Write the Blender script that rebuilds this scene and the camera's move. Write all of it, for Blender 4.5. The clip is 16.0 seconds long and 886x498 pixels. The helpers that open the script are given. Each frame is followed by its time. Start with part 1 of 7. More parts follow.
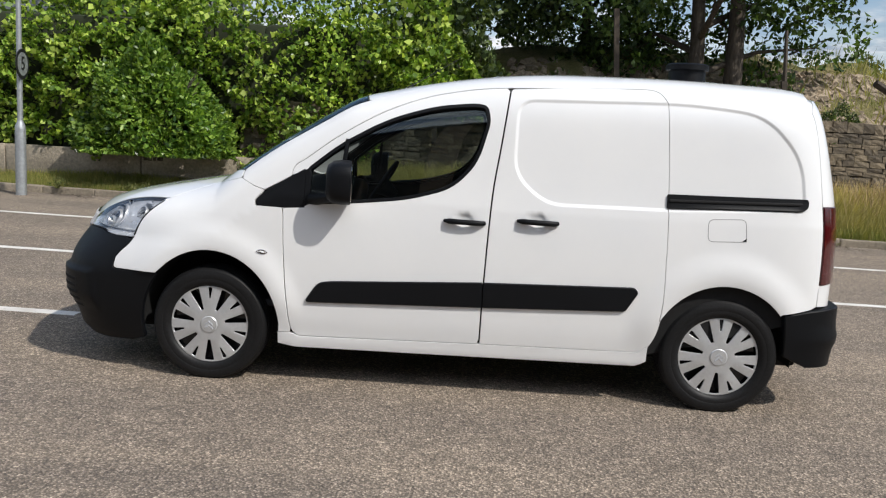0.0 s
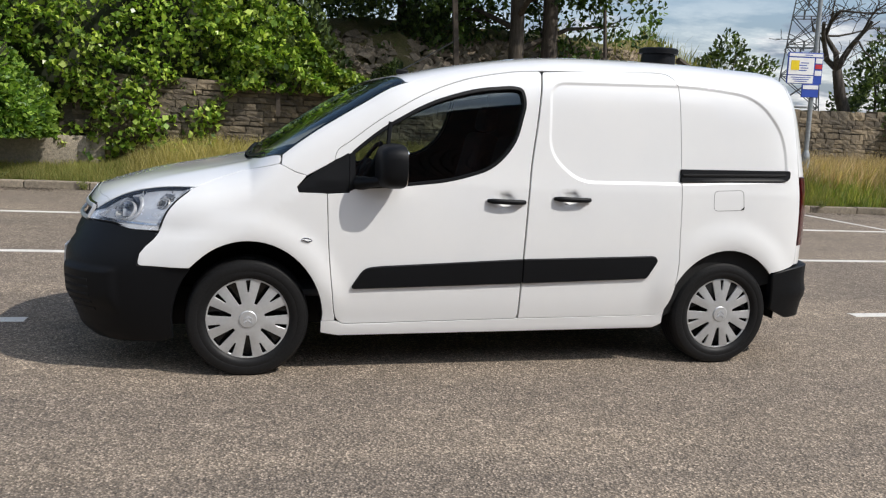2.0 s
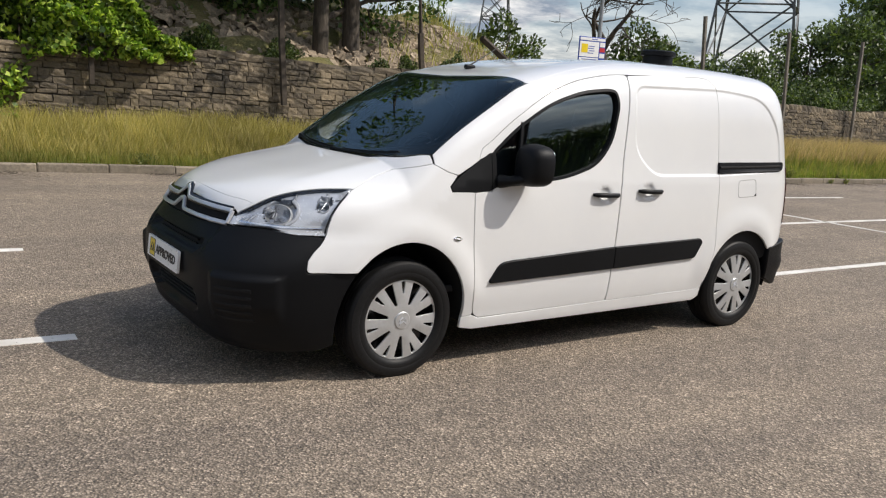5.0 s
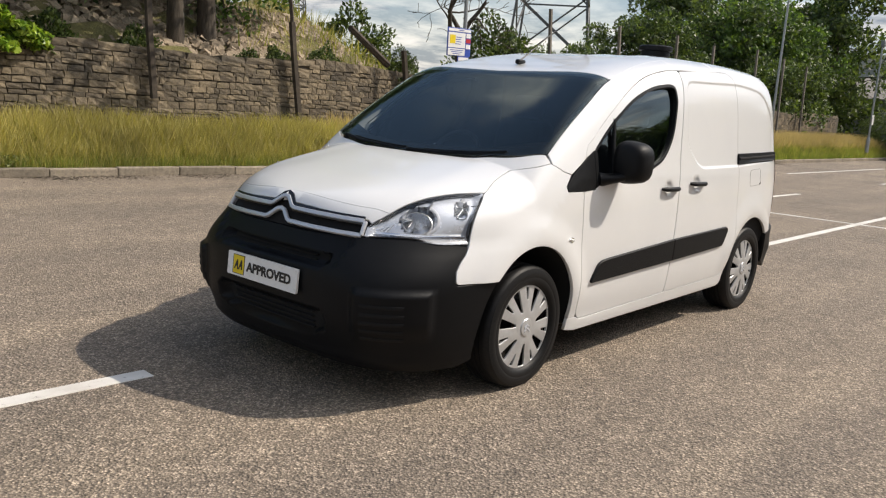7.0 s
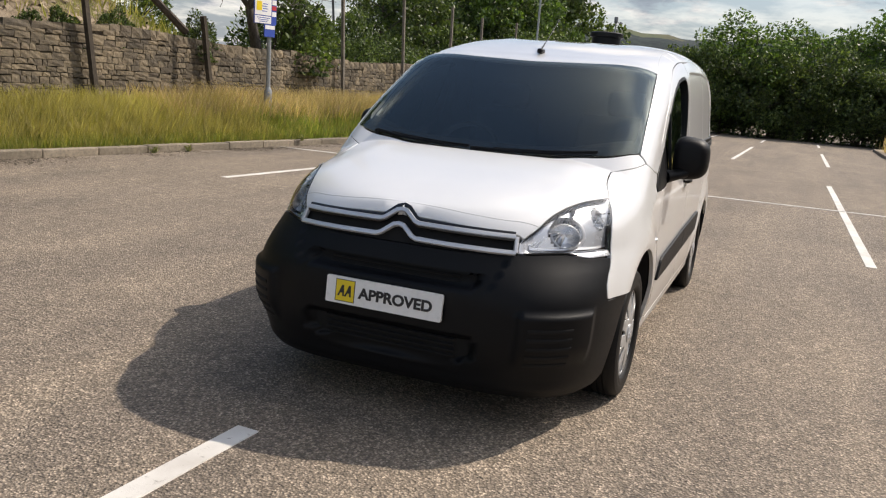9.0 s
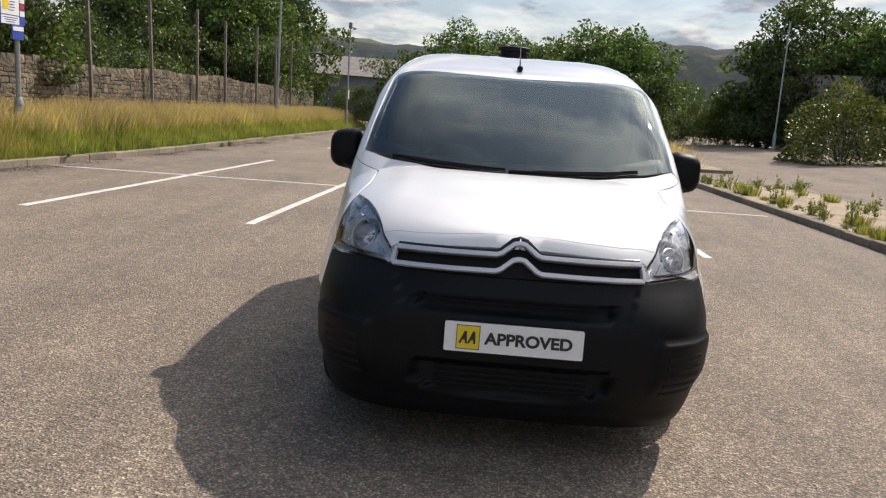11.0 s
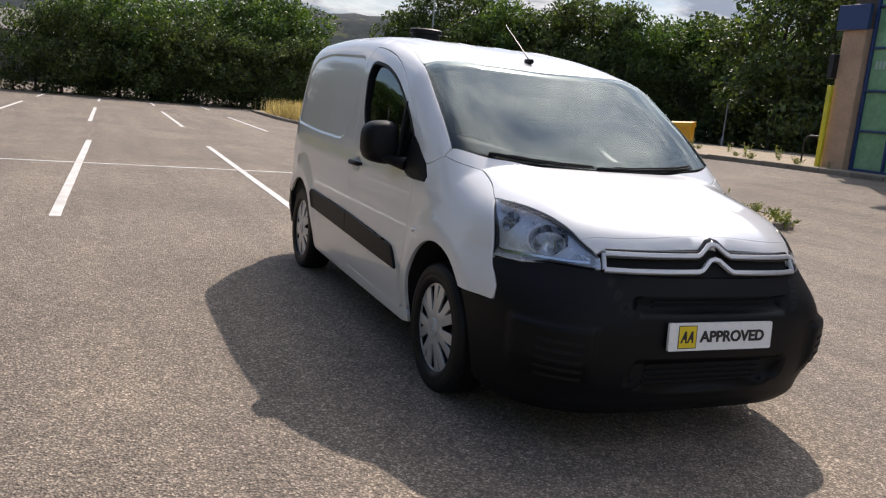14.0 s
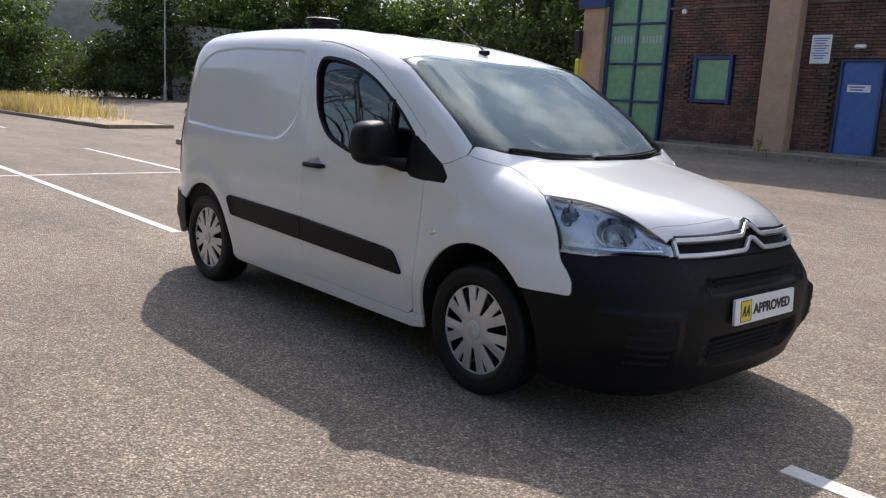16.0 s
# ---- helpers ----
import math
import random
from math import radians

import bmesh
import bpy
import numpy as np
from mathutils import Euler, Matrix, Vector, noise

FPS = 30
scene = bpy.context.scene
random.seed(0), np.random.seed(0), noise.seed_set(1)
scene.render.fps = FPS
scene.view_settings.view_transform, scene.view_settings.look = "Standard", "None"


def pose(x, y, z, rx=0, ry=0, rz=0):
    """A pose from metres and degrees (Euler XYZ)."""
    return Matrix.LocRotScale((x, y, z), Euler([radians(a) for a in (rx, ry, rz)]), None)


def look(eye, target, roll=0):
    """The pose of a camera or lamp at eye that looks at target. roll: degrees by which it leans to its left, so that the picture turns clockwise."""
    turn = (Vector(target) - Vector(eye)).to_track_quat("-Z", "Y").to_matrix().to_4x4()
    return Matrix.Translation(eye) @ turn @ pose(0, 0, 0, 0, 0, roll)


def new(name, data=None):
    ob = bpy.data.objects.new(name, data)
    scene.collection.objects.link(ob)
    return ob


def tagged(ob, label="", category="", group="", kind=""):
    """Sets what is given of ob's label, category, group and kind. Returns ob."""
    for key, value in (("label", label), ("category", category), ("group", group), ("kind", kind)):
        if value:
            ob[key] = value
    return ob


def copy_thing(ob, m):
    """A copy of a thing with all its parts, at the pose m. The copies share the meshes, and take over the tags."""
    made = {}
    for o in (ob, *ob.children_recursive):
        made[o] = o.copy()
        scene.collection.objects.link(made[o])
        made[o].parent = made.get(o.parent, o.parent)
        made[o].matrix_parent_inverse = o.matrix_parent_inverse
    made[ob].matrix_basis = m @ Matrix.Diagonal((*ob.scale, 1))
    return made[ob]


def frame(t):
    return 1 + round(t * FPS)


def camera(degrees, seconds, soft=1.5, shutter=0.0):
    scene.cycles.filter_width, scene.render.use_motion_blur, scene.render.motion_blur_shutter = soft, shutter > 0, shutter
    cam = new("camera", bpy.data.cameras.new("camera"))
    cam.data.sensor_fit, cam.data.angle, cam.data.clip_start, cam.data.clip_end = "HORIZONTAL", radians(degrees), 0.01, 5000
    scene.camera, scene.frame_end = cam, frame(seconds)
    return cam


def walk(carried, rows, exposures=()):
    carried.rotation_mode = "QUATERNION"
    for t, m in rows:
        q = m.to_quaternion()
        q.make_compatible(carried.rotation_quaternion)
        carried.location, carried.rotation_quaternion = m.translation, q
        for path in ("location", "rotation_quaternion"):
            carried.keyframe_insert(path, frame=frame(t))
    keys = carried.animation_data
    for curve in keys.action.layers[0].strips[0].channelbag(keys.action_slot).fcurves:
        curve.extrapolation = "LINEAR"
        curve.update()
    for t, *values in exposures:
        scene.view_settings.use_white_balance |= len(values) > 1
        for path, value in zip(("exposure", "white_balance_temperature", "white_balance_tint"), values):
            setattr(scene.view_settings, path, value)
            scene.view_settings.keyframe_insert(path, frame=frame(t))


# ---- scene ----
cam = camera(56.4, 16.0, soft=1.2)
METRES, EYE, TILT, LEAN, TURN = 12.398, 1.407, 0.0, 0.0, 1.9
ROWS = [
    (0.0, 0.0, 0.0, 0.0, 0.46, -8.17, -3.21),
    (0.5, -0.0314, -0.0063, 0.0, -2.88, -8.62, -3.22),
    (1.0, -0.0585, -0.0003, -0.0002, -7.04, -9.03, -2.73),
    (1.5, -0.0886, 0.0039, -0.0006, -11.48, -9.13, -2.77),
    (2.0, -0.1174, 0.0103, -0.0012, -15.88, -9.33, -2.89),
    (2.5, -0.1449, 0.0222, -0.0006, -19.35, -9.31, -2.98),
    (3.0, -0.1761, 0.0313, -0.0008, -23.07, -9.09, -3.91),
    (3.5, -0.2003, 0.0469, -0.0009, -26.59, -8.79, -4.84),
    (4.0, -0.2296, 0.0557, 0.001, -30.65, -8.61, -5.46),
    (4.5, -0.2589, 0.0652, 0.0043, -33.39, -9.86, -4.88),
    (7.0, -0.3693, 0.1792, -0.0022, -50.47, -10.35, -4.02),
    (7.5, -0.3785, 0.2123, -0.0013, -53.86, -10.81, -4.08),
    (8.0, -0.3937, 0.2463, -0.0007, -58.63, -11.22, -4.32),
    (10.5, -0.4203, 0.4121, -0.0013, -83.99, -10.15, -4.26),
    (11.0, -0.4186, 0.4427, -0.0031, -88.8, -9.6, -4.1),
    (11.5, -0.4178, 0.4732, -0.0029, -94.09, -9.11, -4.14),
    (12.0, -0.4157, 0.5043, -0.0022, -99.93, -8.54, -3.89),
    (12.5, -0.4043, 0.5334, -0.0034, -103.61, -8.35, -4.32),
    (13.0, -0.398, 0.5651, -0.0031, -107.85, -8.84, -4.38),
    (13.5, -0.3844, 0.5919, -0.0048, -111.4, -9.38, -4.67),
    (14.0, -0.3714, 0.6179, -0.0044, -114.58, -10.11, -5.38),
    (14.5, -0.3594, 0.6455, -0.0041, -119.56, -10.36, -5.36),
    (15.0, -0.3382, 0.6667, -0.0049, -124.35, -10.63, -4.85),
    (15.5, -0.3193, 0.6901, -0.0049, -129.91, -10.54, -4.09),
    (16.0, -0.302, 0.7046, -0.0052, -133.42, -10.18, -3.24),
]
EXPOSURES = [(0, -0.13, 6450, 10), (4.5, -0.11, 6650, 11), (7.5, 0.02, 7150, 12), (11, 0.03, 7100, 14), (12.5, -0.18, 7000, 14), (14, -0.02, 6800, 16), (15, 0.13, 6700, 15), (16, 0.18, 6550, 15)]
walk(cam, [(t, pose(0, 0, EYE, TILT, LEAN, TURN) @ pose(METRES * x, METRES * y, METRES * z, 90 + pitch, roll, yaw)) for t, x, y, z, yaw, pitch, roll in ROWS], EXPOSURES)
from mathutils import geometry

# ---- light ----
SUN = Vector((0.74, -0.57, 1.0)).normalized()          # towards the sun
SUN_ELEV = math.asin(SUN.z)
SUN_ROT = math.atan2(SUN.x, SUN.y)
world = bpy.data.worlds.new("sky")
world.use_nodes = True
scene.world = world


def sky_nodes(nt):
    """A summer sky with broken cloud: clear blue from the sky model, grey and white cloud over it."""
    N, L = nt.nodes, nt.links
    N.clear()
    out = N.new("ShaderNodeOutputWorld")
    bg = N.new("ShaderNodeBackground")
    sky = N.new("ShaderNodeTexSky")
    sky.sky_type, sky.sun_disc = "NISHITA", False
    sky.sun_elevation, sky.sun_rotation = SUN_ELEV, SUN_ROT
    sky.air_density, sky.dust_density, sky.ozone_density = 1.0, 0.6, 1.2
    co = N.new("ShaderNodeTexCoord")
    sep = N.new("ShaderNodeSeparateXYZ")
    L.new(co.outputs["Generated"], sep.inputs[0])
    # flatten the dome, so that clouds draw together towards the horizon
    den = N.new("ShaderNodeMath"); den.operation = "ADD"; den.inputs[1].default_value = 0.16
    ab = N.new("ShaderNodeMath"); ab.operation = "ABSOLUTE"
    L.new(sep.outputs[2], ab.inputs[0]); L.new(ab.outputs[0], den.inputs[0])
    dv = N.new("ShaderNodeVectorMath"); dv.operation = "DIVIDE"
    cmb = N.new("ShaderNodeCombineXYZ")
    for k in range(3):
        L.new(den.outputs[0], cmb.inputs[k])
    L.new(co.outputs["Generated"], dv.inputs[0]); L.new(cmb.outputs[0], dv.inputs[1])
    big = N.new("ShaderNodeTexNoise")
    big.inputs["Scale"].default_value, big.inputs["Detail"].default_value, big.inputs["Roughness"].default_value = 1.7, 9.0, 0.56
    L.new(dv.outputs[0], big.inputs["Vector"])
    cover = N.new("ShaderNodeMapRange")
    cover.interpolation_type = "SMOOTHSTEP"
    cover.inputs[1].default_value, cover.inputs[2].default_value = 0.45, 0.61
    # the northern half of the dome is the clearer one
    sky_y = N.new("ShaderNodeMath"); sky_y.operation = "MULTIPLY"
    L.new(sep.outputs[1], sky_y.inputs[0]); L.new(ab.outputs[0], sky_y.inputs[1])
    thin = N.new("ShaderNodeMath"); thin.operation = "MULTIPLY_ADD"; thin.inputs[1].default_value = -0.24
    L.new(sky_y.outputs[0], thin.inputs[0]); L.new(big.outputs["Fac"], thin.inputs[2])
    L.new(thin.outputs[0], cover.inputs[0])
    # cloud tops white, thick parts grey
    fine = N.new("ShaderNodeTexNoise")
    fine.inputs["Scale"].default_value, fine.inputs["Detail"].default_value, fine.inputs["Roughness"].default_value = 2.9, 8.0, 0.6
    off = N.new("ShaderNodeVectorMath"); off.operation = "ADD"; off.inputs[1].default_value = (3.1, 1.7, 5.0)
    L.new(dv.outputs[0], off.inputs[0]); L.new(off.outputs[0], fine.inputs["Vector"])
    shade = N.new("ShaderNodeValToRGB")
    shade.color_ramp.elements[0].position, shade.color_ramp.elements[0].color = 0.43, (2.5, 3.0, 3.9, 1)
    shade.color_ramp.elements[1].position, shade.color_ramp.elements[1].color = 0.62, (8.8, 8.8, 8.8, 1)
    L.new(fine.outputs["Fac"], shade.inputs[0])
    # thin cloud lights up round the sun
    dot = N.new("ShaderNodeVectorMath"); dot.operation = "DOT_PRODUCT"; dot.inputs[1].default_value = SUN
    L.new(co.outputs["Generated"], dot.inputs[0])
    near = N.new("ShaderNodeMapRange"); near.interpolation_type = "SMOOTHSTEP"
    near.inputs[1].default_value, near.inputs[2].default_value, near.inputs[3].default_value, near.inputs[4].default_value = 0.74, 1.0, 1.0, 3.5
    L.new(dot.outputs["Value"], near.inputs[0])
    lit = N.new("ShaderNodeVectorMath"); lit.operation = "SCALE"
    L.new(shade.outputs[0], lit.inputs[0]); L.new(near.outputs[0], lit.inputs["Scale"])
    mix = N.new("ShaderNodeMix"); mix.data_type = "RGBA"
    fac = N.new("ShaderNodeMath"); fac.operation = "MULTIPLY"; fac.inputs[1].default_value = 0.9
    L.new(cover.outputs[0], fac.inputs[0])
    veil = N.new("ShaderNodeMapRange"); veil.interpolation_type = "SMOOTHSTEP"
    veil.inputs[1].default_value, veil.inputs[2].default_value, veil.inputs[3].default_value, veil.inputs[4].default_value = 0.68, 0.92, 0.0, 0.7
    L.new(dot.outputs["Value"], veil.inputs[0])
    thick = N.new("ShaderNodeMath"); thick.operation = "MAXIMUM"
    L.new(fac.outputs[0], thick.inputs[0]); L.new(veil.outputs[0], thick.inputs[1])
    low = N.new("ShaderNodeMapRange"); low.interpolation_type = "SMOOTHSTEP"
    low.inputs[1].default_value, low.inputs[2].default_value, low.inputs[3].default_value, low.inputs[4].default_value = 0.0, 0.2, 0.85, 0.0
    L.new(ab.outputs[0], low.inputs[0])
    bank = N.new("ShaderNodeMath"); bank.operation = "MAXIMUM"
    L.new(thick.outputs[0], bank.inputs[0]); L.new(low.outputs[0], bank.inputs[1])
    L.new(bank.outputs[0], mix.inputs[0]); L.new(sky.outputs[0], mix.inputs[6]); L.new(lit.outputs[0], mix.inputs[7])
    # the murky air low down is darker than the sky overhead
    rise = N.new("ShaderNodeMapRange")
    rise.inputs[1].default_value, rise.inputs[2].default_value, rise.inputs[3].default_value, rise.inputs[4].default_value = 0.0, 0.6, 0.76, 1.0
    L.new(ab.outputs[0], rise.inputs[0])
    toned = N.new("ShaderNodeVectorMath"); toned.operation = "SCALE"
    L.new(mix.outputs[2], toned.inputs[0]); L.new(rise.outputs[0], toned.inputs["Scale"])
    # cloud is whiter where the sun shines on it from the front, grey where it stands before the sun
    side = N.new("ShaderNodeVectorMath"); side.operation = "DOT_PRODUCT"; side.inputs[1].default_value = Vector((SUN.x, SUN.y, 0)).normalized()
    L.new(co.outputs["Generated"], side.inputs[0])
    front = N.new("ShaderNodeMapRange")
    front.inputs[1].default_value, front.inputs[2].default_value, front.inputs[3].default_value, front.inputs[4].default_value = -1.0, 1.0, 1.15, 0.88
    L.new(side.outputs["Value"], front.inputs[0])
    faced = N.new("ShaderNodeVectorMath"); faced.operation = "SCALE"
    L.new(toned.outputs[0], faced.inputs[0]); L.new(front.outputs[0], faced.inputs["Scale"])
    L.new(faced.outputs[0], bg.inputs[0])
    bg.inputs[1].default_value = 0.15
    L.new(bg.outputs[0], out.inputs[0])


sky_nodes(world.node_tree)
sun = new("sun", bpy.data.lights.new("sun", "SUN"))
sun.data.energy, sun.data.angle, sun.data.color = 4.2, radians(0.6), (1.0, 0.95, 0.875)
sun.matrix_world = look(SUN * 60, (0, 0, 0))


# ---- materials ----
class Mat:
    """A node material with a few short cuts."""

    def __init__(self, name, color=(0.5, 0.5, 0.5), rough=0.5, metal=0.0, **more):
        self.m = bpy.data.materials.new(name)
        self.m.use_nodes = True
        self.nt = self.m.node_tree
        self.b = self.nt.nodes["Principled BSDF"]
        self.b.inputs["Base Color"].default_value = (*color, 1)
        self.b.inputs["Roughness"].default_value = rough
        self.b.inputs["Metallic"].default_value = metal
        for k, v in more.items():
            self.b.inputs[k.replace("_", " ")].default_value = v
        self.co = None

    def node(self, kind, **inputs):
        n = self.nt.nodes.new(kind)
        for k, v in inputs.items():
            n.inputs[k.replace("_", " ")].default_value = v
        return n

    def link(self, a, b):
        self.nt.links.new(a, b)

    def vec(self):
        if self.co is None:
            self.co = self.node("ShaderNodeNewGeometry").outputs["Position"]
        return self.co

    def local(self):
        return self.node("ShaderNodeTexCoord").outputs["Object"]

    def noise(self, scale, detail=4, rough=0.55, vec=None, stretch=None):
        v = vec or self.vec()
        if stretch:
            mp = self.node("ShaderNodeMapping", Scale=stretch)
            self.link(v, mp.inputs[0])
            v = mp.outputs[0]
        n = self.node("ShaderNodeTexNoise", Scale=scale, Detail=detail, Roughness=rough)
        self.link(v, n.inputs["Vector"])
        return n.outputs["Fac"]

    def ramp(self, fac, *stops):
        r = self.node("ShaderNodeValToRGB")
        e = r.color_ramp.elements
        while len(e) < len(stops):
            e.new(0.5)
        for el, (p, c) in zip(e, stops):
            el.position = p
            el.color = (c, c, c, 1) if isinstance(c, (int, float)) else (*c, 1)
        self.link(fac, r.inputs[0])
        return r.outputs[0]

    def mix(self, fac, a, b, kind="MIX"):
        n = self.node("ShaderNodeMix")
        n.data_type, n.blend_type = "RGBA", kind
        for k, v in ((0, fac), (6, a), (7, b)):
            if isinstance(v, (int, float)):
                n.inputs[k].default_value = v
            elif isinstance(v, tuple):
                n.inputs[k].default_value = (*v, 1)
            else:
                self.link(v, n.inputs[k])
        return n.outputs[2]

    def color(self, out):
        self.link(out, self.b.inputs["Base Color"])
        return self

    def roughness(self, out):
        self.link(out, self.b.inputs["Roughness"])
        return self

    def bump(self, out, strength=0.3, dist=0.01):
        n = self.node("ShaderNodeBump", Strength=strength, Distance=dist)
        old = self.b.inputs["Normal"].links
        if old:
            self.link(old[0].from_socket, n.inputs["Normal"])
        self.link(out, n.inputs["Height"])
        self.link(n.outputs[0], self.b.inputs["Normal"])
        return self

    def random(self, island=False):
        if island:
            return self.node("ShaderNodeNewGeometry").outputs["Random Per Island"]
        return self.node("ShaderNodeObjectInfo").outputs["Random"]


def asphalt():
    """Coarse dressing: pale and dark chippings in a worn binder."""
    a = Mat("asphalt", rough=0.88)
    grit = a.node("ShaderNodeTexVoronoi", Scale=108.0)
    a.link(a.vec(), grit.inputs["Vector"])
    big = a.node("ShaderNodeTexVoronoi", Scale=62.0)
    a.link(a.vec(), big.inputs["Vector"])
    sep = a.node("ShaderNodeSeparateColor")
    a.link(grit.outputs["Color"], sep.inputs[0])
    sep2 = a.node("ShaderNodeSeparateColor")
    a.link(big.outputs["Color"], sep2.inputs[0])
    chip = a.ramp(sep.outputs[0], (0.0, (0.145, 0.119, 0.094)), (0.35, (0.212, 0.173, 0.136)), (0.7, (0.302, 0.247, 0.194)), (1.0, (0.48, 0.396, 0.315)))
    chip = a.mix(1.0, chip, a.ramp(sep2.outputs[1], (0.0, 0.72), (0.8, 1.12), (1.0, 1.4)), "MULTIPLY")
    c = a.mix(a.ramp(grit.outputs["Distance"], (0.35, 0.0), (0.75, 0.7)), chip, (0.09, 0.074, 0.059))
    patch = a.ramp(a.noise(0.55, 5, 0.6), (0.3, (0.86, 0.85, 0.84)), (0.7, (1.2, 1.18, 1.14)))
    streak = a.ramp(a.noise(0.9, 4, 0.6, stretch=(0.16, 1.6, 1)), (0.35, (0.88, 0.88, 0.89)), (0.65, (1.14, 1.13, 1.1)))
    mid = a.ramp(a.noise(7, 5, 0.65), (0.3, 0.85), (0.7, 1.15))
    c = a.mix(1.0, c, patch, "MULTIPLY")
    c = a.mix(1.0, c, streak, "MULTIPLY")
    a.color(a.mix(1.0, c, mid, "MULTIPLY"))
    a.bump(grit.outputs["Distance"], 0.8, 0.008)
    a.bump(big.outputs["Distance"], 0.5, 0.010)
    return a.m


def road_paint():
    a = Mat("worn_white_road_paint", rough=0.75)
    worn = a.ramp(a.noise(26, 6, 0.72), (0.27, 0.0), (0.41, 1.0))
    tone = a.ramp(a.noise(3, 4), (0.3, (0.52, 0.49, 0.45)), (0.7, (0.72, 0.70, 0.66)))
    a.color(a.mix(worn, (0.14, 0.125, 0.11), tone))
    a.bump(a.noise(120, 3, 0.7), 0.4, 0.003)
    return a.m


def stone(name, lo, hi, island=False, moss=0.25, sooty=0.75):
    a = Mat(name, rough=0.92)
    base = a.ramp(a.random(island), (0.0, lo), (0.5, tuple((p + q) / 2 for p, q in zip(lo, hi))), (1.0, hi))
    grain = a.ramp(a.noise(22, 6, 0.7), (0.3, (0.62, 0.62, 0.62)), (0.7, (1.28, 1.25, 1.2)))
    c = a.mix(1.0, base, grain, "MULTIPLY")
    soot = a.ramp(a.noise(1.3, 5, 0.65), (0.38, 1.0), (0.62, 0.0))
    c = a.mix(a.mix(1.0, soot, (sooty, sooty, sooty), "MULTIPLY"), c, (0.05, 0.045, 0.037))
    lichen = a.ramp(a.noise(5.5, 5, 0.7), (0.62, 0.0), (0.72, moss))
    c = a.mix(lichen, c, (0.16, 0.16, 0.06))
    a.color(c)
    a.bump(a.noise(30, 6, 0.7), 0.7, 0.02)
    return a.m


def plain(name, color, rough=0.5, metal=0.0, grain=40.0, amount=0.12, bump=0.05, **more):
    """Painted, moulded or metal surface: faint mottling, fine relief."""
    a = Mat(name, color, rough, metal, **more)
    v = a.local()
    g = a.noise(grain, 4, 0.6, v)
    d = a.noise(2.2, 4, 0.6, v)
    t1 = a.ramp(g, (0.3, 1 - amount), (0.7, 1 + amount))
    t2 = a.ramp(d, (0.3, 1 - amount * 0.7), (0.7, 1 + amount * 0.7))
    a.color(a.mix(1.0, a.mix(1.0, tuple(color), t1, "MULTIPLY"), t2, "MULTIPLY"))
    a.roughness(a.ramp(g, (0.2, max(0.02, rough - 0.06)), (0.8, min(1, rough + 0.06))))
    if bump:
        a.bump(g, bump, 0.003)
    return a.m


def leafy(name, dark, mid, light, rough=0.45, trans=0.35):
    """Leaves: a tone for every leaf, light that passes through."""
    a = Mat(name, mid, rough)
    c = a.ramp(a.random(True), (0.0, dark), (0.45, mid), (0.85, light), (1.0, tuple(x * 1.25 for x in light)))
    big = a.ramp(a.noise(0.7, 3), (0.3, 0.72), (0.7, 1.25))
    c = a.mix(1.0, c, big, "MULTIPLY")
    a.color(c)
    tr = a.node("ShaderNodeBsdfTranslucent")
    a.link(a.mix(1.0, c, (1.25, 1.3, 0.6), "MULTIPLY"), tr.inputs[0])
    ms = a.node("ShaderNodeMixShader")
    ms.inputs[0].default_value = trans
    a.link(a.b.outputs[0], ms.inputs[1]); a.link(tr.outputs[0], ms.inputs[2])
    a.link(ms.outputs[0], a.nt.nodes["Material Output"].inputs[0])
    return a.m


def bark(name="bark", lo=(0.03, 0.024, 0.018), hi=(0.11, 0.09, 0.07)):
    a = Mat(name, rough=0.95)
    n = a.noise(14, 6, 0.7, stretch=(1, 1, 0.22))
    a.color(a.ramp(n, (0.3, lo), (0.7, hi)))
    a.bump(n, 0.9, 0.03)
    return a.m


def earth():
    a = Mat("earth_and_grass", rough=1.0)
    n = a.noise(1.1, 6, 0.65)
    f = a.noise(30, 5, 0.7)
    c = a.ramp(n, (0.3, (0.09, 0.10, 0.03)), (0.5, (0.18, 0.16, 0.06)), (0.7, (0.27, 0.22, 0.105)))
    a.color(a.mix(1.0, c, a.ramp(f, (0.25, 0.5), (0.75, 1.4)), "MULTIPLY"))
    a.bump(f, 0.9, 0.05)
    return a.m


def glass(name, tint, rough=0.0, ior=1.45, sheen=(1, 1, 1)):
    """Thin glazing: sees through with a tint, mirrors by Fresnel."""
    a = Mat(name)
    N = a.nt.nodes
    tr = a.node("ShaderNodeBsdfTransparent"); tr.inputs[0].default_value = (*tint, 1)
    gl = a.node("ShaderNodeBsdfGlossy", Roughness=rough, Color=(*sheen, 1))
    fr = a.node("ShaderNodeFresnel", IOR=ior)
    ms = a.node("ShaderNodeMixShader")
    a.link(fr.outputs[0], ms.inputs[0]); a.link(tr.outputs[0], ms.inputs[1]); a.link(gl.outputs[0], ms.inputs[2])
    a.link(ms.outputs[0], N["Material Output"].inputs[0])
    return a.m


def white_paint():
    a = Mat("white_van_paint", (0.74, 0.74, 0.74), 0.32, Coat_Weight=1.0, Coat_Roughness=0.04, Coat_IOR=1.5)
    d = a.noise(1.6, 5, 0.65, a.local())
    a.color(a.ramp(d, (0.3, (0.725, 0.73, 0.735)), (0.7, (0.765, 0.765, 0.76))))
    a.b.inputs["Specular IOR Level"].default_value = 0.3
    return a.m


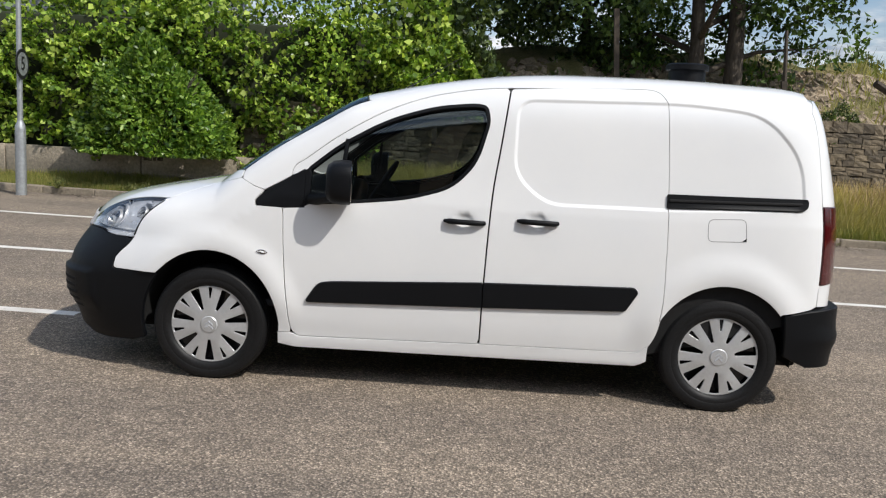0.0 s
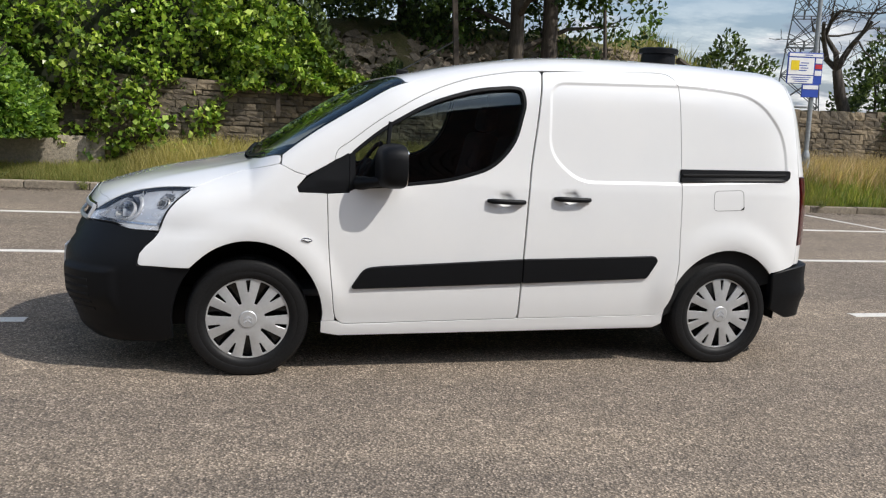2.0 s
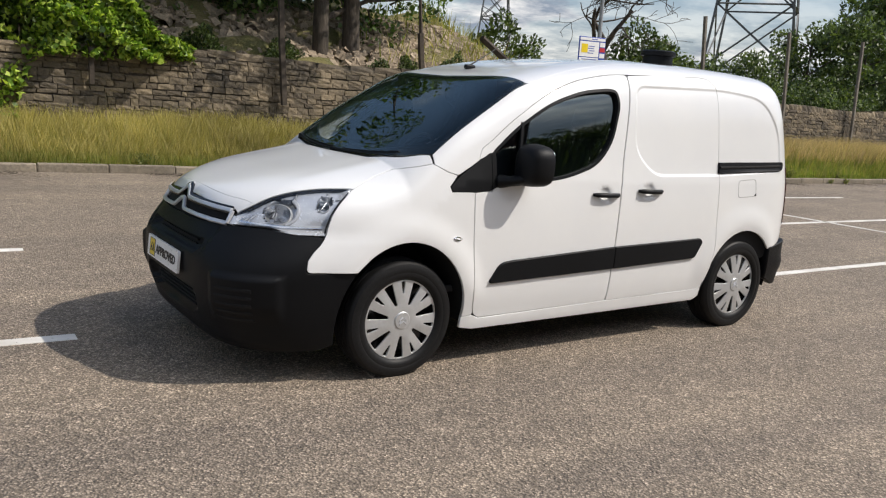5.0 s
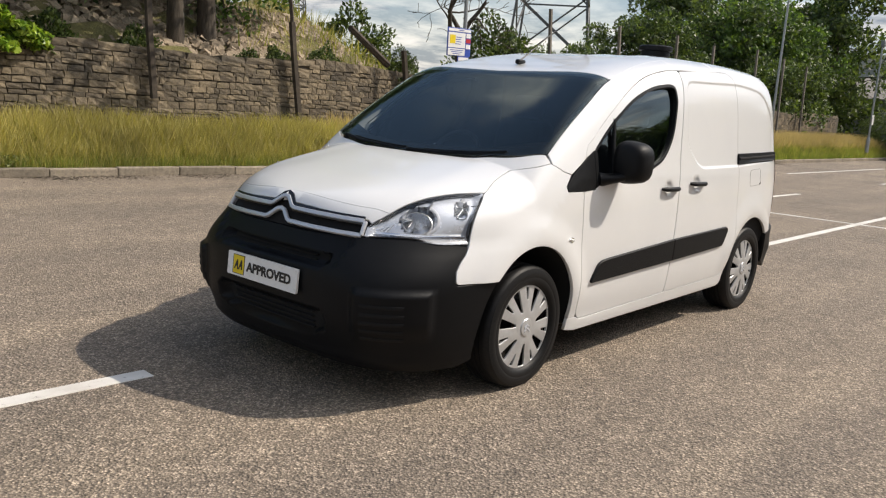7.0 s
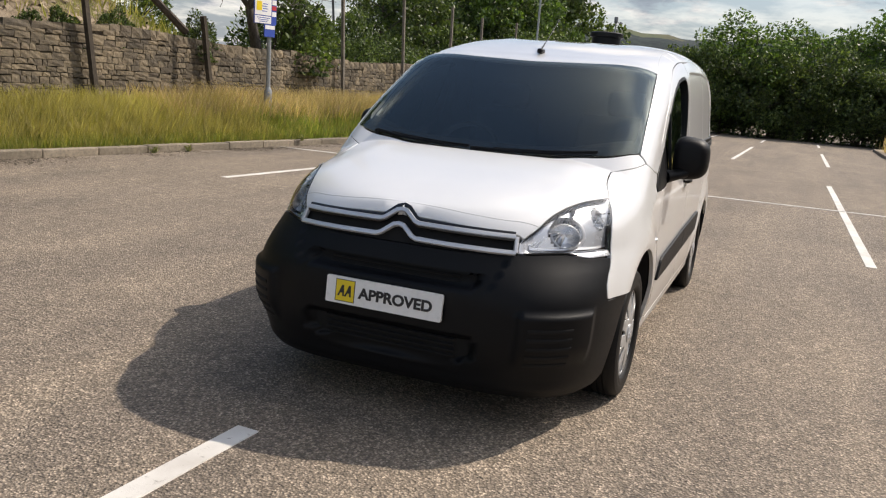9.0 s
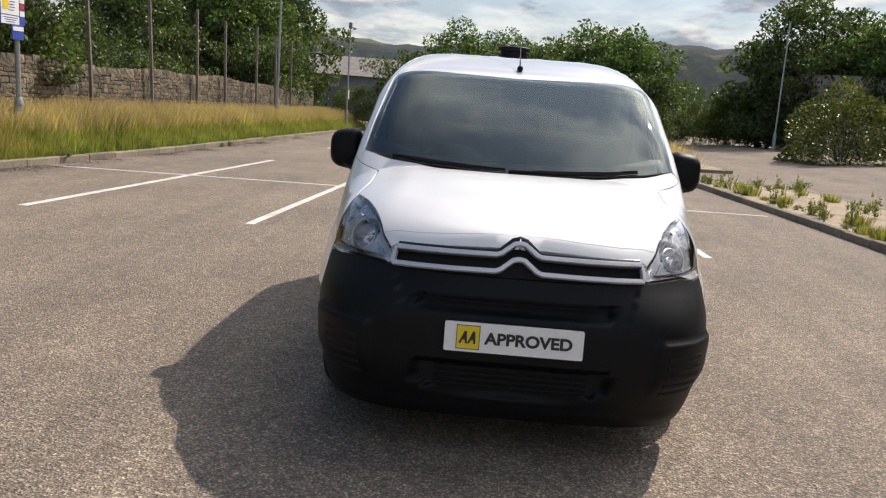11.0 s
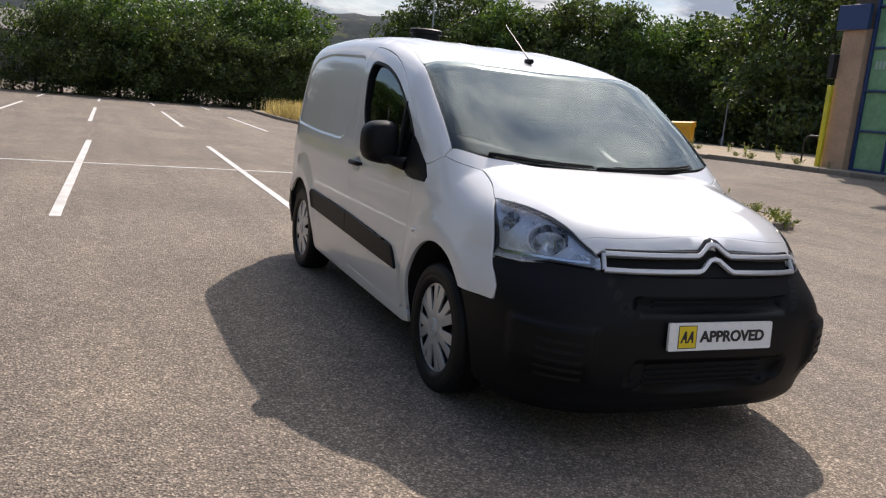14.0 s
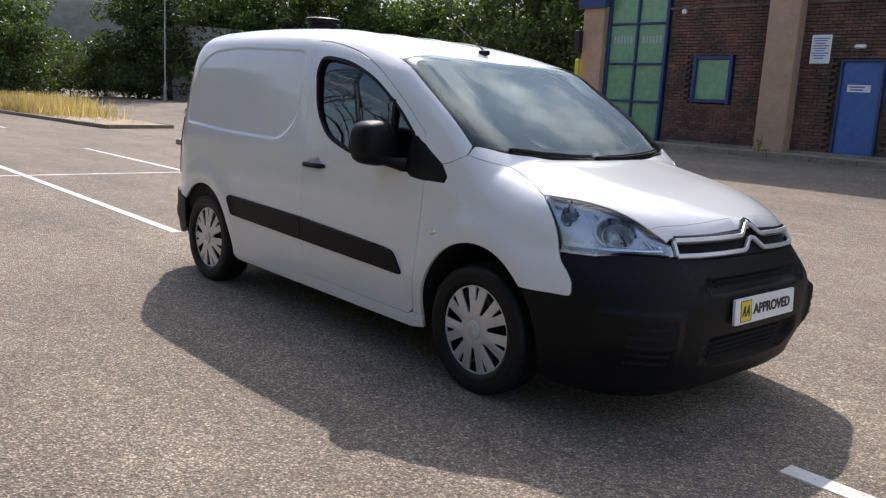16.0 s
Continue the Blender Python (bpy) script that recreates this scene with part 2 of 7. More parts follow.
ASPHALT, PAINT = asphalt(), road_paint()
WALLSTONE = stone("sandstone", (0.125, 0.101, 0.073), (0.32, 0.258, 0.175))
WALLSTONE_FAR = stone("sandstone_rest", (0.125, 0.101, 0.073), (0.32, 0.258, 0.175), True)
MORTAR = stone("old_mortar", (0.09, 0.075, 0.056), (0.12, 0.10, 0.075))
CONCRETE = stone("weathered_concrete", (0.27, 0.235, 0.19), (0.36, 0.315, 0.25), moss=0.15, sooty=0.35)
KERBSTONE = stone("kerb_concrete", (0.24, 0.205, 0.158), (0.34, 0.29, 0.225), moss=0.35, sooty=0.3)
EARTH, BARK = earth(), bark()
IVY = leafy("ivy_leaves", (0.035, 0.075, 0.012), (0.185, 0.315, 0.042), (0.48, 0.59, 0.12), 0.33, 0.38)
LAUREL = leafy("shrub_leaves", (0.03, 0.075, 0.012), (0.115, 0.215, 0.03), (0.28, 0.40, 0.075), 0.35, 0.4)
TREE_LEAF = leafy("tree_leaves", (0.028, 0.055, 0.015), (0.064, 0.12, 0.027), (0.14, 0.22, 0.05), 0.5)
DARK_LEAF = leafy("dark_tree_leaves", (0.028, 0.048, 0.017), (0.062, 0.098, 0.03), (0.14, 0.19, 0.058), 0.5)
GRASS = leafy("verge_grass", (0.17, 0.195, 0.048), (0.26, 0.265, 0.075), (0.38, 0.335, 0.125), 0.7, 0.45)
STRAW = leafy("seeding_grass", (0.35, 0.265, 0.15), (0.45, 0.34, 0.205), (0.56, 0.435, 0.285), 0.8, 0.45)
FRESH = leafy("fresh_grass", (0.12, 0.18, 0.035), (0.20, 0.265, 0.058), (0.31, 0.35, 0.095), 0.65, 0.45)
YELLOWED = leafy("yellowed_grass", (0.31, 0.275, 0.095), (0.39, 0.34, 0.125), (0.49, 0.42, 0.175), 0.75, 0.45)
WEED = leafy("weed_leaves", (0.08, 0.11, 0.03), (0.18, 0.21, 0.06), (0.34, 0.33, 0.13), 0.6, 0.35)
GALV = plain("galvanised_steel", (0.36, 0.38, 0.39), 0.5, 0.6, 25, 0.15)
POSTGREY = plain("weathered_post", (0.17, 0.15, 0.125), 0.85, 0.0, 18, 0.3, 0.3)
WHITE = white_paint()
PLASTIC = plain("black_textured_plastic", (0.0045, 0.005, 0.0062), 0.48, 0.0, 320, 0.2, 0.25, Specular_IOR_Level=0.18)
GLOSSBLACK = plain("gloss_black", (0.010, 0.010, 0.011), 0.18, 0.0, 60, 0.1, 0.0)
# near-black: the shade of gaps and openings as colour, and dark plastic parts
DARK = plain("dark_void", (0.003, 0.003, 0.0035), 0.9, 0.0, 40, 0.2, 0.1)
RUBBER = plain("tyre_rubber", (0.010, 0.010, 0.0105), 0.5, 0.0, 90, 0.3, 0.2, Specular_IOR_Level=0.2)
SILVER = plain("silver_wheel_trim", (0.56, 0.57, 0.58), 0.33, 0.55, 60, 0.05, 0.02)
CHROME = plain("chrome", (0.80, 0.81, 0.83), 0.17, 1.0, 30, 0.04, 0.0)
LAMPCHROME = plain("lamp_reflector", (0.88, 0.89, 0.91), 0.28, 1.0, 30, 0.03, 0.0)
LAMPGREY = plain("lamp_bezel", (0.66, 0.69, 0.74), 0.25, 0.45, 30, 0.06, 0.0)
CABIN = plain("cabin_plastic", (0.030, 0.032, 0.037), 0.65, 0.0, 14, 0.08, 0.0)
SEAT = plain("seat_cloth", (0.045, 0.048, 0.058), 0.95, 0.0, 18, 0.12, 0.0)
SHUTLINE = plain("shut_line_grey", (0.22, 0.22, 0.22), 0.7)
SATIN = plain("satin_bright_metal", (0.62, 0.63, 0.65), 0.34, 0.5, 30, 0.04, 0.0)
WINDSHIELD = glass("laminated_glazing", (0.60, 0.68, 0.68), 0.0, 1.76, (0.88, 1.0, 0.98))
SCREEN = glass("tinted_glazing", (0.56, 0.63, 0.63), 0.0, 1.9, (0.9, 1.0, 0.99))
LENS = glass("clear_lens", (0.95, 0.96, 0.98), 0.01, 1.55)
RED = plain("red_lamp_lens", (0.06, 0.003, 0.005), 0.14, 0.0, 30, 0.1, 0.0, Coat_Weight=1.0)
GREENFILM = plain("green_window_film", (0.19, 0.37, 0.21), 0.16, 0.0, 8, 0.12, 0.0)
BLUEFRAME = plain("blue_frame_paint", (0.022, 0.05, 0.15), 0.4, 0.0, 20, 0.12, 0.05)
BLUEDOOR = plain("blue_door_paint", (0.055, 0.13, 0.36), 0.45, 0.0, 12, 0.12, 0.05)
TAN = plain("tan_rendered_pier", (0.45, 0.30, 0.20), 0.85, 0.0, 30, 0.14, 0.3)
BINYELLOW = plain("yellow_grit_bin_plastic", (0.68, 0.36, 0.012), 0.5, 0.0, 20, 0.1, 0.05)
SIGNBLUE = plain("sign_blue", (0.03, 0.07, 0.36), 0.4, 0.0, 20, 0.06, 0.0)
SIGNRED = plain("sign_red", (0.48, 0.03, 0.035), 0.4, 0.0, 20, 0.06, 0.0)
TIMBER = plain("dark_old_timber", (0.055, 0.043, 0.032), 0.9, 0.0, 16, 0.35, 0.5)
PYLON = plain("pylon_steel", (0.11, 0.115, 0.12), 0.7, 0.3, 5, 0.1, 0.0)
SHEDGREY = plain("grey_shed_cladding", (0.16, 0.175, 0.19), 0.6, 0.0, 3, 0.15, 0.1)
PALEWALL = plain("pale_stained_wall", (0.40, 0.39, 0.36), 0.9, 0.0, 2.5, 0.25, 0.2)
PAVING = stone("sandy_paving", (0.36, 0.285, 0.195), (0.46, 0.37, 0.26), moss=0.35, sooty=0.35)
BRICK = stone("brown_brick", (0.13, 0.066, 0.052), (0.245, 0.118, 0.090), moss=0.0)
BRICK_FAR = stone("brown_brick_rest", (0.13, 0.066, 0.052), (0.245, 0.118, 0.090), True, 0.0)
BRICKJOINT = stone("brick_mortar", (0.16, 0.12, 0.10), (0.20, 0.16, 0.13), moss=0.0)
PLATE = plain("plate_white", (0.78, 0.78, 0.77), 0.3, 0.0, 30, 0.03, 0.0)
YELLOW = plain("plate_yellow", (0.75, 0.56, 0.02), 0.35, 0.0, 30, 0.04, 0.0)
INK = plain("ink_black", (0.012, 0.012, 0.014), 0.45, 0.0, 30, 0.05, 0.0)
BACKING = Mat("mirror_glass", (0.86, 0.87, 0.88), 0.02, 1.0).m


# ---- mesh helpers ----
def mesh_of(name, verts, faces, mat=None, smooth=False, normals=None):
    me = bpy.data.meshes.new(name)
    me.from_pydata([tuple(map(float, v)) for v in verts], [], [tuple(map(int, f)) for f in faces])
    if smooth:
        me.shade_smooth()
    if normals is not None:
        me.normals_split_custom_set_from_vertices([tuple(map(float, n)) for n in normals])
    if mat:
        me.materials.append(mat)
    me.update()
    return me


def put(name, me, parent=None, label="", m=None, **tags):
    ob = new(name, me)
    if parent:
        ob.parent = parent
    if m is not None:
        ob.matrix_basis = m
    return tagged(ob, label, **tags)


def part(name, bm, material, parent=None, label="", m=None, smooth=True, sharp=40.0, **tags):
    """Links a bmesh as one mesh object under a thing or a part."""
    me = bpy.data.meshes.new(name)
    bmesh.ops.recalc_face_normals(bm, faces=bm.faces[:])
    bm.to_mesh(me)
    bm.free()
    if smooth:
        me.shade_smooth()
        me.set_sharp_from_angle(angle=radians(sharp))
    me.materials.append(material)
    return put(name, me, parent, label, m, **tags)


def add_box(bm, c, s, bevel=0.0, seg=2, m=None, taper=1.0):
    """A bevelled box in bm: centre c, size s; taper scales the top."""
    r = bmesh.ops.create_cube(bm, size=1.0)
    vs = r["verts"]
    for v in vs:
        k = taper if v.co.z > 0 else 1.0
        v.co = Vector((v.co.x * s[0] * k, v.co.y * s[1] * k, v.co.z * s[2]))
    if bevel:
        es = list({e for v in vs for e in v.link_edges})
        g = bmesh.ops.bevel(bm, geom=es, offset=bevel, segments=seg, affect="EDGES", profile=0.5)
        vs = list({v for f in g["faces"] for v in f.verts} | {v for v in vs if v.is_valid})
    t = Matrix.Translation(c) @ (m or Matrix.Identity(4))
    bmesh.ops.transform(bm, matrix=t, verts=vs)
    return vs


def box(c, s, bevel=0.0, seg=2, m=None, taper=1.0):
    bm = bmesh.new()
    add_box(bm, c, s, bevel, seg, m, taper)
    return bm


def add_tube(bm, pts, radii, sides=8, cap=True, squash=1.0):
    """A round bar along pts."""
    pts = [Vector(p) for p in pts]
    if isinstance(radii, (int, float)):
        radii = [radii] * len(pts)
    rings = []
    for i, p in enumerate(pts):
        d = (pts[min(i + 1, len(pts) - 1)] - pts[max(i - 1, 0)]).normalized()
        a = d.orthogonal().normalized() if abs(d.z) > 0.95 else d.cross(Vector((0, 0, 1))).normalized()
        b = d.cross(a)
        rings.append([bm.verts.new(p + (a * math.cos(2 * math.pi * k / sides) + b * math.sin(2 * math.pi * k / sides) * squash) * radii[i]) for k in range(sides)])
    for r0, r1 in zip(rings, rings[1:]):
        for k in range(sides):
            bm.faces.new((r0[k], r0[(k + 1) % sides], r1[(k + 1) % sides], r1[k]))
    if cap and sides > 2:
        bm.faces.new(rings[0][::-1]); bm.faces.new(rings[-1])
    return rings


def tube(pts, radii, sides=8, cap=True):
    bm = bmesh.new()
    add_tube(bm, pts, radii, sides, cap)
    return bm


def add_lathe(bm, prof, sides=32, axis="z", m=None):
    """Turns a profile of (radius, height) round an axis."""
    rings = []
    for r, h in prof:
        ring = []
        for k in range(sides):
            a = 2 * math.pi * k / sides
            p = (r * math.cos(a), r * math.sin(a), h)
            p = {"z": p, "y": (p[0], p[2], p[1]), "x": (p[2], p[0], p[1])}[axis]
            ring.append(bm.verts.new((m @ Vector(p)) if m else p))
        rings.append(ring)
    for a, b in zip(rings, rings[1:]):
        for k in range(sides):
            bm.faces.new((a[k], a[(k + 1) % sides], b[(k + 1) % sides], b[k]))
    return rings


def lathe(prof, sides=32, axis="z"):
    bm = bmesh.new()
    add_lathe(bm, prof, sides, axis)
    return bm


def add_prism(bm, poly, d0, d1, to3):
    """A plate: a 2D outline pushed from depth d0 to d1; to3(a, b, d) gives the place."""
    lo = [bm.verts.new(to3(a, b, d0)) for a, b in poly]
    hi = [bm.verts.new(to3(a, b, d1)) for a, b in poly]
    n = len(poly)
    for k in range(n):
        bm.faces.new((lo[k], lo[(k + 1) % n], hi[(k + 1) % n], hi[k]))
    bm.faces.new(lo[::-1]); bm.faces.new(hi)
    return lo, hi


def rounded(poly, r, seg=4):
    """Rounds the corners of a 2D outline; r: one radius or one for each corner."""
    out = []
    n = len(poly)
    for i in range(n):
        p, a, b = Vector(poly[i]), Vector(poly[i - 1]), Vector(poly[(i + 1) % n])
        rr = r[i] if isinstance(r, (list, tuple)) else r
        da, db = a - p, b - p
        k = min(rr, da.length * 0.45, db.length * 0.45)
        if k < 1e-5:
            out.append(tuple(p))
            continue
        p0, p1 = p + da.normalized() * k, p + db.normalized() * k
        for j in range(seg + 1):
            t = j / seg
            out.append(tuple((1 - t) ** 2 * p0 + 2 * t * (1 - t) * p + t * t * p1))
    return out


def spline(pts, n=8, closed=False):
    """A smooth line through 2D or 3D points."""
    P = [Vector(p) for p in pts]
    out = []
    m = len(P)
    for i in range(m if closed else m - 1):
        a, b, c, d = (P[(i + k) % m] for k in (-1, 0, 1, 2)) if closed else (P[max(i - 1, 0)], P[i], P[i + 1], P[min(i + 2, m - 1)])
        for j in range(n):
            t = j / n
            out.append(tuple(0.5 * (2 * b + (c - a) * t + (2 * a - 5 * b + 4 * c - d) * t * t + (3 * b - a - 3 * c + d) * t ** 3)))
    if not closed:
        out.append(tuple(P[-1]))
    return out

# ---- the place: ground, kerbs, walls ----
def ground_z(x, y):
    """The car park is level; the road beyond climbs gently towards the building."""
    t = np.clip((-2.5 - np.asarray(y, float)) / 7.0, 0, 1)
    return 0.50 * t * t * (3 - 2 * t)


def kerb_y(x):
    x = np.asarray(x, float)
    return 13.05 - 0.068 * np.minimum(x, 12.0) - 0.015 * np.maximum(x - 12.0, 0.0)


def sheet(name, xs, ys, z, mat, smooth=True, **tags):
    """A net over xs and ys with heights z(x, y)."""
    X, Y = np.meshgrid(xs, ys)
    Z = z(X, Y)
    n, m = len(xs), len(ys)
    faces = [(j * n + i, j * n + i + 1, (j + 1) * n + i + 1, (j + 1) * n + i) for j in range(m - 1) for i in range(n - 1)]
    return put(name, mesh_of(name, np.stack([X, Y, Z], -1).reshape(-1, 3), faces, mat, smooth), None, kind="structure", **tags)


sheet("road", np.linspace(-60, 75, 28), np.concatenate([np.linspace(-90, -10, 9), np.linspace(-9.5, -2.5, 15), np.linspace(-1, 16, 6)]), lambda x, y: ground_z(x, y), ASPHALT, label="coarse grey-brown asphalt of a car park", category="asphalt")
sheet("ground", np.linspace(-3000, 3000, 13), np.linspace(-3000, 3000, 13), lambda x, y: x * 0 - 0.35, EARTH, label="rough grassland reaching to the horizon", category="ground")


def verge_z(x, y):
    d = y - kerb_y(x)
    return 0.10 + (0.12 + 0.24 * ramp01b(x, -3.6, -1.8)) * ramp01b(d, 0.05, 1.5) + 0.03 * np.sin(x * 1.7) * ramp01b(d, 0.2, 0.8)


def ramp01b(x, a, b):
    t = np.clip((np.asarray(x, float) - a) / (b - a), 0, 1)
    return t * t * (3 - 2 * t)


vx = np.linspace(-30, 44, 149)
V_ROWS = np.array([0.10, 0.3, 0.6, 0.9, 1.2, 1.5, 1.9, 2.4, 3.2])
V = np.array([[(x, kerb_y(x) + d, float(verge_z(x, kerb_y(x) + d))) for x in vx] for d in V_ROWS])
n = len(vx)
put("verge", mesh_of("verge", V.reshape(-1, 3), [(j * n + i, j * n + i + 1, (j + 1) * n + i + 1, (j + 1) * n + i) for j in range(len(V_ROWS) - 1) for i in range(n - 1)], EARTH, True), None, "dry grassy bank between kerb and wall", category="verge", kind="structure")
rs = np.random.RandomState(3)
bx, by = np.linspace(-32, 46, 118), np.linspace(14.95, 34, 30)
BN = rs.normal(0, 0.12, (len(by), len(bx)))


def bank_z(x, y):
    return 1.42 + 1.9 * ramp01b(y, 15.2, 20) * ramp01b(13 - x, 0, 5) * ramp01b(x, -9, -3) + 0.1 - 1.3 * ramp01b(x, 12, 16)


X, Y = np.meshgrid(bx, by)
Z = bank_z(X, Y) + BN * (Y > 15.2)
n = len(bx)
put("bank", mesh_of("bank", np.stack([X, Y, Z], -1).reshape(-1, 3), [(j * n + i, j * n + i + 1, (j + 1) * n + i + 1, (j + 1) * n + i) for j in range(len(by) - 1) for i in range(n - 1)], EARTH, True), None, "raised earth bank behind the wall", category="bank", kind="structure")

# bay markings: (x from, x to, y at the first, y at the second, width)
MARKS = [(-9.5, -2.70, 11.02, 10.62, 0.10), (-9.5, -2.62, 8.32, 7.96, 0.10), (-9.5, -2.70, 5.74, 5.53, 0.10),
         (3.40, 12.60, 10.33, 9.95, 0.10), (3.34, 12.40, 7.79, 7.52, 0.10), (3.22, 12.70, 5.38, 5.28, 0.10), (3.50, 13.1, 2.84, 2.90, 0.10),
         (18.75, 27.9, 9.92, 9.70, 0.10), (18.65, 27.2, 7.52, 7.35, 0.10), (19.0, 28.1, 5.16, 5.05, 0.10), (19.8, 27.8, 2.69, 2.66, 0.10),
         (33.5, 37.5, 9.55, 9.45, 0.10), (33.5, 37.5, 7.2, 7.12, 0.10), (33.6, 37.6, 4.95, 4.9, 0.10), (33.8, 37.6, 2.6, 2.58, 0.10)]


def marking(x0, y0, x1, y1, w, name="bay_line"):
    a, b = Vector((x0, y0)), Vector((x1, y1))
    t = (b - a).normalized()
    q = Vector((-t.y, t.x)) * w / 2
    k = max(2, int((b - a).length / 0.25))
    bm = bmesh.new()
    r = random.Random(int(abs(x0 * 100) + abs(y0 * 10)))
    rows = []
    for i in range(k + 1):
        p = a.lerp(b, i / k)
        j = [r.uniform(-0.006, 0.006) for _ in range(2)]
        rows.append([bm.verts.new((*(p - q + q * j[0] / w), 0.0)), bm.verts.new((*(p - q * 0.97), 0.004)), bm.verts.new((*(p + q * 0.97), 0.004)), bm.verts.new((*(p + q + q * j[1] / w), 0.0))])
    for c, d in zip(rows, rows[1:]):
        for i in range(3):
            bm.faces.new((c[i], d[i], d[i + 1], c[i + 1]))
    return part(name, bm, PAINT, None, "worn white painted parking bay line", category="road marking", kind="structure")


for x0, x1, y0, y1, w in MARKS:
    marking(x0, y0, x1, y1, w)
marking(7.90, 12.55, 8.55, 0.55, 0.09)


def kerb_run(pts, w=0.13, h=0.115, length=0.915, name="kerb", label="weathered concrete kerb", flip=1):
    """Kerb stones end to end along a line; each stone is a piece of its own."""
    root = tagged(new(name), label, "kerb", kind="structure")
    r = random.Random(5)
    for a, b in zip(pts, pts[1:]):
        a, b = Vector(a), Vector(b)
        L = (b - a).length
        k = max(1, round(L / length))
        ang = math.degrees(math.atan2(b.y - a.y, b.x - a.x))
        for i in range(k):
            p = a.lerp(b, (i + 0.5) / k)
            key = round(L / k, 2)
            if key not in KERBS:
                bm = box((0, 0, 0), (key - 0.012, w, h + 0.10), 0.018, 2)
                me = bpy.data.meshes.new("kerb_stone")
                bm.to_mesh(me); bm.free()
                me.materials.append(KERBSTONE)
                KERBS[key] = me
            z = float(ground_z(p.x, p.y))
            put("kerb_stone", KERBS[key], root, m=pose(p.x, p.y, z + h / 2 - 0.05 + r.uniform(-0.006, 0.006), r.uniform(-1.5, 1.5), 0, ang + r.uniform(-0.4, 0.4)))
    return root


KERBS = {}
kerb_run([(x, float(kerb_y(x)) + 0.06) for x in (-20, 12, 40)])

# stone wall
WALL_Y, WALL_T = 14.62, 0.32


def wall_top(x):
    return 1.84 + 0.05 * np.sin(x * 0.35) + 0.04 * np.sin(x * 1.1 + 1)


wall = put("wall_stone", mesh_of("wall_core", *(lambda xs: ([p for x in xs for p in ((x, WALL_Y + 0.035, 0.0), (x, WALL_Y + 0.035, wall_top(x) - 0.08), (x, WALL_Y + WALL_T, wall_top(x) - 0.08), (x, WALL_Y + WALL_T, 0.0))],
           [(i * 4 + k, (i + 1) * 4 + k, (i + 1) * 4 + (k + 1) % 4, i * 4 + (k + 1) % 4) for i in range(len(xs) - 1) for k in range(4)]))(np.linspace(-4.2, 39, 160)), MORTAR), None, "old coursed sandstone wall, mossy and sooty", category="wall", kind="structure")


def stone_mesh(i, w, h, d):
    """A rough-dressed block, its face swollen and its arrises broken."""
    r = random.Random(i)
    bm = bmesh.new()
    add_box(bm, (0, 0, 0), (w, d, h))
    bmesh.ops.subdivide_edges(bm, edges=[e for e in bm.edges if abs(e.verts[0].co.y - e.verts[1].co.y) < 1e-4], cuts=1, use_grid_fill=True)
    for v in bm.verts:
        e = max(abs(v.co.x) / (w / 2), abs(v.co.z) / (h / 2))
        v.co.x += r.uniform(-0.011, 0.011); v.co.z += r.uniform(-0.008, 0.008)
        if v.co.y < 0:
            v.co.y += r.uniform(-0.004, 0.004) + (0.005 if e > 0.9 else -0.002)
    me = bpy.data.meshes.new("stone")
    bmesh.ops.recalc_face_normals(bm, faces=bm.faces[:])
    bm.to_mesh(me); bm.free()
    me.materials.append(WALLSTONE)
    return me


STONES = [stone_mesh(i, w, h, 0.16) for i, (w, h) in enumerate([(0.20, 0.105), (0.28, 0.11), (0.36, 0.12), (0.24, 0.135), (0.44, 0.13), (0.16, 0.10), (0.31, 0.145), (0.40, 0.10)])]
SIZES = [(0.20, 0.105), (0.28, 0.11), (0.36, 0.12), (0.24, 0.135), (0.44, 0.13), (0.16, 0.10), (0.31, 0.145), (0.40, 0.10)]


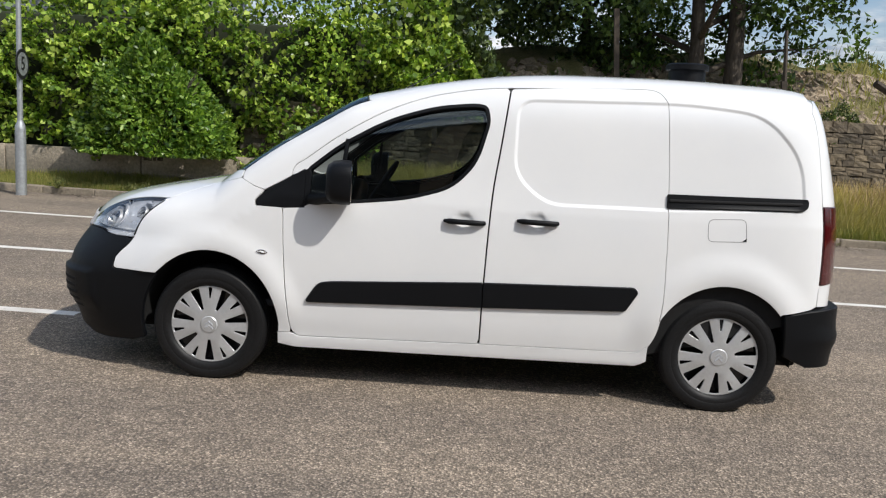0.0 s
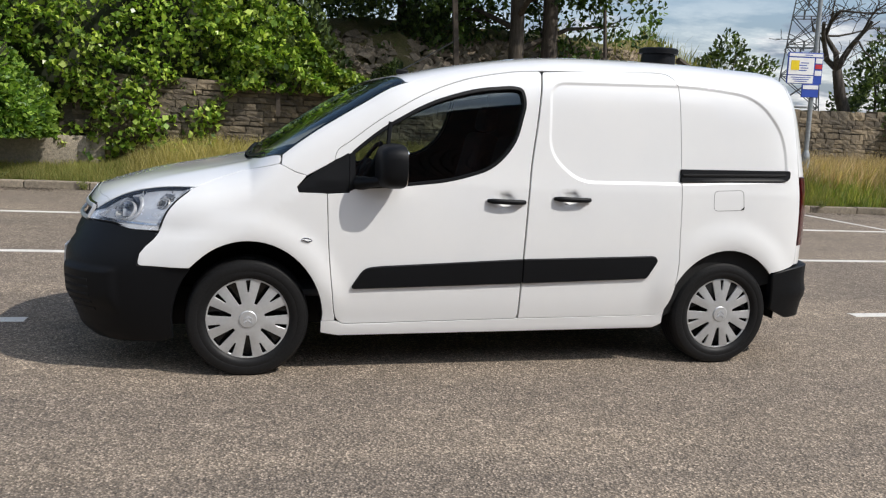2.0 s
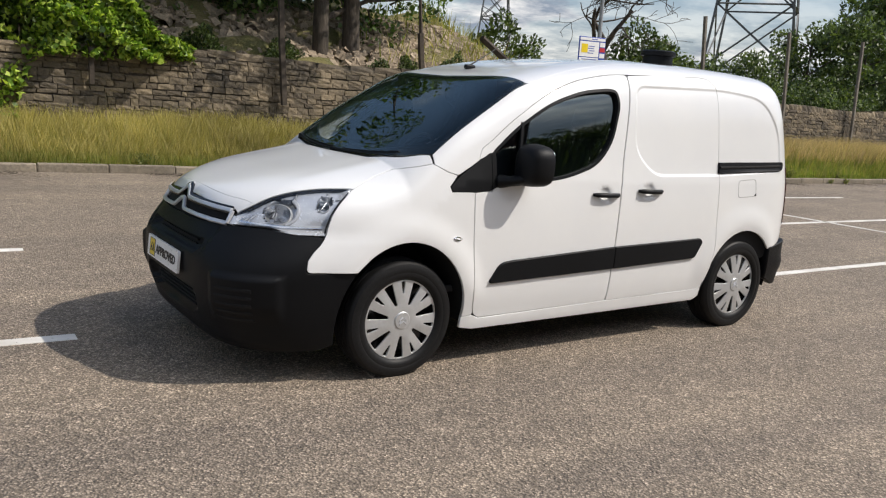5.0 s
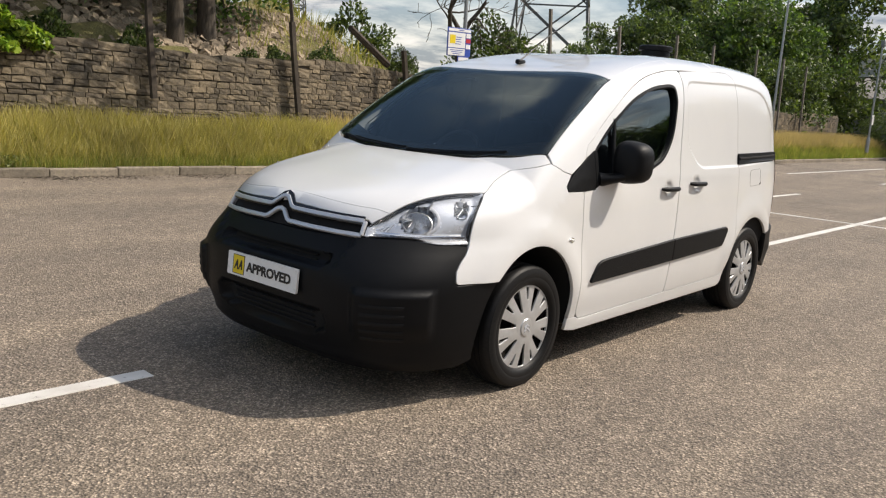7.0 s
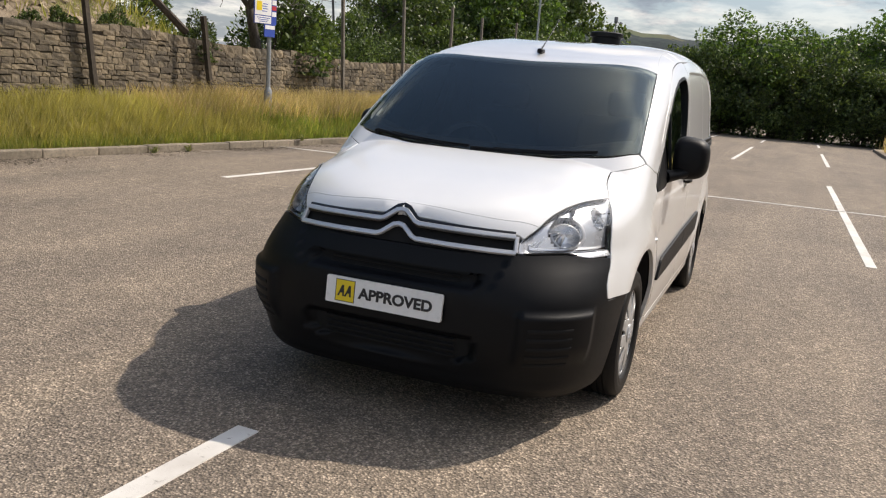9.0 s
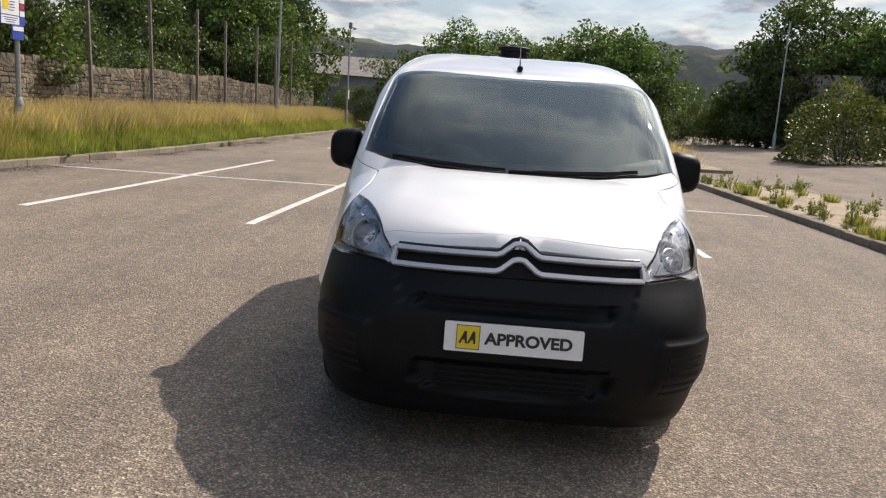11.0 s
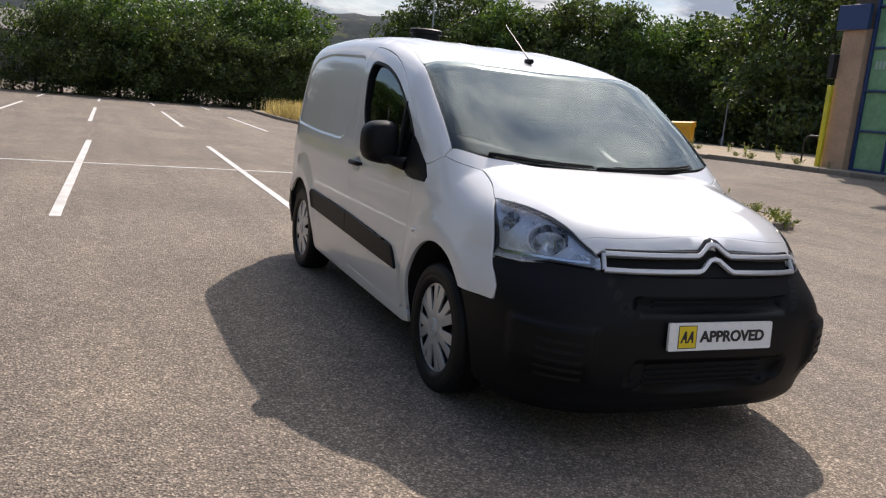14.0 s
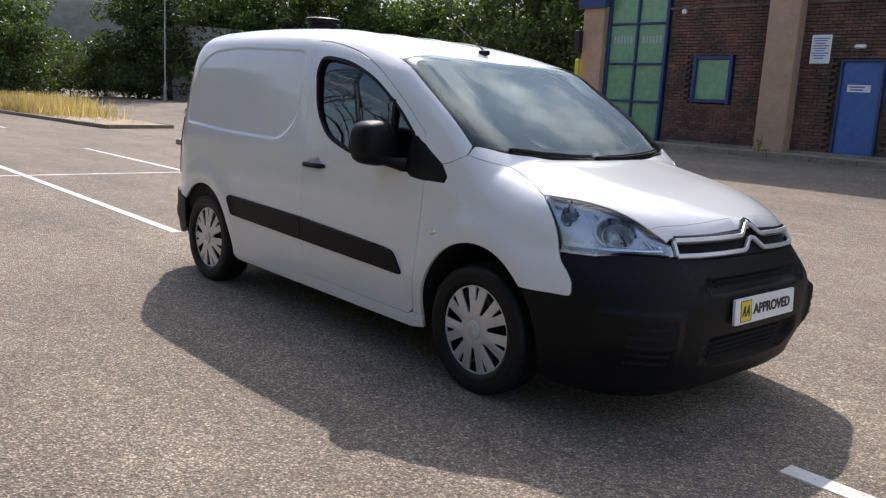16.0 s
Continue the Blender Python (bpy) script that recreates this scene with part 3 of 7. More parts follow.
def lay_wall():
    """Courses of stone; the nearest stretch as separate stones, the rest joined."""
    r = random.Random(11)
    single, bmv, bmf = 0, [], []
    z = 0.42
    while z < 1.80:
        h = r.choice((0.075, 0.088, 0.10, 0.118)) * (1.15 if z < 0.7 else 1.0)
        x = -4.0 + r.uniform(0, 0.2)
        while x < 38.5:
            i = r.randrange(8)
            w = SIZES[i][0] * r.uniform(0.45, 0.95)
            top = float(wall_top(x + w / 2)) - 0.12
            if z + h <= top + 0.03:
                m = pose(x + w / 2, WALL_Y + 0.068 + r.uniform(-0.009, 0.004), z + h / 2 + r.uniform(-0.009, 0.009), r.uniform(-1.0, 1.0), r.uniform(-3.0, 3.0), r.uniform(-0.8, 0.8)) @ Matrix.Diagonal(((w - 0.012) / SIZES[i][0], 1, (h * r.uniform(0.86, 1.08) - 0.010) / SIZES[i][1], 1))
                if 0.6 < x < 6.6 and single < 300 and z > 0.75:
                    put("stone", STONES[i], wall, m=m)
                    single += 1
                else:
                    k = len(bmv)
                    bmv += [tuple(m @ v.co) for v in STONES[i].vertices]
                    bmf += [tuple(k + j for j in p.vertices) for p in STONES[i].polygons]
            x += w
        z += h
    # cope stones on edge
    x = -4.1
    while x < 38.6:
        i = r.randrange(8)
        w = r.uniform(0.14, 0.30)
        if x < 5.6:
            w *= 2.2
        tall = r.uniform(0.10, 0.12) if x < 5.6 else r.uniform(0.15, 0.19)
        m = pose(x + w / 2, WALL_Y + 0.165, float(wall_top(x)) - 0.075 + r.uniform(-0.008, 0.012), r.uniform(-2, 2), r.uniform(-2.5, 2.5), r.uniform(-2, 2)) @ Matrix.Diagonal((w * 0.96 / SIZES[i][0], 2.15, tall / SIZES[i][1], 1))
        k = len(bmv)
        bmv += [tuple(m @ v.co) for v in STONES[i].vertices]
        bmf += [tuple(k + j for j in p.vertices) for p in STONES[i].polygons]
        x += w
    put("stonework", mesh_of("stonework", bmv, bmf, WALLSTONE_FAR), wall, kind="stuff")


lay_wall()
# low rendered wall under the ivy
bm = bmesh.new()
for k in range(9):
    x0 = -25.5 + 2.45 * k
    add_box(bm, (x0 + 1.2, 14.60, 0.46), (2.43, 0.22, 0.56), 0.02)
part("wall_low", bm, CONCRETE, None, "low stained concrete retaining wall with joints", category="wall", kind="structure")

# ---- the road's far side: islands, paved corner, building ----
def island(name, outline, label, h=0.11, seed=1):
    """A raised bed behind a kerb, with paving that has broken up."""
    kerb_run(outline + outline[:1], 0.13, h, name=name + "_kerb", label="dark weathered kerb round a planted island")
    bm = bmesh.new()
    c = Vector((sum(p[0] for p in outline) / len(outline), sum(p[1] for p in outline) / len(outline)))
    vs = [bm.verts.new((*(Vector(p).lerp(c, 0.01)), float(ground_z(p[0], p[1])) + h - 0.015)) for p in outline]
    bm.faces.new(vs)
    return part(name, bm, PAVING, None, label, category="traffic island", kind="structure", smooth=False)


island("island", [(3.70, 0.22), (8.0, 0.22), (14.6, 0.30), (15.2, -0.9), (14.4, -2.2), (8.5, -2.45), (4.9, -2.4), (4.15, -1.9)], "sandy traffic island with weeds along its kerb")
island("island_far", [(20.4, -0.15), (29.5, 0.45), (36.0, 0.3), (36.2, -2.4), (29, -2.7), (21.3, -2.5)], "sandy traffic island with tall grass")
KERB2 = [(1.0, -9.0), (5.0, -9.15), (9.5, -9.2), (13.0, -8.8), (15.5, -8.0), (18.5, -8.5), (21.0, -10.0), (22.5, -12.5), (23.0, -18.0)]
kerb_run(KERB2, 0.14, 0.12, name="kerb_plaza", label="dark weathered kerb round the paved corner")
bm = bmesh.new()
pv = [bm.verts.new((x, y - 0.05, float(ground_z(x, y)) + 0.105)) for x, y in KERB2] + [bm.verts.new((x, y, 0.61)) for x, y in ((23.5, -30), (1.0, -30))]
bm.faces.new(pv)
part("pavement", bm, PAVING, None, "sandy buff pavement with weeds in its joints", category="pavement", kind="structure", smooth=False)

# building: brown brick, tan piers, green-filmed windows in blue frames
BY, BZ = -10.5, 0.52
hall = tagged(new("building"), "brown brick leisure building with tan piers and green-filmed windows", "building")


def bpart(name, c, s, mat, parent=None, bevel=0.01, label=""):
    return part(name, box(c, s, bevel, 1), mat, parent or hall, label)


def brick_wall(openings, x0, x1, z0, z1):
    """Stretcher bond; openings (x0, x1, z0, z1) stay free. The nearest bricks are separate pieces."""
    wall_ob = tagged(new("wall"), "brown stretcher-bond brickwork")
    wall_ob.parent = hall
    r = random.Random(4)
    bm0 = bmesh.new()
    add_box(bm0, (0, 0, 0), (0.215, 0.10, 0.065), 0.004, 1)
    me = bpy.data.meshes.new("brick")
    bm0.to_mesh(me); bm0.free()
    me.materials.append(BRICK)
    V0 = [v.co.copy() for v in me.vertices]
    F0 = [tuple(p.vertices) for p in me.polygons]
    single, vs, fs = 0, [], []
    row, z = 0, z0
    while z < z1:
        x = x0 - (0.1125 if row % 2 else 0)
        while x < x1:
            a, b = max(x, x0), min(x + 0.215, x1)
            free = b - a > 0.04 and not any(a < o[1] and b > o[0] and z + 0.0325 > o[2] and z + 0.0325 < o[3] for o in openings)
            if free:
                m = pose((a + b) / 2, BY - 0.04 + r.uniform(-0.003, 0.003), z + 0.0325) @ Matrix.Diagonal(((b - a) / 0.215, 1, 1, 1))
                if 5.9 < x < 8.8 and 0.9 < z < 2.6 and single < 300:
                    put("brick", me, wall_ob, m=m)
                    single += 1
                else:
                    k = len(vs)
                    vs += [tuple(m @ v) for v in V0]
                    fs += [tuple(k + j for j in f) for f in F0]
            x += 0.225
        z += 0.075
        row += 1
    put("brickwork", mesh_of("brickwork", vs, fs, BRICK_FAR), wall_ob, kind="stuff")


OPEN = [(8.80, 10.78, 0.0, 5.4), (6.86, 7.98, 1.64, 2.86), (3.30, 4.22, 0.0, 2.74)]
brick_wall(OPEN, 0.5, 10.78, BZ, 8.1)
# backing with openings through it
for x0, x1, z0, z1 in ((-14.0, 3.30, 0.3, 8.2), (3.30, 4.22, 2.74, 8.2), (4.22, 6.86, 0.3, 8.2), (6.86, 7.98, 0.3, 1.64), (6.86, 7.98, 2.86, 8.2), (7.98, 8.80, 0.3, 8.2), (8.80, 10.78, 5.4, 8.2), (10.78, 11.5, 0.3, 8.2)):
    bpart("wall_backing", ((x0 + x1) / 2, BY - 0.19, (z0 + z1) / 2), (x1 - x0, 0.22, z1 - z0), BRICKJOINT, bevel=0)
bpart("side_wall", (11.40, -20.0, 4.2), (0.25, 18.6, 8.0), BRICKJOINT)
bpart("rear_wall", (-1.2, -29.4, 4.2), (25.2, 0.25, 8.0), BRICKJOINT)
bpart("end_wall", (-13.9, -20.0, 4.2), (0.25, 18.6, 8.0), BRICKJOINT)
bpart("roof", (-1.2, -20.0, 8.3), (26.0, 19.8, 0.22), SHEDGREY)
bpart("parapet", (-1.3, BY - 0.1, 8.25), (25.6, 0.5, 0.35), BLUEFRAME, label="blue fascia")
for x in (5.56, -1.0, -7.5):
    bpart("pier", (x, BY + 0.10, 4.25), (0.76, 0.42, 7.6), TAN, bevel=0.02, label="tan rendered pier")
bpart("corner_pier", (11.14, BY + 0.02, 2.2), (0.72, 0.40, 3.9), TAN, bevel=0.02, label="tan rendered corner pier")
bpart("string_course", (4.5, BY + 0.015, 4.02), (8.6, 0.03, 0.06), BRICKJOINT)
# tall glazing
glz = tagged(new("window"), "tall green-filmed window in a blue frame")
glz.parent = hall
for x in (8.86, 9.79, 10.72):
    bpart("mullion", (x, BY - 0.02, 2.95), (0.08 if x != 9.79 else 0.06, 0.12, 4.9), BLUEFRAME, glz)
for z in (0.60, 1.62, 2.62, 3.68, 4.7, 5.35):
    bpart("transom", (9.79, BY - 0.02, z), (1.75, 0.115, 0.13 if z < 1 else 0.055), BLUEFRAME, glz)
zs = (0.60, 1.62, 2.62, 3.68, 4.7, 5.35)
for z0, z1 in zip(zs, zs[1:]):
    for x in (9.325, 10.255):
        bpart("pane", (x, BY - 0.05, (z0 + z1) / 2), (0.86, 0.02, z1 - z0 - 0.06), GREENFILM, glz, 0)
for x in (9.325, 10.255):
    bm = bmesh.new()
    for k in range(6):
        add_box(bm, (x - 0.27 + k * 0.108, BY - 0.036, 3.26), (0.075, 0.006, 0.20))
        add_box(bm, (x - 0.27 + k * 0.108, BY - 0.034, 3.26), (0.03, 0.012, 0.09))
    part("lettering_bars", bm, plain("faded_white_lettering", (0.36, 0.47, 0.40), 0.5, 0, 20, 0.1, 0), glz, "pale illegible lettering on the film")
# small window
sw = tagged(new("window"), "small green-filmed window in a blue frame")
sw.parent = hall
for x in (6.92, 7.92):
    bpart("frame", (x, BY - 0.02, 2.25), (0.09, 0.12, 1.22), BLUEFRAME, sw)
for z in (1.71, 2.79):
    bpart("frame", (7.42, BY - 0.02, z), (0.95, 0.115, 0.09), BLUEFRAME, sw)
bpart("pane", (7.42, BY - 0.06, 2.25), (0.9, 0.02, 0.98), GREENFILM, sw, 0)
# door, sign, lamp, stone skirting
dr = bpart("door", (3.76, BY - 0.06, 1.62), (0.86, 0.06, 2.16), BLUEDOOR, label="blue steel fire door")
for x in (3.31, 4.21):
    bpart("door_frame", (x, BY - 0.03, 1.63), (0.05, 0.12, 2.22), BLUEFRAME, dr)
bpart("door_frame", (3.76, BY - 0.03, 2.72), (0.86, 0.12, 0.05), BLUEFRAME, dr)
bm = bmesh.new()
add_box(bm, (3.80, BY - 0.026, 2.12), (0.50, 0.008, 0.16))
part("door_notice", bm, PLATE, dr, "white notice on the door")
bm = bmesh.new()
for k in range(2):
    add_box(bm, (3.84, BY - 0.02, 2.15 - 0.06 * k), (0.34 - 0.06 * k, 0.006, 0.025))
part("notice_bars", bm, SIGNBLUE, dr)
wl = bpart("wall_sign", (4.73, BY + 0.03, 2.97), (0.46, 0.02, 0.64), PLATE, label="white notice board with small print")
bm = bmesh.new()
for k in range(9):
    add_box(bm, (4.73 + (0.02 if k % 3 else 0), BY + 0.043, 3.21 - 0.055 * k), (0.36 - 0.07 * (k % 3), 0.005, 0.018))
part("print_bars", bm, SIGNBLUE, wl)
bpart("bulkhead_lamp", (3.85, BY + 0.06, 3.02), (0.26, 0.10, 0.09), PLATE, bevel=0.03, label="white bulkhead lamp over the door")
bpart("alarm_box", (8.35, BY + 0.06, 3.93), (0.12, 0.10, 0.12), PLATE, bevel=0.02)
bpart("skirting", (0.0, BY + 0.06, 0.60), (17.0, 0.10, 0.14), CONCRETE)
part("yellow_post", box((11.50, BY + 0.32, 1.62), (0.14, 0.10, 2.2), 0.02), plain("yellow_paint", (0.62, 0.55, 0.03), 0.5), hall, "yellow painted corner post")
bpart("blue_sign", (11.15, BY + 0.28, 4.42), (0.95, 0.12, 0.62), BLUEFRAME, label="blue fascia sign at the corner")
bpart("wall_light", (11.55, BY + 0.30, 3.2), (0.16, 0.2, 0.62), INK, label="dark wall light")

# ---- the van's outer skin: one smooth surface on which all panels lie ----
# u runs from nose (-) to tail (+), v across, z up; the axles stand at u = -1.364 and 1.364
def curve(*knots):
    """A smooth function through (x, y) knots, level beyond the ends' slopes."""
    X, Y = np.array(knots, float).T
    S = np.gradient(Y, X)

    def f(x):
        x = np.asarray(x, float)
        i = np.clip(np.searchsorted(X, x) - 1, 0, len(X) - 2)
        h = X[i + 1] - X[i]
        t = np.clip((x - X[i]) / h, 0, 1)
        y = (2 * t ** 3 - 3 * t ** 2 + 1) * Y[i] + (t ** 3 - 2 * t ** 2 + t) * h * S[i] + (3 * t ** 2 - 2 * t ** 3) * Y[i + 1] + (t ** 3 - t ** 2) * h * S[i + 1]
        return y + np.where(x < X[0], (x - X[0]) * S[0], 0) + np.where(x > X[-1], (x - X[-1]) * S[-1], 0)
    return f


def ramp01(x, a, b):
    t = np.clip((np.asarray(x, float) - a) / (b - a), 0, 1)
    return t * t * (3 - 2 * t)


BONNET = curve((-2.35, 0.84), (-2.17, 0.905), (-1.95, 0.972), (-1.65, 1.035), (-1.35, 1.092), (-1.0, 1.15))
SCREENLINE = curve((-1.5, 0.985), (-1.36, 1.092), *((u, 1.092 + 0.745 * (u + 1.36) - 0.117 * (u + 1.36) ** 2) for u in (-1.24, -1.12, -1.0, -0.88, -0.76)), (-0.66, 1.557), (-0.45, 1.618), (-0.2, 1.672), (0.2, 1.730), (0.8, 1.754), (1.4, 1.748), (1.75, 1.728), (1.9, 1.70), (2.0, 1.63), (2.06, 1.45))
NOSE = curve((0.12, -2.16), (0.22, -2.24), (0.35, -2.295), (0.5, -2.312), (0.62, -2.308), (0.72, -2.275), (0.80, -2.235), (0.88, -2.19), (0.96, -2.13), (1.2, -1.98))
TAIL = curve((0.12, 1.99), (0.6, 2.00), (1.1, 1.985), (1.4, 1.925), (1.65, 1.86), (1.8, 1.81))
FLANK = curve((0.1, 0.80), (0.22, 0.832), (0.35, 0.856), (0.5, 0.868), (0.7, 0.873), (0.9, 0.868), (1.05, 0.858), (1.3, 0.85), (1.8, 0.85))
UC, UR = -1.15, 1.15


def top_line(u):
    return np.maximum(BONNET(u), SCREENLINE(u))


def plan(u, z):
    """Half the width in plan: rounded nose, rounded tail corners."""
    u = np.asarray(u, float)
    a = np.clip((UC - u) / (UC - NOSE(z)), 0, 0.99999)
    b = np.clip((u - UR) / (TAIL(z) - UR), 0, 0.99999)
    n = 2.85 + 1.3 * (1 - ramp01(z, 0.52, 0.78))
    return FLANK(z) * (1 - a ** n) ** (1 / n) * (1 - b ** 6.3) ** (1 / 6.3) * (1 - 0.010 * u * u / 4)


def section(u, z):
    """How far the flank has leant in towards the top at height z."""
    g = ramp01(u, -1.55, -0.95)
    zb = 0.70 * (1 - g) + 1.02 * g
    k = 0.03 * (1 - g) + 0.075 * g
    m = 4.2 * (1 - g) + 6.6 * g
    q = np.clip((z - zb) / np.maximum(top_line(u) - zb, 0.02), 0, 0.99999)
    return (1 - k * q) * (1 - q ** m) ** (1 / m)


def flank(u, z):
    return plan(u, z) * section(u, z)


def skin_top(u, v):
    """Height of the skin over (u, v)."""
    u, v = np.broadcast_arrays(np.asarray(u, float), np.abs(np.asarray(v, float)))
    lo, hi = np.full(u.shape, 0.3), top_line(u)
    for _ in range(34):
        mid = (lo + hi) / 2
        inside = flank(u, mid) > v
        lo, hi = np.where(inside, mid, lo), np.where(inside, hi, mid)
    return (lo + hi) / 2


def skin_front(a, z):
    """Place on the nose at angle a (degrees from straight ahead, about the point u = -1.15) and height z."""
    a, z = np.broadcast_arrays(np.radians(np.asarray(a, float)), np.asarray(z, float))
    lo, hi = np.full(a.shape, 0.05), np.full(a.shape, 2.0)
    for _ in range(36):
        mid = (lo + hi) / 2
        inside = flank(UC - mid * np.cos(a), z) > np.abs(mid * np.sin(a))
        inside &= (UC - mid * np.cos(a)) > NOSE(z)
        inside &= z < top_line(UC - mid * np.cos(a))
        lo, hi = np.where(inside, mid, lo), np.where(inside, hi, mid)
    r = (lo + hi) / 2
    return np.stack([UC - r * np.cos(a), r * np.sin(a), z], -1)
# END SURFACE


def edge_runs(loop, step):
    """An outline with its long edges divided."""
    out = []
    for a, b in zip(loop, loop[1:] + loop[:1]):
        n = max(1, int(math.hypot(b[0] - a[0], b[1] - a[1]) / step + 0.5))
        out += [(a[0] + (b[0] - a[0]) * k / n, a[1] + (b[1] - a[1]) * k / n) for k in range(n)]
    return out


def within(px, py, loop):
    """Which of the points lie inside the outline."""
    r = np.zeros(px.shape, bool)
    q = np.array(loop)
    for (x0, y0), (x1, y1) in zip(q, np.roll(q, -1, 0)):
        c = (y0 > py) != (y1 > py)
        with np.errstate(divide="ignore", invalid="ignore"):
            r ^= c & (px < (x1 - x0) * (py - y0) / (y1 - y0) + x0)
    return r


def away(px, py, loop):
    """Distance to an outline, negative inside it."""
    px, py = np.asarray(px, float), np.asarray(py, float)
    best = np.full(px.shape, 9.0)
    q = np.array(loop)
    for (x0, y0), (x1, y1) in zip(q, np.roll(q, -1, 0)):
        dx, dy = x1 - x0, y1 - y0
        t = np.clip(((px - x0) * dx + (py - y0) * dy) / max(dx * dx + dy * dy, 1e-9), 0, 1)
        best = np.minimum(best, np.hypot(px - x0 - t * dx, py - y0 - t * dy))
    return np.where(within(px, py, loop), -best, best)


def panel(name, place, outline, material, parent, label="", holes=(), step=0.03, aspect=1.0, thick=0.018, proud=0.0, lip=0.003, follow=(), centre=(-0.2, 0, 0.75), fine=0.7):
    """A curved sheet with a turned edge: a 2D outline laid on the surface place(a, b).
    aspect: how many metres one unit of a is long, against b. follow: further 2D lines that the net of points keeps to."""
    outer = edge_runs([(a * aspect, b) for a, b in outline], step)
    inner = [edge_runs([(a * aspect, b) for a, b in h], step) for h in holes]
    pts, edges = [], []
    for lp in [outer] + inner:
        s = len(pts)
        pts += lp
        edges += [(s + k, s + (k + 1) % len(lp)) for k in range(len(lp))]
    A = np.array(outer)
    ga, gb = np.meshgrid(np.arange(A[:, 0].min(), A[:, 0].max(), step) + step * 0.37, np.arange(A[:, 1].min(), A[:, 1].max(), step) + step * 0.41)
    ga, gb = ga.ravel(), gb.ravel()
    ok = away(ga, gb, outer) < -step * 0.45
    for lp in inner:
        ok &= away(ga, gb, lp) > step * 0.45
    for ln in follow:
        ln = [(a * aspect, b) for a, b in ln]
        ok &= np.abs(away(ga, gb, ln)) > step * 0.35
        fx, fy = np.array(edge_runs(ln, step * fine)).T
        keep = away(fx, fy, outer) < -0.006
        for lp in inner:
            keep &= away(fx, fy, lp) > 0.006
        pts += list(zip(fx[keep], fy[keep]))
    pts += list(zip(ga[ok], gb[ok]))
    vs, _, tris, _, _, _ = geometry.delaunay_2d_cdt([Vector((float(x), float(y))) for x, y in pts], edges, [], 0, 1e-6)
    V = np.array([tuple(v) for v in vs])
    T = np.array([tuple(t) for t in tris if len(t) == 3])
    C = V[T].mean(1)
    ok = within(C[:, 0], C[:, 1], outer)
    for lp in inner:
        ok &= ~within(C[:, 0], C[:, 1], lp)
    T = T[ok]
    a, b = V[:, 0] / aspect, V[:, 1]
    e = 0.002
    P = place(a, b)
    N = np.cross(place(a + e / aspect, b) - place(a - e / aspect, b), place(a, b + e) - place(a, b - e))
    N /= np.maximum(np.linalg.norm(N, axis=1), 1e-12)[:, None]
    N *= np.where((N * (P - np.array(centre))).sum(1) < 0, -1, 1)[:, None]
    P = P + N * proud
    g = np.cross(P[T[:, 1]] - P[T[:, 0]], P[T[:, 2]] - P[T[:, 0]])
    flip = (g * N[T[:, 0]]).sum(1) < 0
    T[flip] = T[flip][:, ::-1]
    seen = {}
    for t in T:
        for i in range(3):
            seen[(t[i], t[(i + 1) % 3])] = 1
    rim = [(i, j) for i, j in seen if (j, i) not in seen]
    verts, norms, faces = list(P), list(N), [tuple(t) for t in T]
    side = {}
    for i, j in rim:
        w = np.cross(P[j] - P[i], N[i])
        w /= max(np.linalg.norm(w), 1e-9)
        for k in (i, j):
            side[k] = side.get(k, 0) + w
    ring = {}
    for k, w in side.items():
        w = w / max(np.linalg.norm(w), 1e-9)
        n0 = len(verts)
        ring[k] = n0
        verts += [P[k], P[k] + w * lip * 0.7 - N[k] * lip, P[k] + w * lip * 0.7 - N[k] * lip, P[k] + w * lip * 0.7 - N[k] * thick]
        norms += [N[k] * 0.8 + w * 0.6, N[k] * 0.3 + w * 0.95, w, w]
    for i, j in rim:
        r, s = ring[i], ring[j]
        faces += [(r, r + 1, s + 1, s), (r + 2, r + 3, s + 3, s + 2)]
    norms = [n / max(np.linalg.norm(n), 1e-9) for n in norms]
    return put(name, mesh_of(name, verts, faces, material, True, norms), parent, label)

# ---- the van ----
AXLE, WHEEL_Z, TYRE_R, ARCH_R, ARCH_H = 1.364, 0.288, 0.294, 0.380, 0.424
van = tagged(new("van"), "white compact panel van with black plastic bumpers parked on the asphalt", "van")
van.matrix_basis = pose(-0.018, 5.15, 0)


def inset(loop, d):
    """Pulls an outline in by d."""
    area = sum(a[0] * b[1] - b[0] * a[1] for a, b in zip(loop, loop[1:] + loop[:1]))
    s = 1 if area > 0 else -1
    out = []
    for a, p, b in zip(loop[-1:] + loop[:-1], loop, loop[1:] + loop[:1]):
        t = (Vector(p) - Vector(a)).normalized() + (Vector(b) - Vector(p)).normalized()
        t.normalize()
        out.append((p[0] - t.y * d * s, p[1] + t.x * d * s))
    return out


def arch(x, z0, z1, n=22, high=ARCH_H):
    """The edge of a wheel arch from height z0 (nose side) over the top to z1 (tail side)."""
    a0, a1 = math.pi - math.asin((z0 - WHEEL_Z) / high), math.asin((z1 - WHEEL_Z) / high)
    return [(x + ARCH_R * math.cos(a0 + (a1 - a0) * k / n), WHEEL_Z + high * math.sin(a0 + (a1 - a0) * k / n)) for k in range(n + 1)]


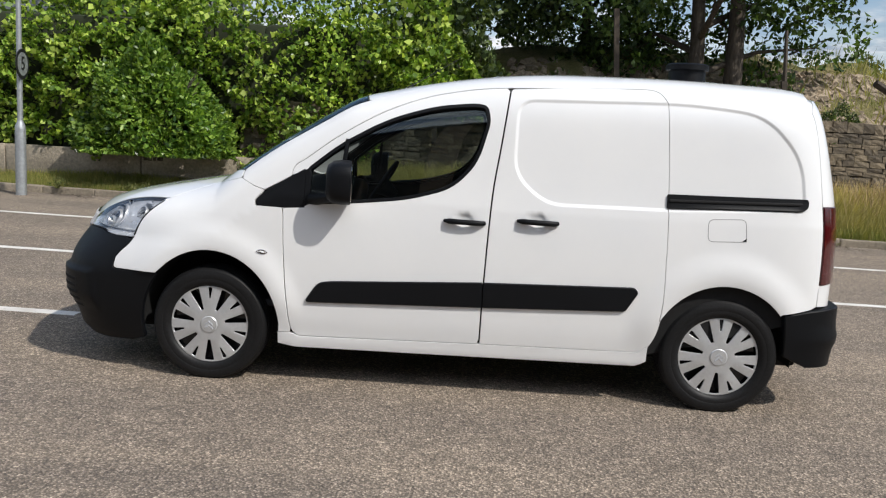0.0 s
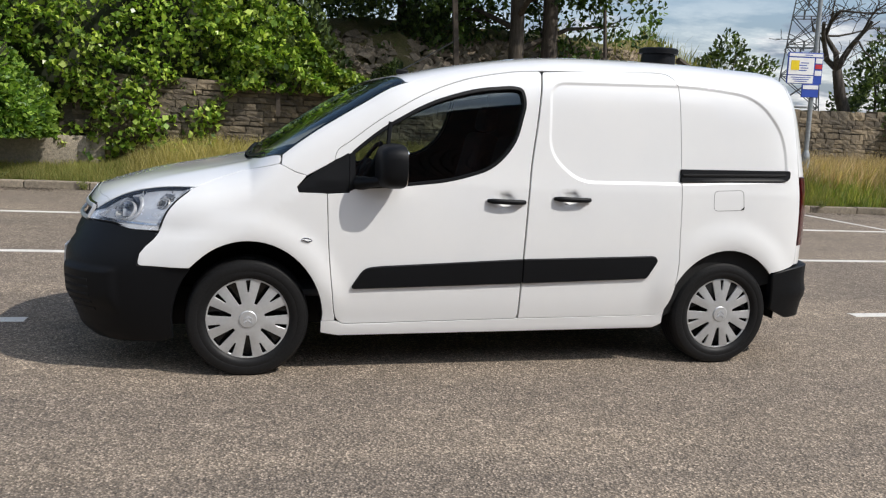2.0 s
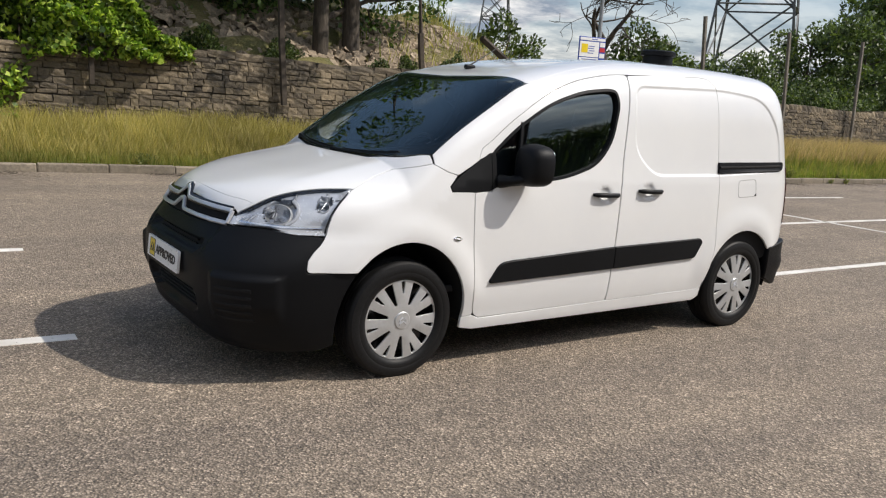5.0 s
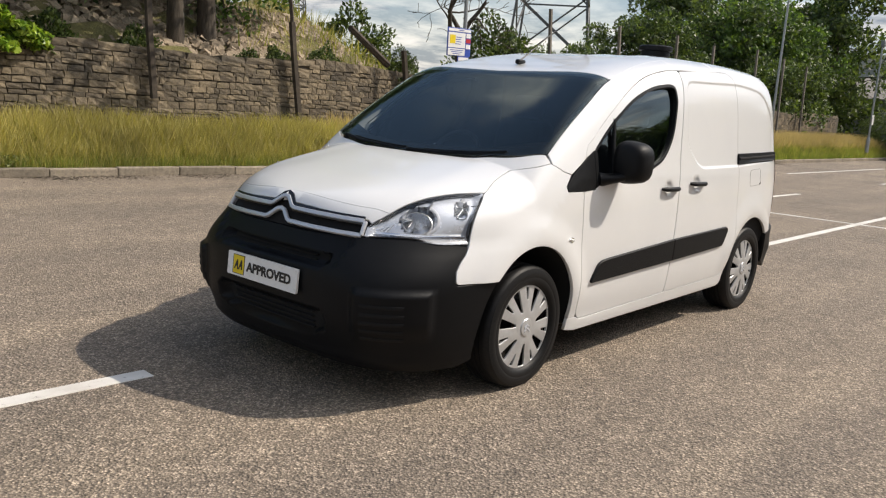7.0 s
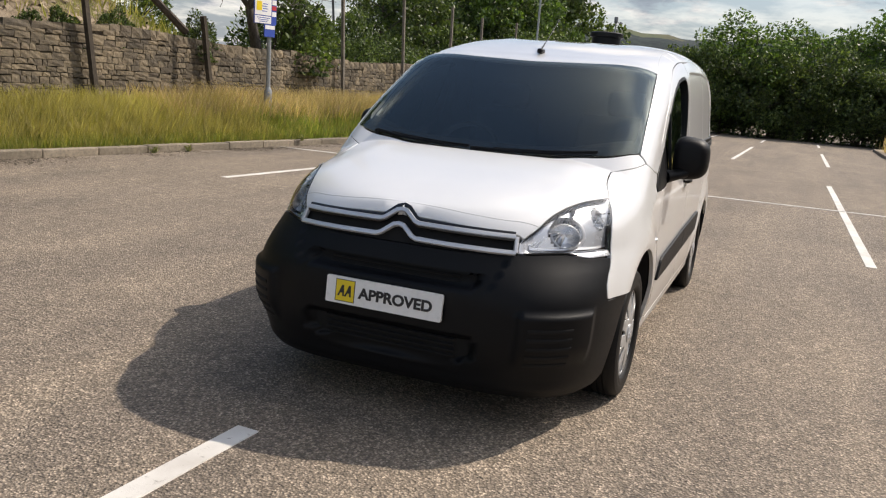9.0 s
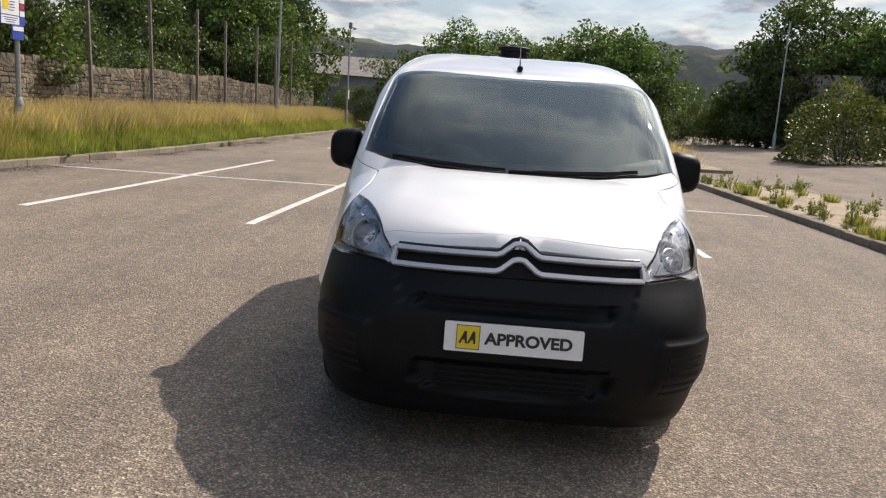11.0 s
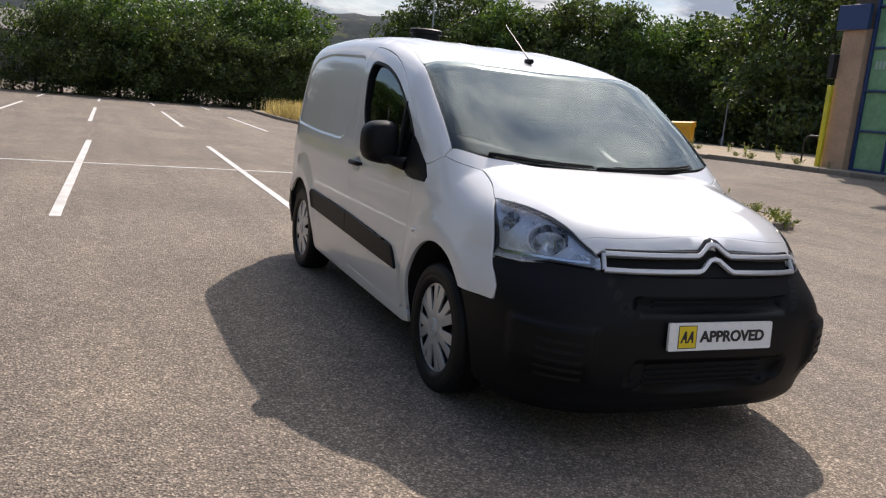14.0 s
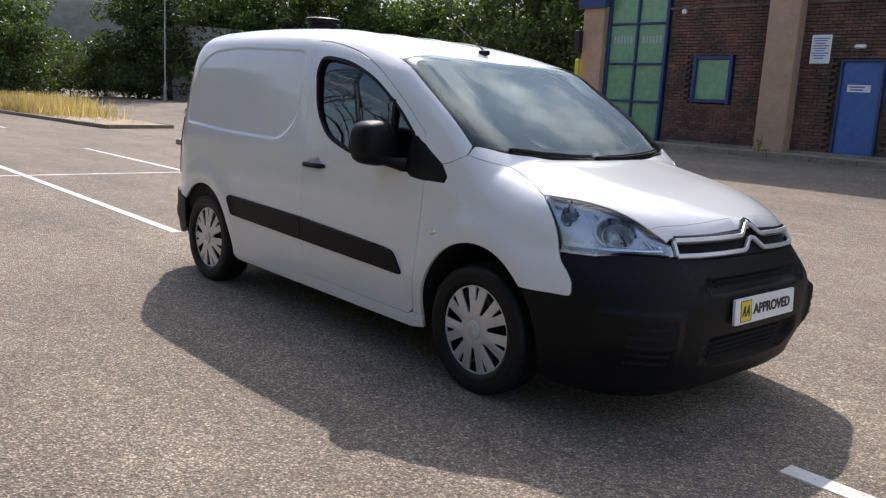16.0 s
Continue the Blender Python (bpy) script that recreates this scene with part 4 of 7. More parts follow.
EDGE_V = curve((-1.22, 0.772), (-0.9, 0.742), (-0.54, 0.700), (-0.2, 0.648), (0.2, 0.62), (1.0, 0.61), (1.6, 0.60), (1.80, 0.585))
WING_U = np.linspace(-1.625, -1.215, 14)
WING_Z = curve((-1.63, 0.960), (-1.55, 0.995), (-1.40, 1.048), (-1.215, 1.100))(WING_U)
LAMP_TOP = curve((26.5, 0.800), (28.0, 0.822), (30.0, 0.846), (33.0, 0.886), (37.0, 0.917), (42.0, 0.939), (46.5, 0.951), (52.0, 0.957), (56.0, 0.960))
TRI_TOP = [(-1.075, 1.045), (-1.0, 1.095), (-0.945, 1.128)]
DOOR_TOP = spline([(-0.945, 1.128), (-0.925, 1.185), (-0.86, 1.232), (-0.709, 1.347), (-0.479, 1.487), (-0.246, 1.580), (0.0, 1.632), (0.165, 1.648)], 5)
DOOR_REAR = spline([(0.180, 1.632), (0.148, 1.35), (0.116, 1.075), (0.098, 0.63), (0.094, 0.315)], 5)
DOOR_FRONT = spline([(-0.88, 0.268), (-0.922, 0.31), (-0.943, 0.45), (-0.968, 0.714), (-0.979, 0.962)], 5)
SLIDE_REAR = spline([(0.86, 1.680), (0.945, 1.670), (0.995, 1.615), (1.006, 1.54), (1.03, 1.129), (1.042, 0.70), (1.030, 0.46), (0.992, 0.345), (0.94, 0.297)], 5)
WINDOW = rounded([(0.068, 1.548), (0.088, 1.465), (0.032, 1.245), (-0.095, 1.107), (-0.327, 1.036), (-0.652, 0.998), (-0.858, 0.985), (-0.858, 1.172), (-0.70, 1.305), (-0.45, 1.452), (-0.2, 1.532), (0.0, 1.556)], [0.05, 0.06, 0.12, 0.12, 0.1, 0.1, 0.01, 0.02, 0.15, 0.12, 0.1, 0.06], 5)
TRI = rounded([(-1.118, 0.966), (-1.125, 0.99), (-1.07, 1.043), (-0.875, 1.165), (-0.868, 1.165), (-0.868, 0.972), (-0.98, 0.964)], [0.01, 0.02, 0.03, 0.004, 0.002, 0.0, 0.0], 3)
SWAGE = rounded([(0.225, 1.585), (0.222, 1.20), (0.40, 1.055), (1.05, 1.062), (1.735, 1.095), (1.70, 1.36), (1.50, 1.575), (1.10, 1.612)], [0.09, 0.14, 0.09, 0.1, 0.07, 0.14, 0.25, 0.2], 6)
CUPS = [(-0.02, 0.945), (0.36, 0.965)]


def relief(u, z, left):
    """Pressings in the flank: the framed load panel, flared arches, finger cups behind the handles."""
    d = -0.008 * ramp01(-away(u, z, SWAGE), -0.009, 0.013) * ramp01(u, 0.19, 0.23)
    for x in (-AXLE, AXLE):
        r = np.hypot(u - x, (z - WHEEL_Z) * ARCH_R / ARCH_H)
        d = d + 0.011 * np.exp(-((r - 0.41) / 0.07) ** 2) * ramp01(z, 0.28, 0.5) + 0.006 * (1 - ramp01(r, 0.44, 0.54)) * ramp01(z, 0.3, 0.5) * ramp01(r, 0.3, 0.4)
    for k, (x, zz) in enumerate(CUPS):
        if left or k == 0:
            d = d - 0.011 * (1 - ramp01(np.hypot((u - x) / 0.062, (z - zz) / 0.048), 0.55, 1.0))
    d = d + 0.006 * np.exp(-((z - 0.245) / 0.02) ** 2) * ramp01(u, -1.0, -0.95) * (1 - ramp01(u, 0.95, 1.0))
    return d


def flank_place(s):
    def f(u, z):
        return np.stack([u, s * (flank(u, z) + relief(u, z, s < 0)), z], -1)
    return f


def top_place(u, v):
    return np.stack([u, v, skin_top(u, v)], -1)


def rear_place(a, z):
    """Place on the tail at angle a (degrees from straight back, about u = 1.15)."""
    a, z = np.broadcast_arrays(np.radians(np.asarray(a, float)), np.asarray(z, float))
    lo, hi = np.full(a.shape, 0.05), np.full(a.shape, 1.6)
    for _ in range(34):
        mid = (lo + hi) / 2
        uu = UR + mid * np.cos(a)
        inside = (flank(uu, z) > np.abs(mid * np.sin(a))) & (uu < TAIL(z)) & (z < top_line(uu))
        lo, hi = np.where(inside, mid, lo), np.where(inside, hi, mid)
    r = (lo + hi) / 2
    return np.stack([UR + r * np.cos(a), r * np.sin(a), z], -1)


def bar_on(place, line, w, h, n=1, lift=0.0):
    """A moulding with a rounded back along a 2D line on a surface."""
    bm = bmesh.new()
    L = np.array(line)
    t = np.gradient(L, axis=0)
    t /= np.linalg.norm(t, axis=1)[:, None]
    q = np.stack([-t[:, 1], t[:, 0]], -1)
    rows = []
    e = 0.004
    for off, up in ((-0.5, -0.3), (-0.5, 0.55), (-0.36, 0.92), (0.0, 1.0), (0.36, 0.92), (0.5, 0.55), (0.5, -0.3)):
        p = L + q * off * w
        P = place(p[:, 0], p[:, 1])
        N = np.cross(place(p[:, 0] + e, p[:, 1]) - place(p[:, 0] - e, p[:, 1]), place(p[:, 0], p[:, 1] + e) - place(p[:, 0], p[:, 1] - e))
        N /= np.linalg.norm(N, axis=1)[:, None]
        N *= np.where((N * (P - np.array([-0.2, 0, 0.75]))).sum(1) < 0, -1, 1)[:, None]
        rows.append([bm.verts.new(c) for c in P + N * (up * h + lift)])
    for a, b in zip(rows, rows[1:]):
        for i in range(len(a) - 1):
            bm.faces.new((a[i], a[i + 1], b[i + 1], b[i]))
    for i in (0, -1):
        bm.faces.new([r[i] for r in rows])
    return bm


WING_FRONT = spline([(-1.635, 0.958), (-1.672, 0.930), (-1.717, 0.892), (-1.755, 0.845), (-1.779, 0.795), (-1.795, 0.748), (-1.824, 0.706), (-1.860, 0.672), (-1.890, 0.635)], 3)
WING_CORNER = rounded([(-1.891, 0.632), (-1.903, 0.576), (-1.652, 0.571)], [0.0, 0.05, 0.0], 5)


def angle_of(u, z):
    """The nose angle of a place on the flank."""
    return math.degrees(math.atan2(float(flank(np.array(u), np.array(z))), UC - u))


LAMP_REAR = [(angle_of(u, z) - 0.35, z) for u, z in WING_FRONT if z > 0.746]
BUMPER_EDGE = [(angle_of(u, z) - 0.3, z) for u, z in WING_FRONT if z < 0.742] + [(angle_of(u - 0.004, z) - 0.1, z - 0.006) for u, z in WING_CORNER[1:]]


def build_side(s):
    """All panels of one flank: s = -1 for the van's left, 1 for its right."""
    left = s < 0
    at = flank_place(s)
    wing = list(zip(WING_U[::-1].tolist(), WING_Z[::-1].tolist())) + WING_FRONT + WING_CORNER
    wing += arch(-AXLE, 0.571, 0.33)[1:] + [(-0.989, 0.287), (-0.924, 0.2875)] + [p for p in DOOR_FRONT if p[1] > 0.30] + [(-0.98, 0.960), (-1.122, 0.962), (-1.131, 0.99), (-1.084, 1.046), (-1.138, 1.061)]
    panel("front_wing", at, inset(wing, 0.002), WHITE, van, thick=0.02)
    panel("quarter_trim", at, TRI, PLASTIC, van, "black plastic corner trim at the mirror", proud=0.002)
    # front door
    door = DOOR_TOP + DOOR_REAR + [(0.085, 0.287)] + DOOR_FRONT[:-1] + [(-0.979, 0.960), (-0.866, 0.968), (-0.866, 1.160)]
    d = panel("front_door", at, inset(door, 0.0055), WHITE, van, holes=[WINDOW])
    panel("window_seal", at, WINDOW, PLASTIC, d, holes=[inset(WINDOW, 0.016)], proud=0.001, thick=0.045)
    g = panel("window_glass", lambda u, z: np.stack([u, s * (flank(u, z) - 0.028 * (z - 1.0)), z], -1), inset(WINDOW, 0.010), SCREEN, d, "tinted side window", proud=-0.010, thick=0.004)
    g.visible_shadow = False
    part("glass_divider", bar_on(at, [(-0.655 - 0.035 * k / 6, 1.335 - 0.335 * k / 6) for k in range(7)], 0.022, 0.012, lift=-0.006), PLASTIC, d)
    panel("mirror_sail", at, [(-0.8645, 0.974), (-0.8645, 1.162), (-0.850, 1.172), (-0.838, 1.150), (-0.835, 0.99)], PLASTIC, d, "black corner plate under the mirror", proud=0.003, thick=0.006)
    add_handle(at, d, CUPS[0], s)
    # rubbing strips
    strip = rounded([(-0.842, 0.468), (-0.775, 0.572), (-0.70, 0.582), (0.090, 0.625), (0.092, 0.498)], [0.02, 0.05, 0.05, 0.004, 0.004], 4)
    panel("rubbing_strip", at, strip, PLASTIC, d, "black plastic rubbing strip", proud=0.014, thick=0.018, lip=0.006)
    end = 0.905 if left else 1.0
    strip2 = rounded([(0.102, 0.498), (0.100, 0.625), (end - 0.02, 0.648), (end, 0.625), (end - 0.06, 0.525)], [0.004, 0.004, 0.015, 0.03, 0.015], 4)
    # body side: pillar, cant rail, rear quarter and sill in one pressing
    us = np.linspace(float(rear_place(49.6, 1.62)[0]), -1.20, 70)
    cant = list(zip(us, skin_top(us, EDGE_V(us))))
    tz = np.linspace(0.60, 1.62, 16)
    tail = spline([(1.660, 0.556), (1.75, 0.572), (1.84, 0.59)], 3)[:-1] + [(float(q[0]), float(q[2])) for q in rear_place(49.6 + 0 * tz, tz)]
    front = [(-1.205, 1.098), (-1.135, 1.065), (-1.08, 1.050)] + TRI_TOP[1:-1] + DOOR_TOP
    sill = [(-0.875, 0.2665), (-0.905, 0.279), (-0.924, 0.2835), (-0.990, 0.2835), (-0.990, 0.222), (-0.9, 0.205), (0.93, 0.222), (0.985, 0.25)]
    if left:
        body = front + SLIDE_REAR + [(0.08, 0.2855)] + sill + arch(AXLE, 0.30, 0.548, high=0.400) + tail + cant
    else:
        body = front + DOOR_REAR + [(0.085, 0.2855)] + sill + arch(AXLE, 0.30, 0.548, high=0.400) + tail + cant
    b = panel("body_side", at, body, WHITE, van, follow=[inset(SWAGE, k) for k in (-0.010, -0.004, 0.002, 0.008, 0.014)], fine=0.4)
    if left:
        slide = [(0.192, 1.645), (0.5, 1.668)] + SLIDE_REAR + [(0.094, 0.288)] + [(x + 0.001, z) for x, z in DOOR_REAR[::-1]]
        d2 = panel("sliding_door", at, inset(slide, 0.0055), WHITE, van, follow=[inset(SWAGE, k) for k in (-0.010, -0.004, 0.002, 0.008, 0.014)], fine=0.4)
        add_handle(at, d2, CUPS[1], s)
        panel("rubbing_strip", at, strip2, PLASTIC, d2, "black plastic rubbing strip", proud=0.014, thick=0.018, lip=0.006)
        track = rounded([(1.022, 1.143), (1.022, 1.075), (1.70, 1.092), (1.742, 1.11), (1.742, 1.155)], [0.005, 0.005, 0.02, 0.02, 0.012], 3)
        panel("door_track", at, track, PLASTIC, b, "black sliding-door track", proud=0.012, thick=0.014, lip=0.004)
        part("track_groove", bar_on(at, [(1.03 + 0.68 * k / 12, 1.112 + 0.017 * k / 12) for k in range(13)], 0.016, 0.006, lift=0.012), DARK, b)
        flap = rounded([(1.236, 1.030), (1.430, 1.040), (1.440, 0.922), (1.240, 0.914)], 0.03, 4)
        panel("flap_joint", at, flap, SHUTLINE, b, holes=[inset(flap, 0.0025)], proud=0.0008, thick=0.003, lip=0.0005)
        panel("flap_latch", at, [(1.418, 0.925), (1.437, 0.926), (1.439, 0.942)], PLASTIC, b, proud=0.003, thick=0.003)
    else:
        panel("rubbing_strip", at, strip2, PLASTIC, b, "black plastic rubbing strip", proud=0.014, thick=0.018, lip=0.006)
    # dark strip laid in as the shade of the gap over the doors
    part("door_seam", bar_on(at, DOOR_TOP[5:] + ([(0.165 + 0.695 * k / 12, 1.648 + 0.032 * k / 12) for k in range(1, 13)] if left else []), 0.013, 0.0015, lift=-0.0055), DARK, van, "dark strip drawn in for the shaded gap over the doors")
    # near-black sheet added to darken the joints, doubling as the doors' inner side
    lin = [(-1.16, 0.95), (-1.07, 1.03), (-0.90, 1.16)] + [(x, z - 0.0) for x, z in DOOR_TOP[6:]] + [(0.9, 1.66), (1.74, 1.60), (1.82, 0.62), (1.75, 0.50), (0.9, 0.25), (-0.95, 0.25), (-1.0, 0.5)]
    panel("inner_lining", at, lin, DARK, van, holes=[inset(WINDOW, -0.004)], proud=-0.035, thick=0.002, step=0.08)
    # side repeater
    rep = rounded([(-1.112, 0.722), (-1.085, 0.734), (-1.045, 0.720), (-1.07, 0.706)], 0.012, 3)
    panel("side_repeater", at, rep, CHROME, van, "small clear side repeater lamp", proud=0.006, thick=0.008, lip=0.003, step=0.01)
    panel("repeater_lens", at, inset(rep, 0.007), PLATE, van.children[-1], proud=0.009, thick=0.003, lip=0.002, step=0.01)
    # headlamp
    la = np.linspace(26.6, 55.2, 16)
    lamp = [(a * s, z) for a, z in [(26.3, 0.766)] + list(zip(la.tolist(), LAMP_TOP(la).tolist())) + LAMP_REAR + spline([(47.5, 0.747), (43.0, 0.748), (40.0, 0.757), (37.0, 0.767), (32.0, 0.767), (26.6, 0.763)], 4)[:-1]]
    head_lamp(lamp, s)
    build_mirror(s)
    # wheel housing
    for x in (-AXLE, AXLE):
        bm = bmesh.new()
        ring0, ring1 = [], []
        for k in range(25):
            a = math.radians(-4 + 188 * k / 24)
            c, q = x + 0.388 * math.cos(a), WHEEL_Z + 0.434 * math.sin(a)
            ring0.append(bm.verts.new((c, s * (float(flank(np.array(c), np.array(max(q, 0.25)))) - 0.012), q)))
            ring1.append(bm.verts.new((c, s * 0.50, q)))
        for k in range(24):
            bm.faces.new((ring0[k], ring0[k + 1], ring1[k + 1], ring1[k]))
        bm.faces.new(ring1)
        part("wheel_housing", bm, DARK, van, "dark plastic wheel arch lining")
        build_wheel(x, s)


def add_handle(at, door, c, s):
    """A pull handle that bridges its finger cup."""
    n = 9
    bm = bmesh.new()
    pts = []
    for k in range(n):
        t = k / (n - 1)
        u, z = c[0] - 0.105 + 0.21 * t, c[1] - 0.001 - 0.004 * t
        base = float(flank(np.array(u), np.array(z)))
        lift = 0.010 + 0.016 * math.sin(math.pi * t) ** 0.5 if 0 < k < n - 1 else 0.002
        pts.append((u, s * (base + lift), z))
    add_tube(bm, pts, [0.009] + [0.0145] * (n - 2) + [0.012], 10)
    part("door_handle", bm, PLASTIC, door, "black pull handle")


def head_lamp(lamp, s):
    """Clear cover over a chromed bowl with bulbs and a grey bezel."""
    shell = panel("headlamp", lambda a, z: inner_nose(a, z, lamp_depth(a, z, s)), lamp, LAMPGREY, van, "clear halogen headlamp with chrome reflectors", aspect=0.0175, thick=0.05, step=0.012)
    edge = panel("lamp_rim", skin_front, lamp, GLOSSBLACK, shell, holes=[[(a, z) for a, z in inset_scaled(lamp, 0.0028)]], aspect=0.0175, step=0.02, thick=0.03, proud=-0.001)
    for ca, cz, r, wide in BOWLS:
        at = skin_front(np.array([ca, ca + 0.3, ca - 0.3, ca, ca]) * s, np.array([cz, cz, cz, cz + 0.006, cz - 0.006]))
        nn = Vector(at[1] - at[2]).cross(Vector(at[3] - at[4])).normalized()
        nn = nn if nn.x < 0 else -nn
        n = (nn * 0.9 + Vector((-1, 0, 0)) * 0.1).normalized()
        m = Matrix.Translation(Vector(at[0]) - n * 0.030) @ n.to_track_quat("Z", "Y").to_matrix().to_4x4() @ Matrix.Diagonal((wide, 1, 1, 1))
        bm = bmesh.new()
        add_lathe(bm, [(r, 0.006), (r * 0.97, 0.000), (r * 0.90, -0.014), (r * 0.74, -0.030), (r * 0.52, -0.042), (r * 0.28, -0.048), (r * 0.16, -0.049)], 36, "z", m)
        bowl = part("reflector", bm, LAMPCHROME, shell, "chrome reflector bowl", sharp=60)
        bm = bmesh.new()
        add_lathe(bm, [(r * 0.20, -0.050), (r * 0.20, -0.026), (r * 0.15, -0.018), (0.001, -0.015)], 16, "z", m)
        part("bulb", bm, SATIN, bowl)
        bm = bmesh.new()
        add_lathe(bm, [(r * 0.99, 0.002), (r * 1.02, 0.009), (r * 1.08, 0.007), (r * 1.12, -0.006)], 36, "z", m)
        part("reflector_ring", bm, SATIN, bowl)
    inside = lambda d: (lambda a, z: inner_nose(a / 0.0175, z, d))
    line = [(28.5 * s + (21.0 * s) * k / 14, 0.780 - 0.012 * k / 14 + 0.004 * (k / 14) ** 2) for k in range(15)]
    part("lamp_blade", bar_on(inside(0.016), [(a * 0.0175, z) for a, z in line], 0.014, 0.008), CHROME, shell, "bright chrome blade under the bowls")
    arc = [((37.8 + 5.0 * math.cos(t)) * s, 0.838 + 0.062 * math.sin(t)) for t in np.radians(np.linspace(-62, 58, 13))]
    part("lamp_divider", bar_on(inside(0.028), [(a * 0.0175, z) for a, z in arc], 0.014, 0.008), SATIN, shell, "bright curved divider between the bowls")
    for k in range(4):
        a0 = 27.6 + 1.0 * k
        part("lamp_fin", bar_on(inside(0.022), [((a0 + 0.5 * j) * s * 0.0175, 0.786 + (0.010 + 0.007 * k) * j / 3) for j in range(4)], 0.005, 0.005), LAMPCHROME, shell)
    cover = panel("lamp_cover", skin_front, inset_scaled(lamp, 0.003), LENS, shell, "clear plastic cover", aspect=0.0175, step=0.02, thick=0.004, proud=0.001)
    cover.visible_shadow = False


BOWLS = ((37.8, 0.838, 0.050, 1.25), (49.0, 0.888, 0.030, 1.0))


def inset_scaled(loop, d):
    return [(a / 0.0175, z) for a, z in inset([(a * 0.0175, z) for a, z in loop], d)]


def lamp_depth(a, z, s):
    d = 0.03 * ramp01(np.abs(a), 26.5, 30) * (1 - ramp01(np.abs(a), 52, 56)) * ramp01(z, 0.755, 0.78)
    for ca, cz, r, wide in BOWLS:
        d = np.maximum(d, 0.115 * (1 - ramp01(np.hypot((np.abs(a) - ca) * 0.0165 / wide, z - cz) / r, 0.95, 1.15)))
    return d


def inner_nose(a, z, depth):
    p = skin_front(a, z)
    q = p - np.array([UC, 0, 0])
    q[..., 2] = 0
    r = np.linalg.norm(q, axis=-1, keepdims=True)
    return p - q / r * np.asarray(depth)[..., None] if np.ndim(depth) else p - q / r * depth


def build_mirror(s):
    """Door mirror: rounded housing on a stub arm, glass to the rear."""
    bm = bmesh.new()
    rings = []
    prof = [(-0.066, 0.55), (-0.058, 0.78), (-0.03, 0.95), (0.01, 1.0), (0.05, 1.0), (0.062, 0.97)]
    for dx, k in prof:
        ring = []
        for j in range(28):
            a = 2 * math.pi * j / 28
            c, q = math.cos(a), math.sin(a)
            y = math.copysign(abs(c) ** 0.62, c) * 0.092 * k
            z = math.copysign(abs(q) ** 0.62, q) * 0.112 * k
            ring.append(bm.verts.new((-0.672 + dx + 0.012 * (y / 0.088), s * (0.948 + y), 1.113 + z * (1.0 - 0.10 * y / 0.088))))
        rings.append(ring)
    for a, b in zip(rings, rings[1:]):
        for k in range(28):
            bm.faces.new((a[k], a[(k + 1) % 28], b[(k + 1) % 28], b[k]))
    bm.faces.new(rings[0]); bm.faces.new(rings[-1])
    mir = part("door_mirror", bm, PLASTIC, van, "black plastic door mirror", sharp=50)
    bm = bmesh.new()
    add_tube(bm, [(-0.80, s * 0.835, 1.015), (-0.765, s * 0.875, 1.022), (-0.70, s * 0.925, 1.04)], [0.062, 0.046, 0.044], 14, squash=0.62)
    part("mirror_arm", bm, PLASTIC, mir)
    gl = rounded([(-0.075, -0.094), (0.075, -0.090), (0.078, 0.084), (-0.075, 0.094)], 0.025, 4)
    bm = bmesh.new()
    add_prism(bm, gl, 0.0, 0.003, lambda a, b, d: (-0.6085 + d + 0.012 * a / 0.088, s * (0.948 + a), 1.113 + b))
    part("mirror_pane", bm, BACKING, mir, "mirror glass")


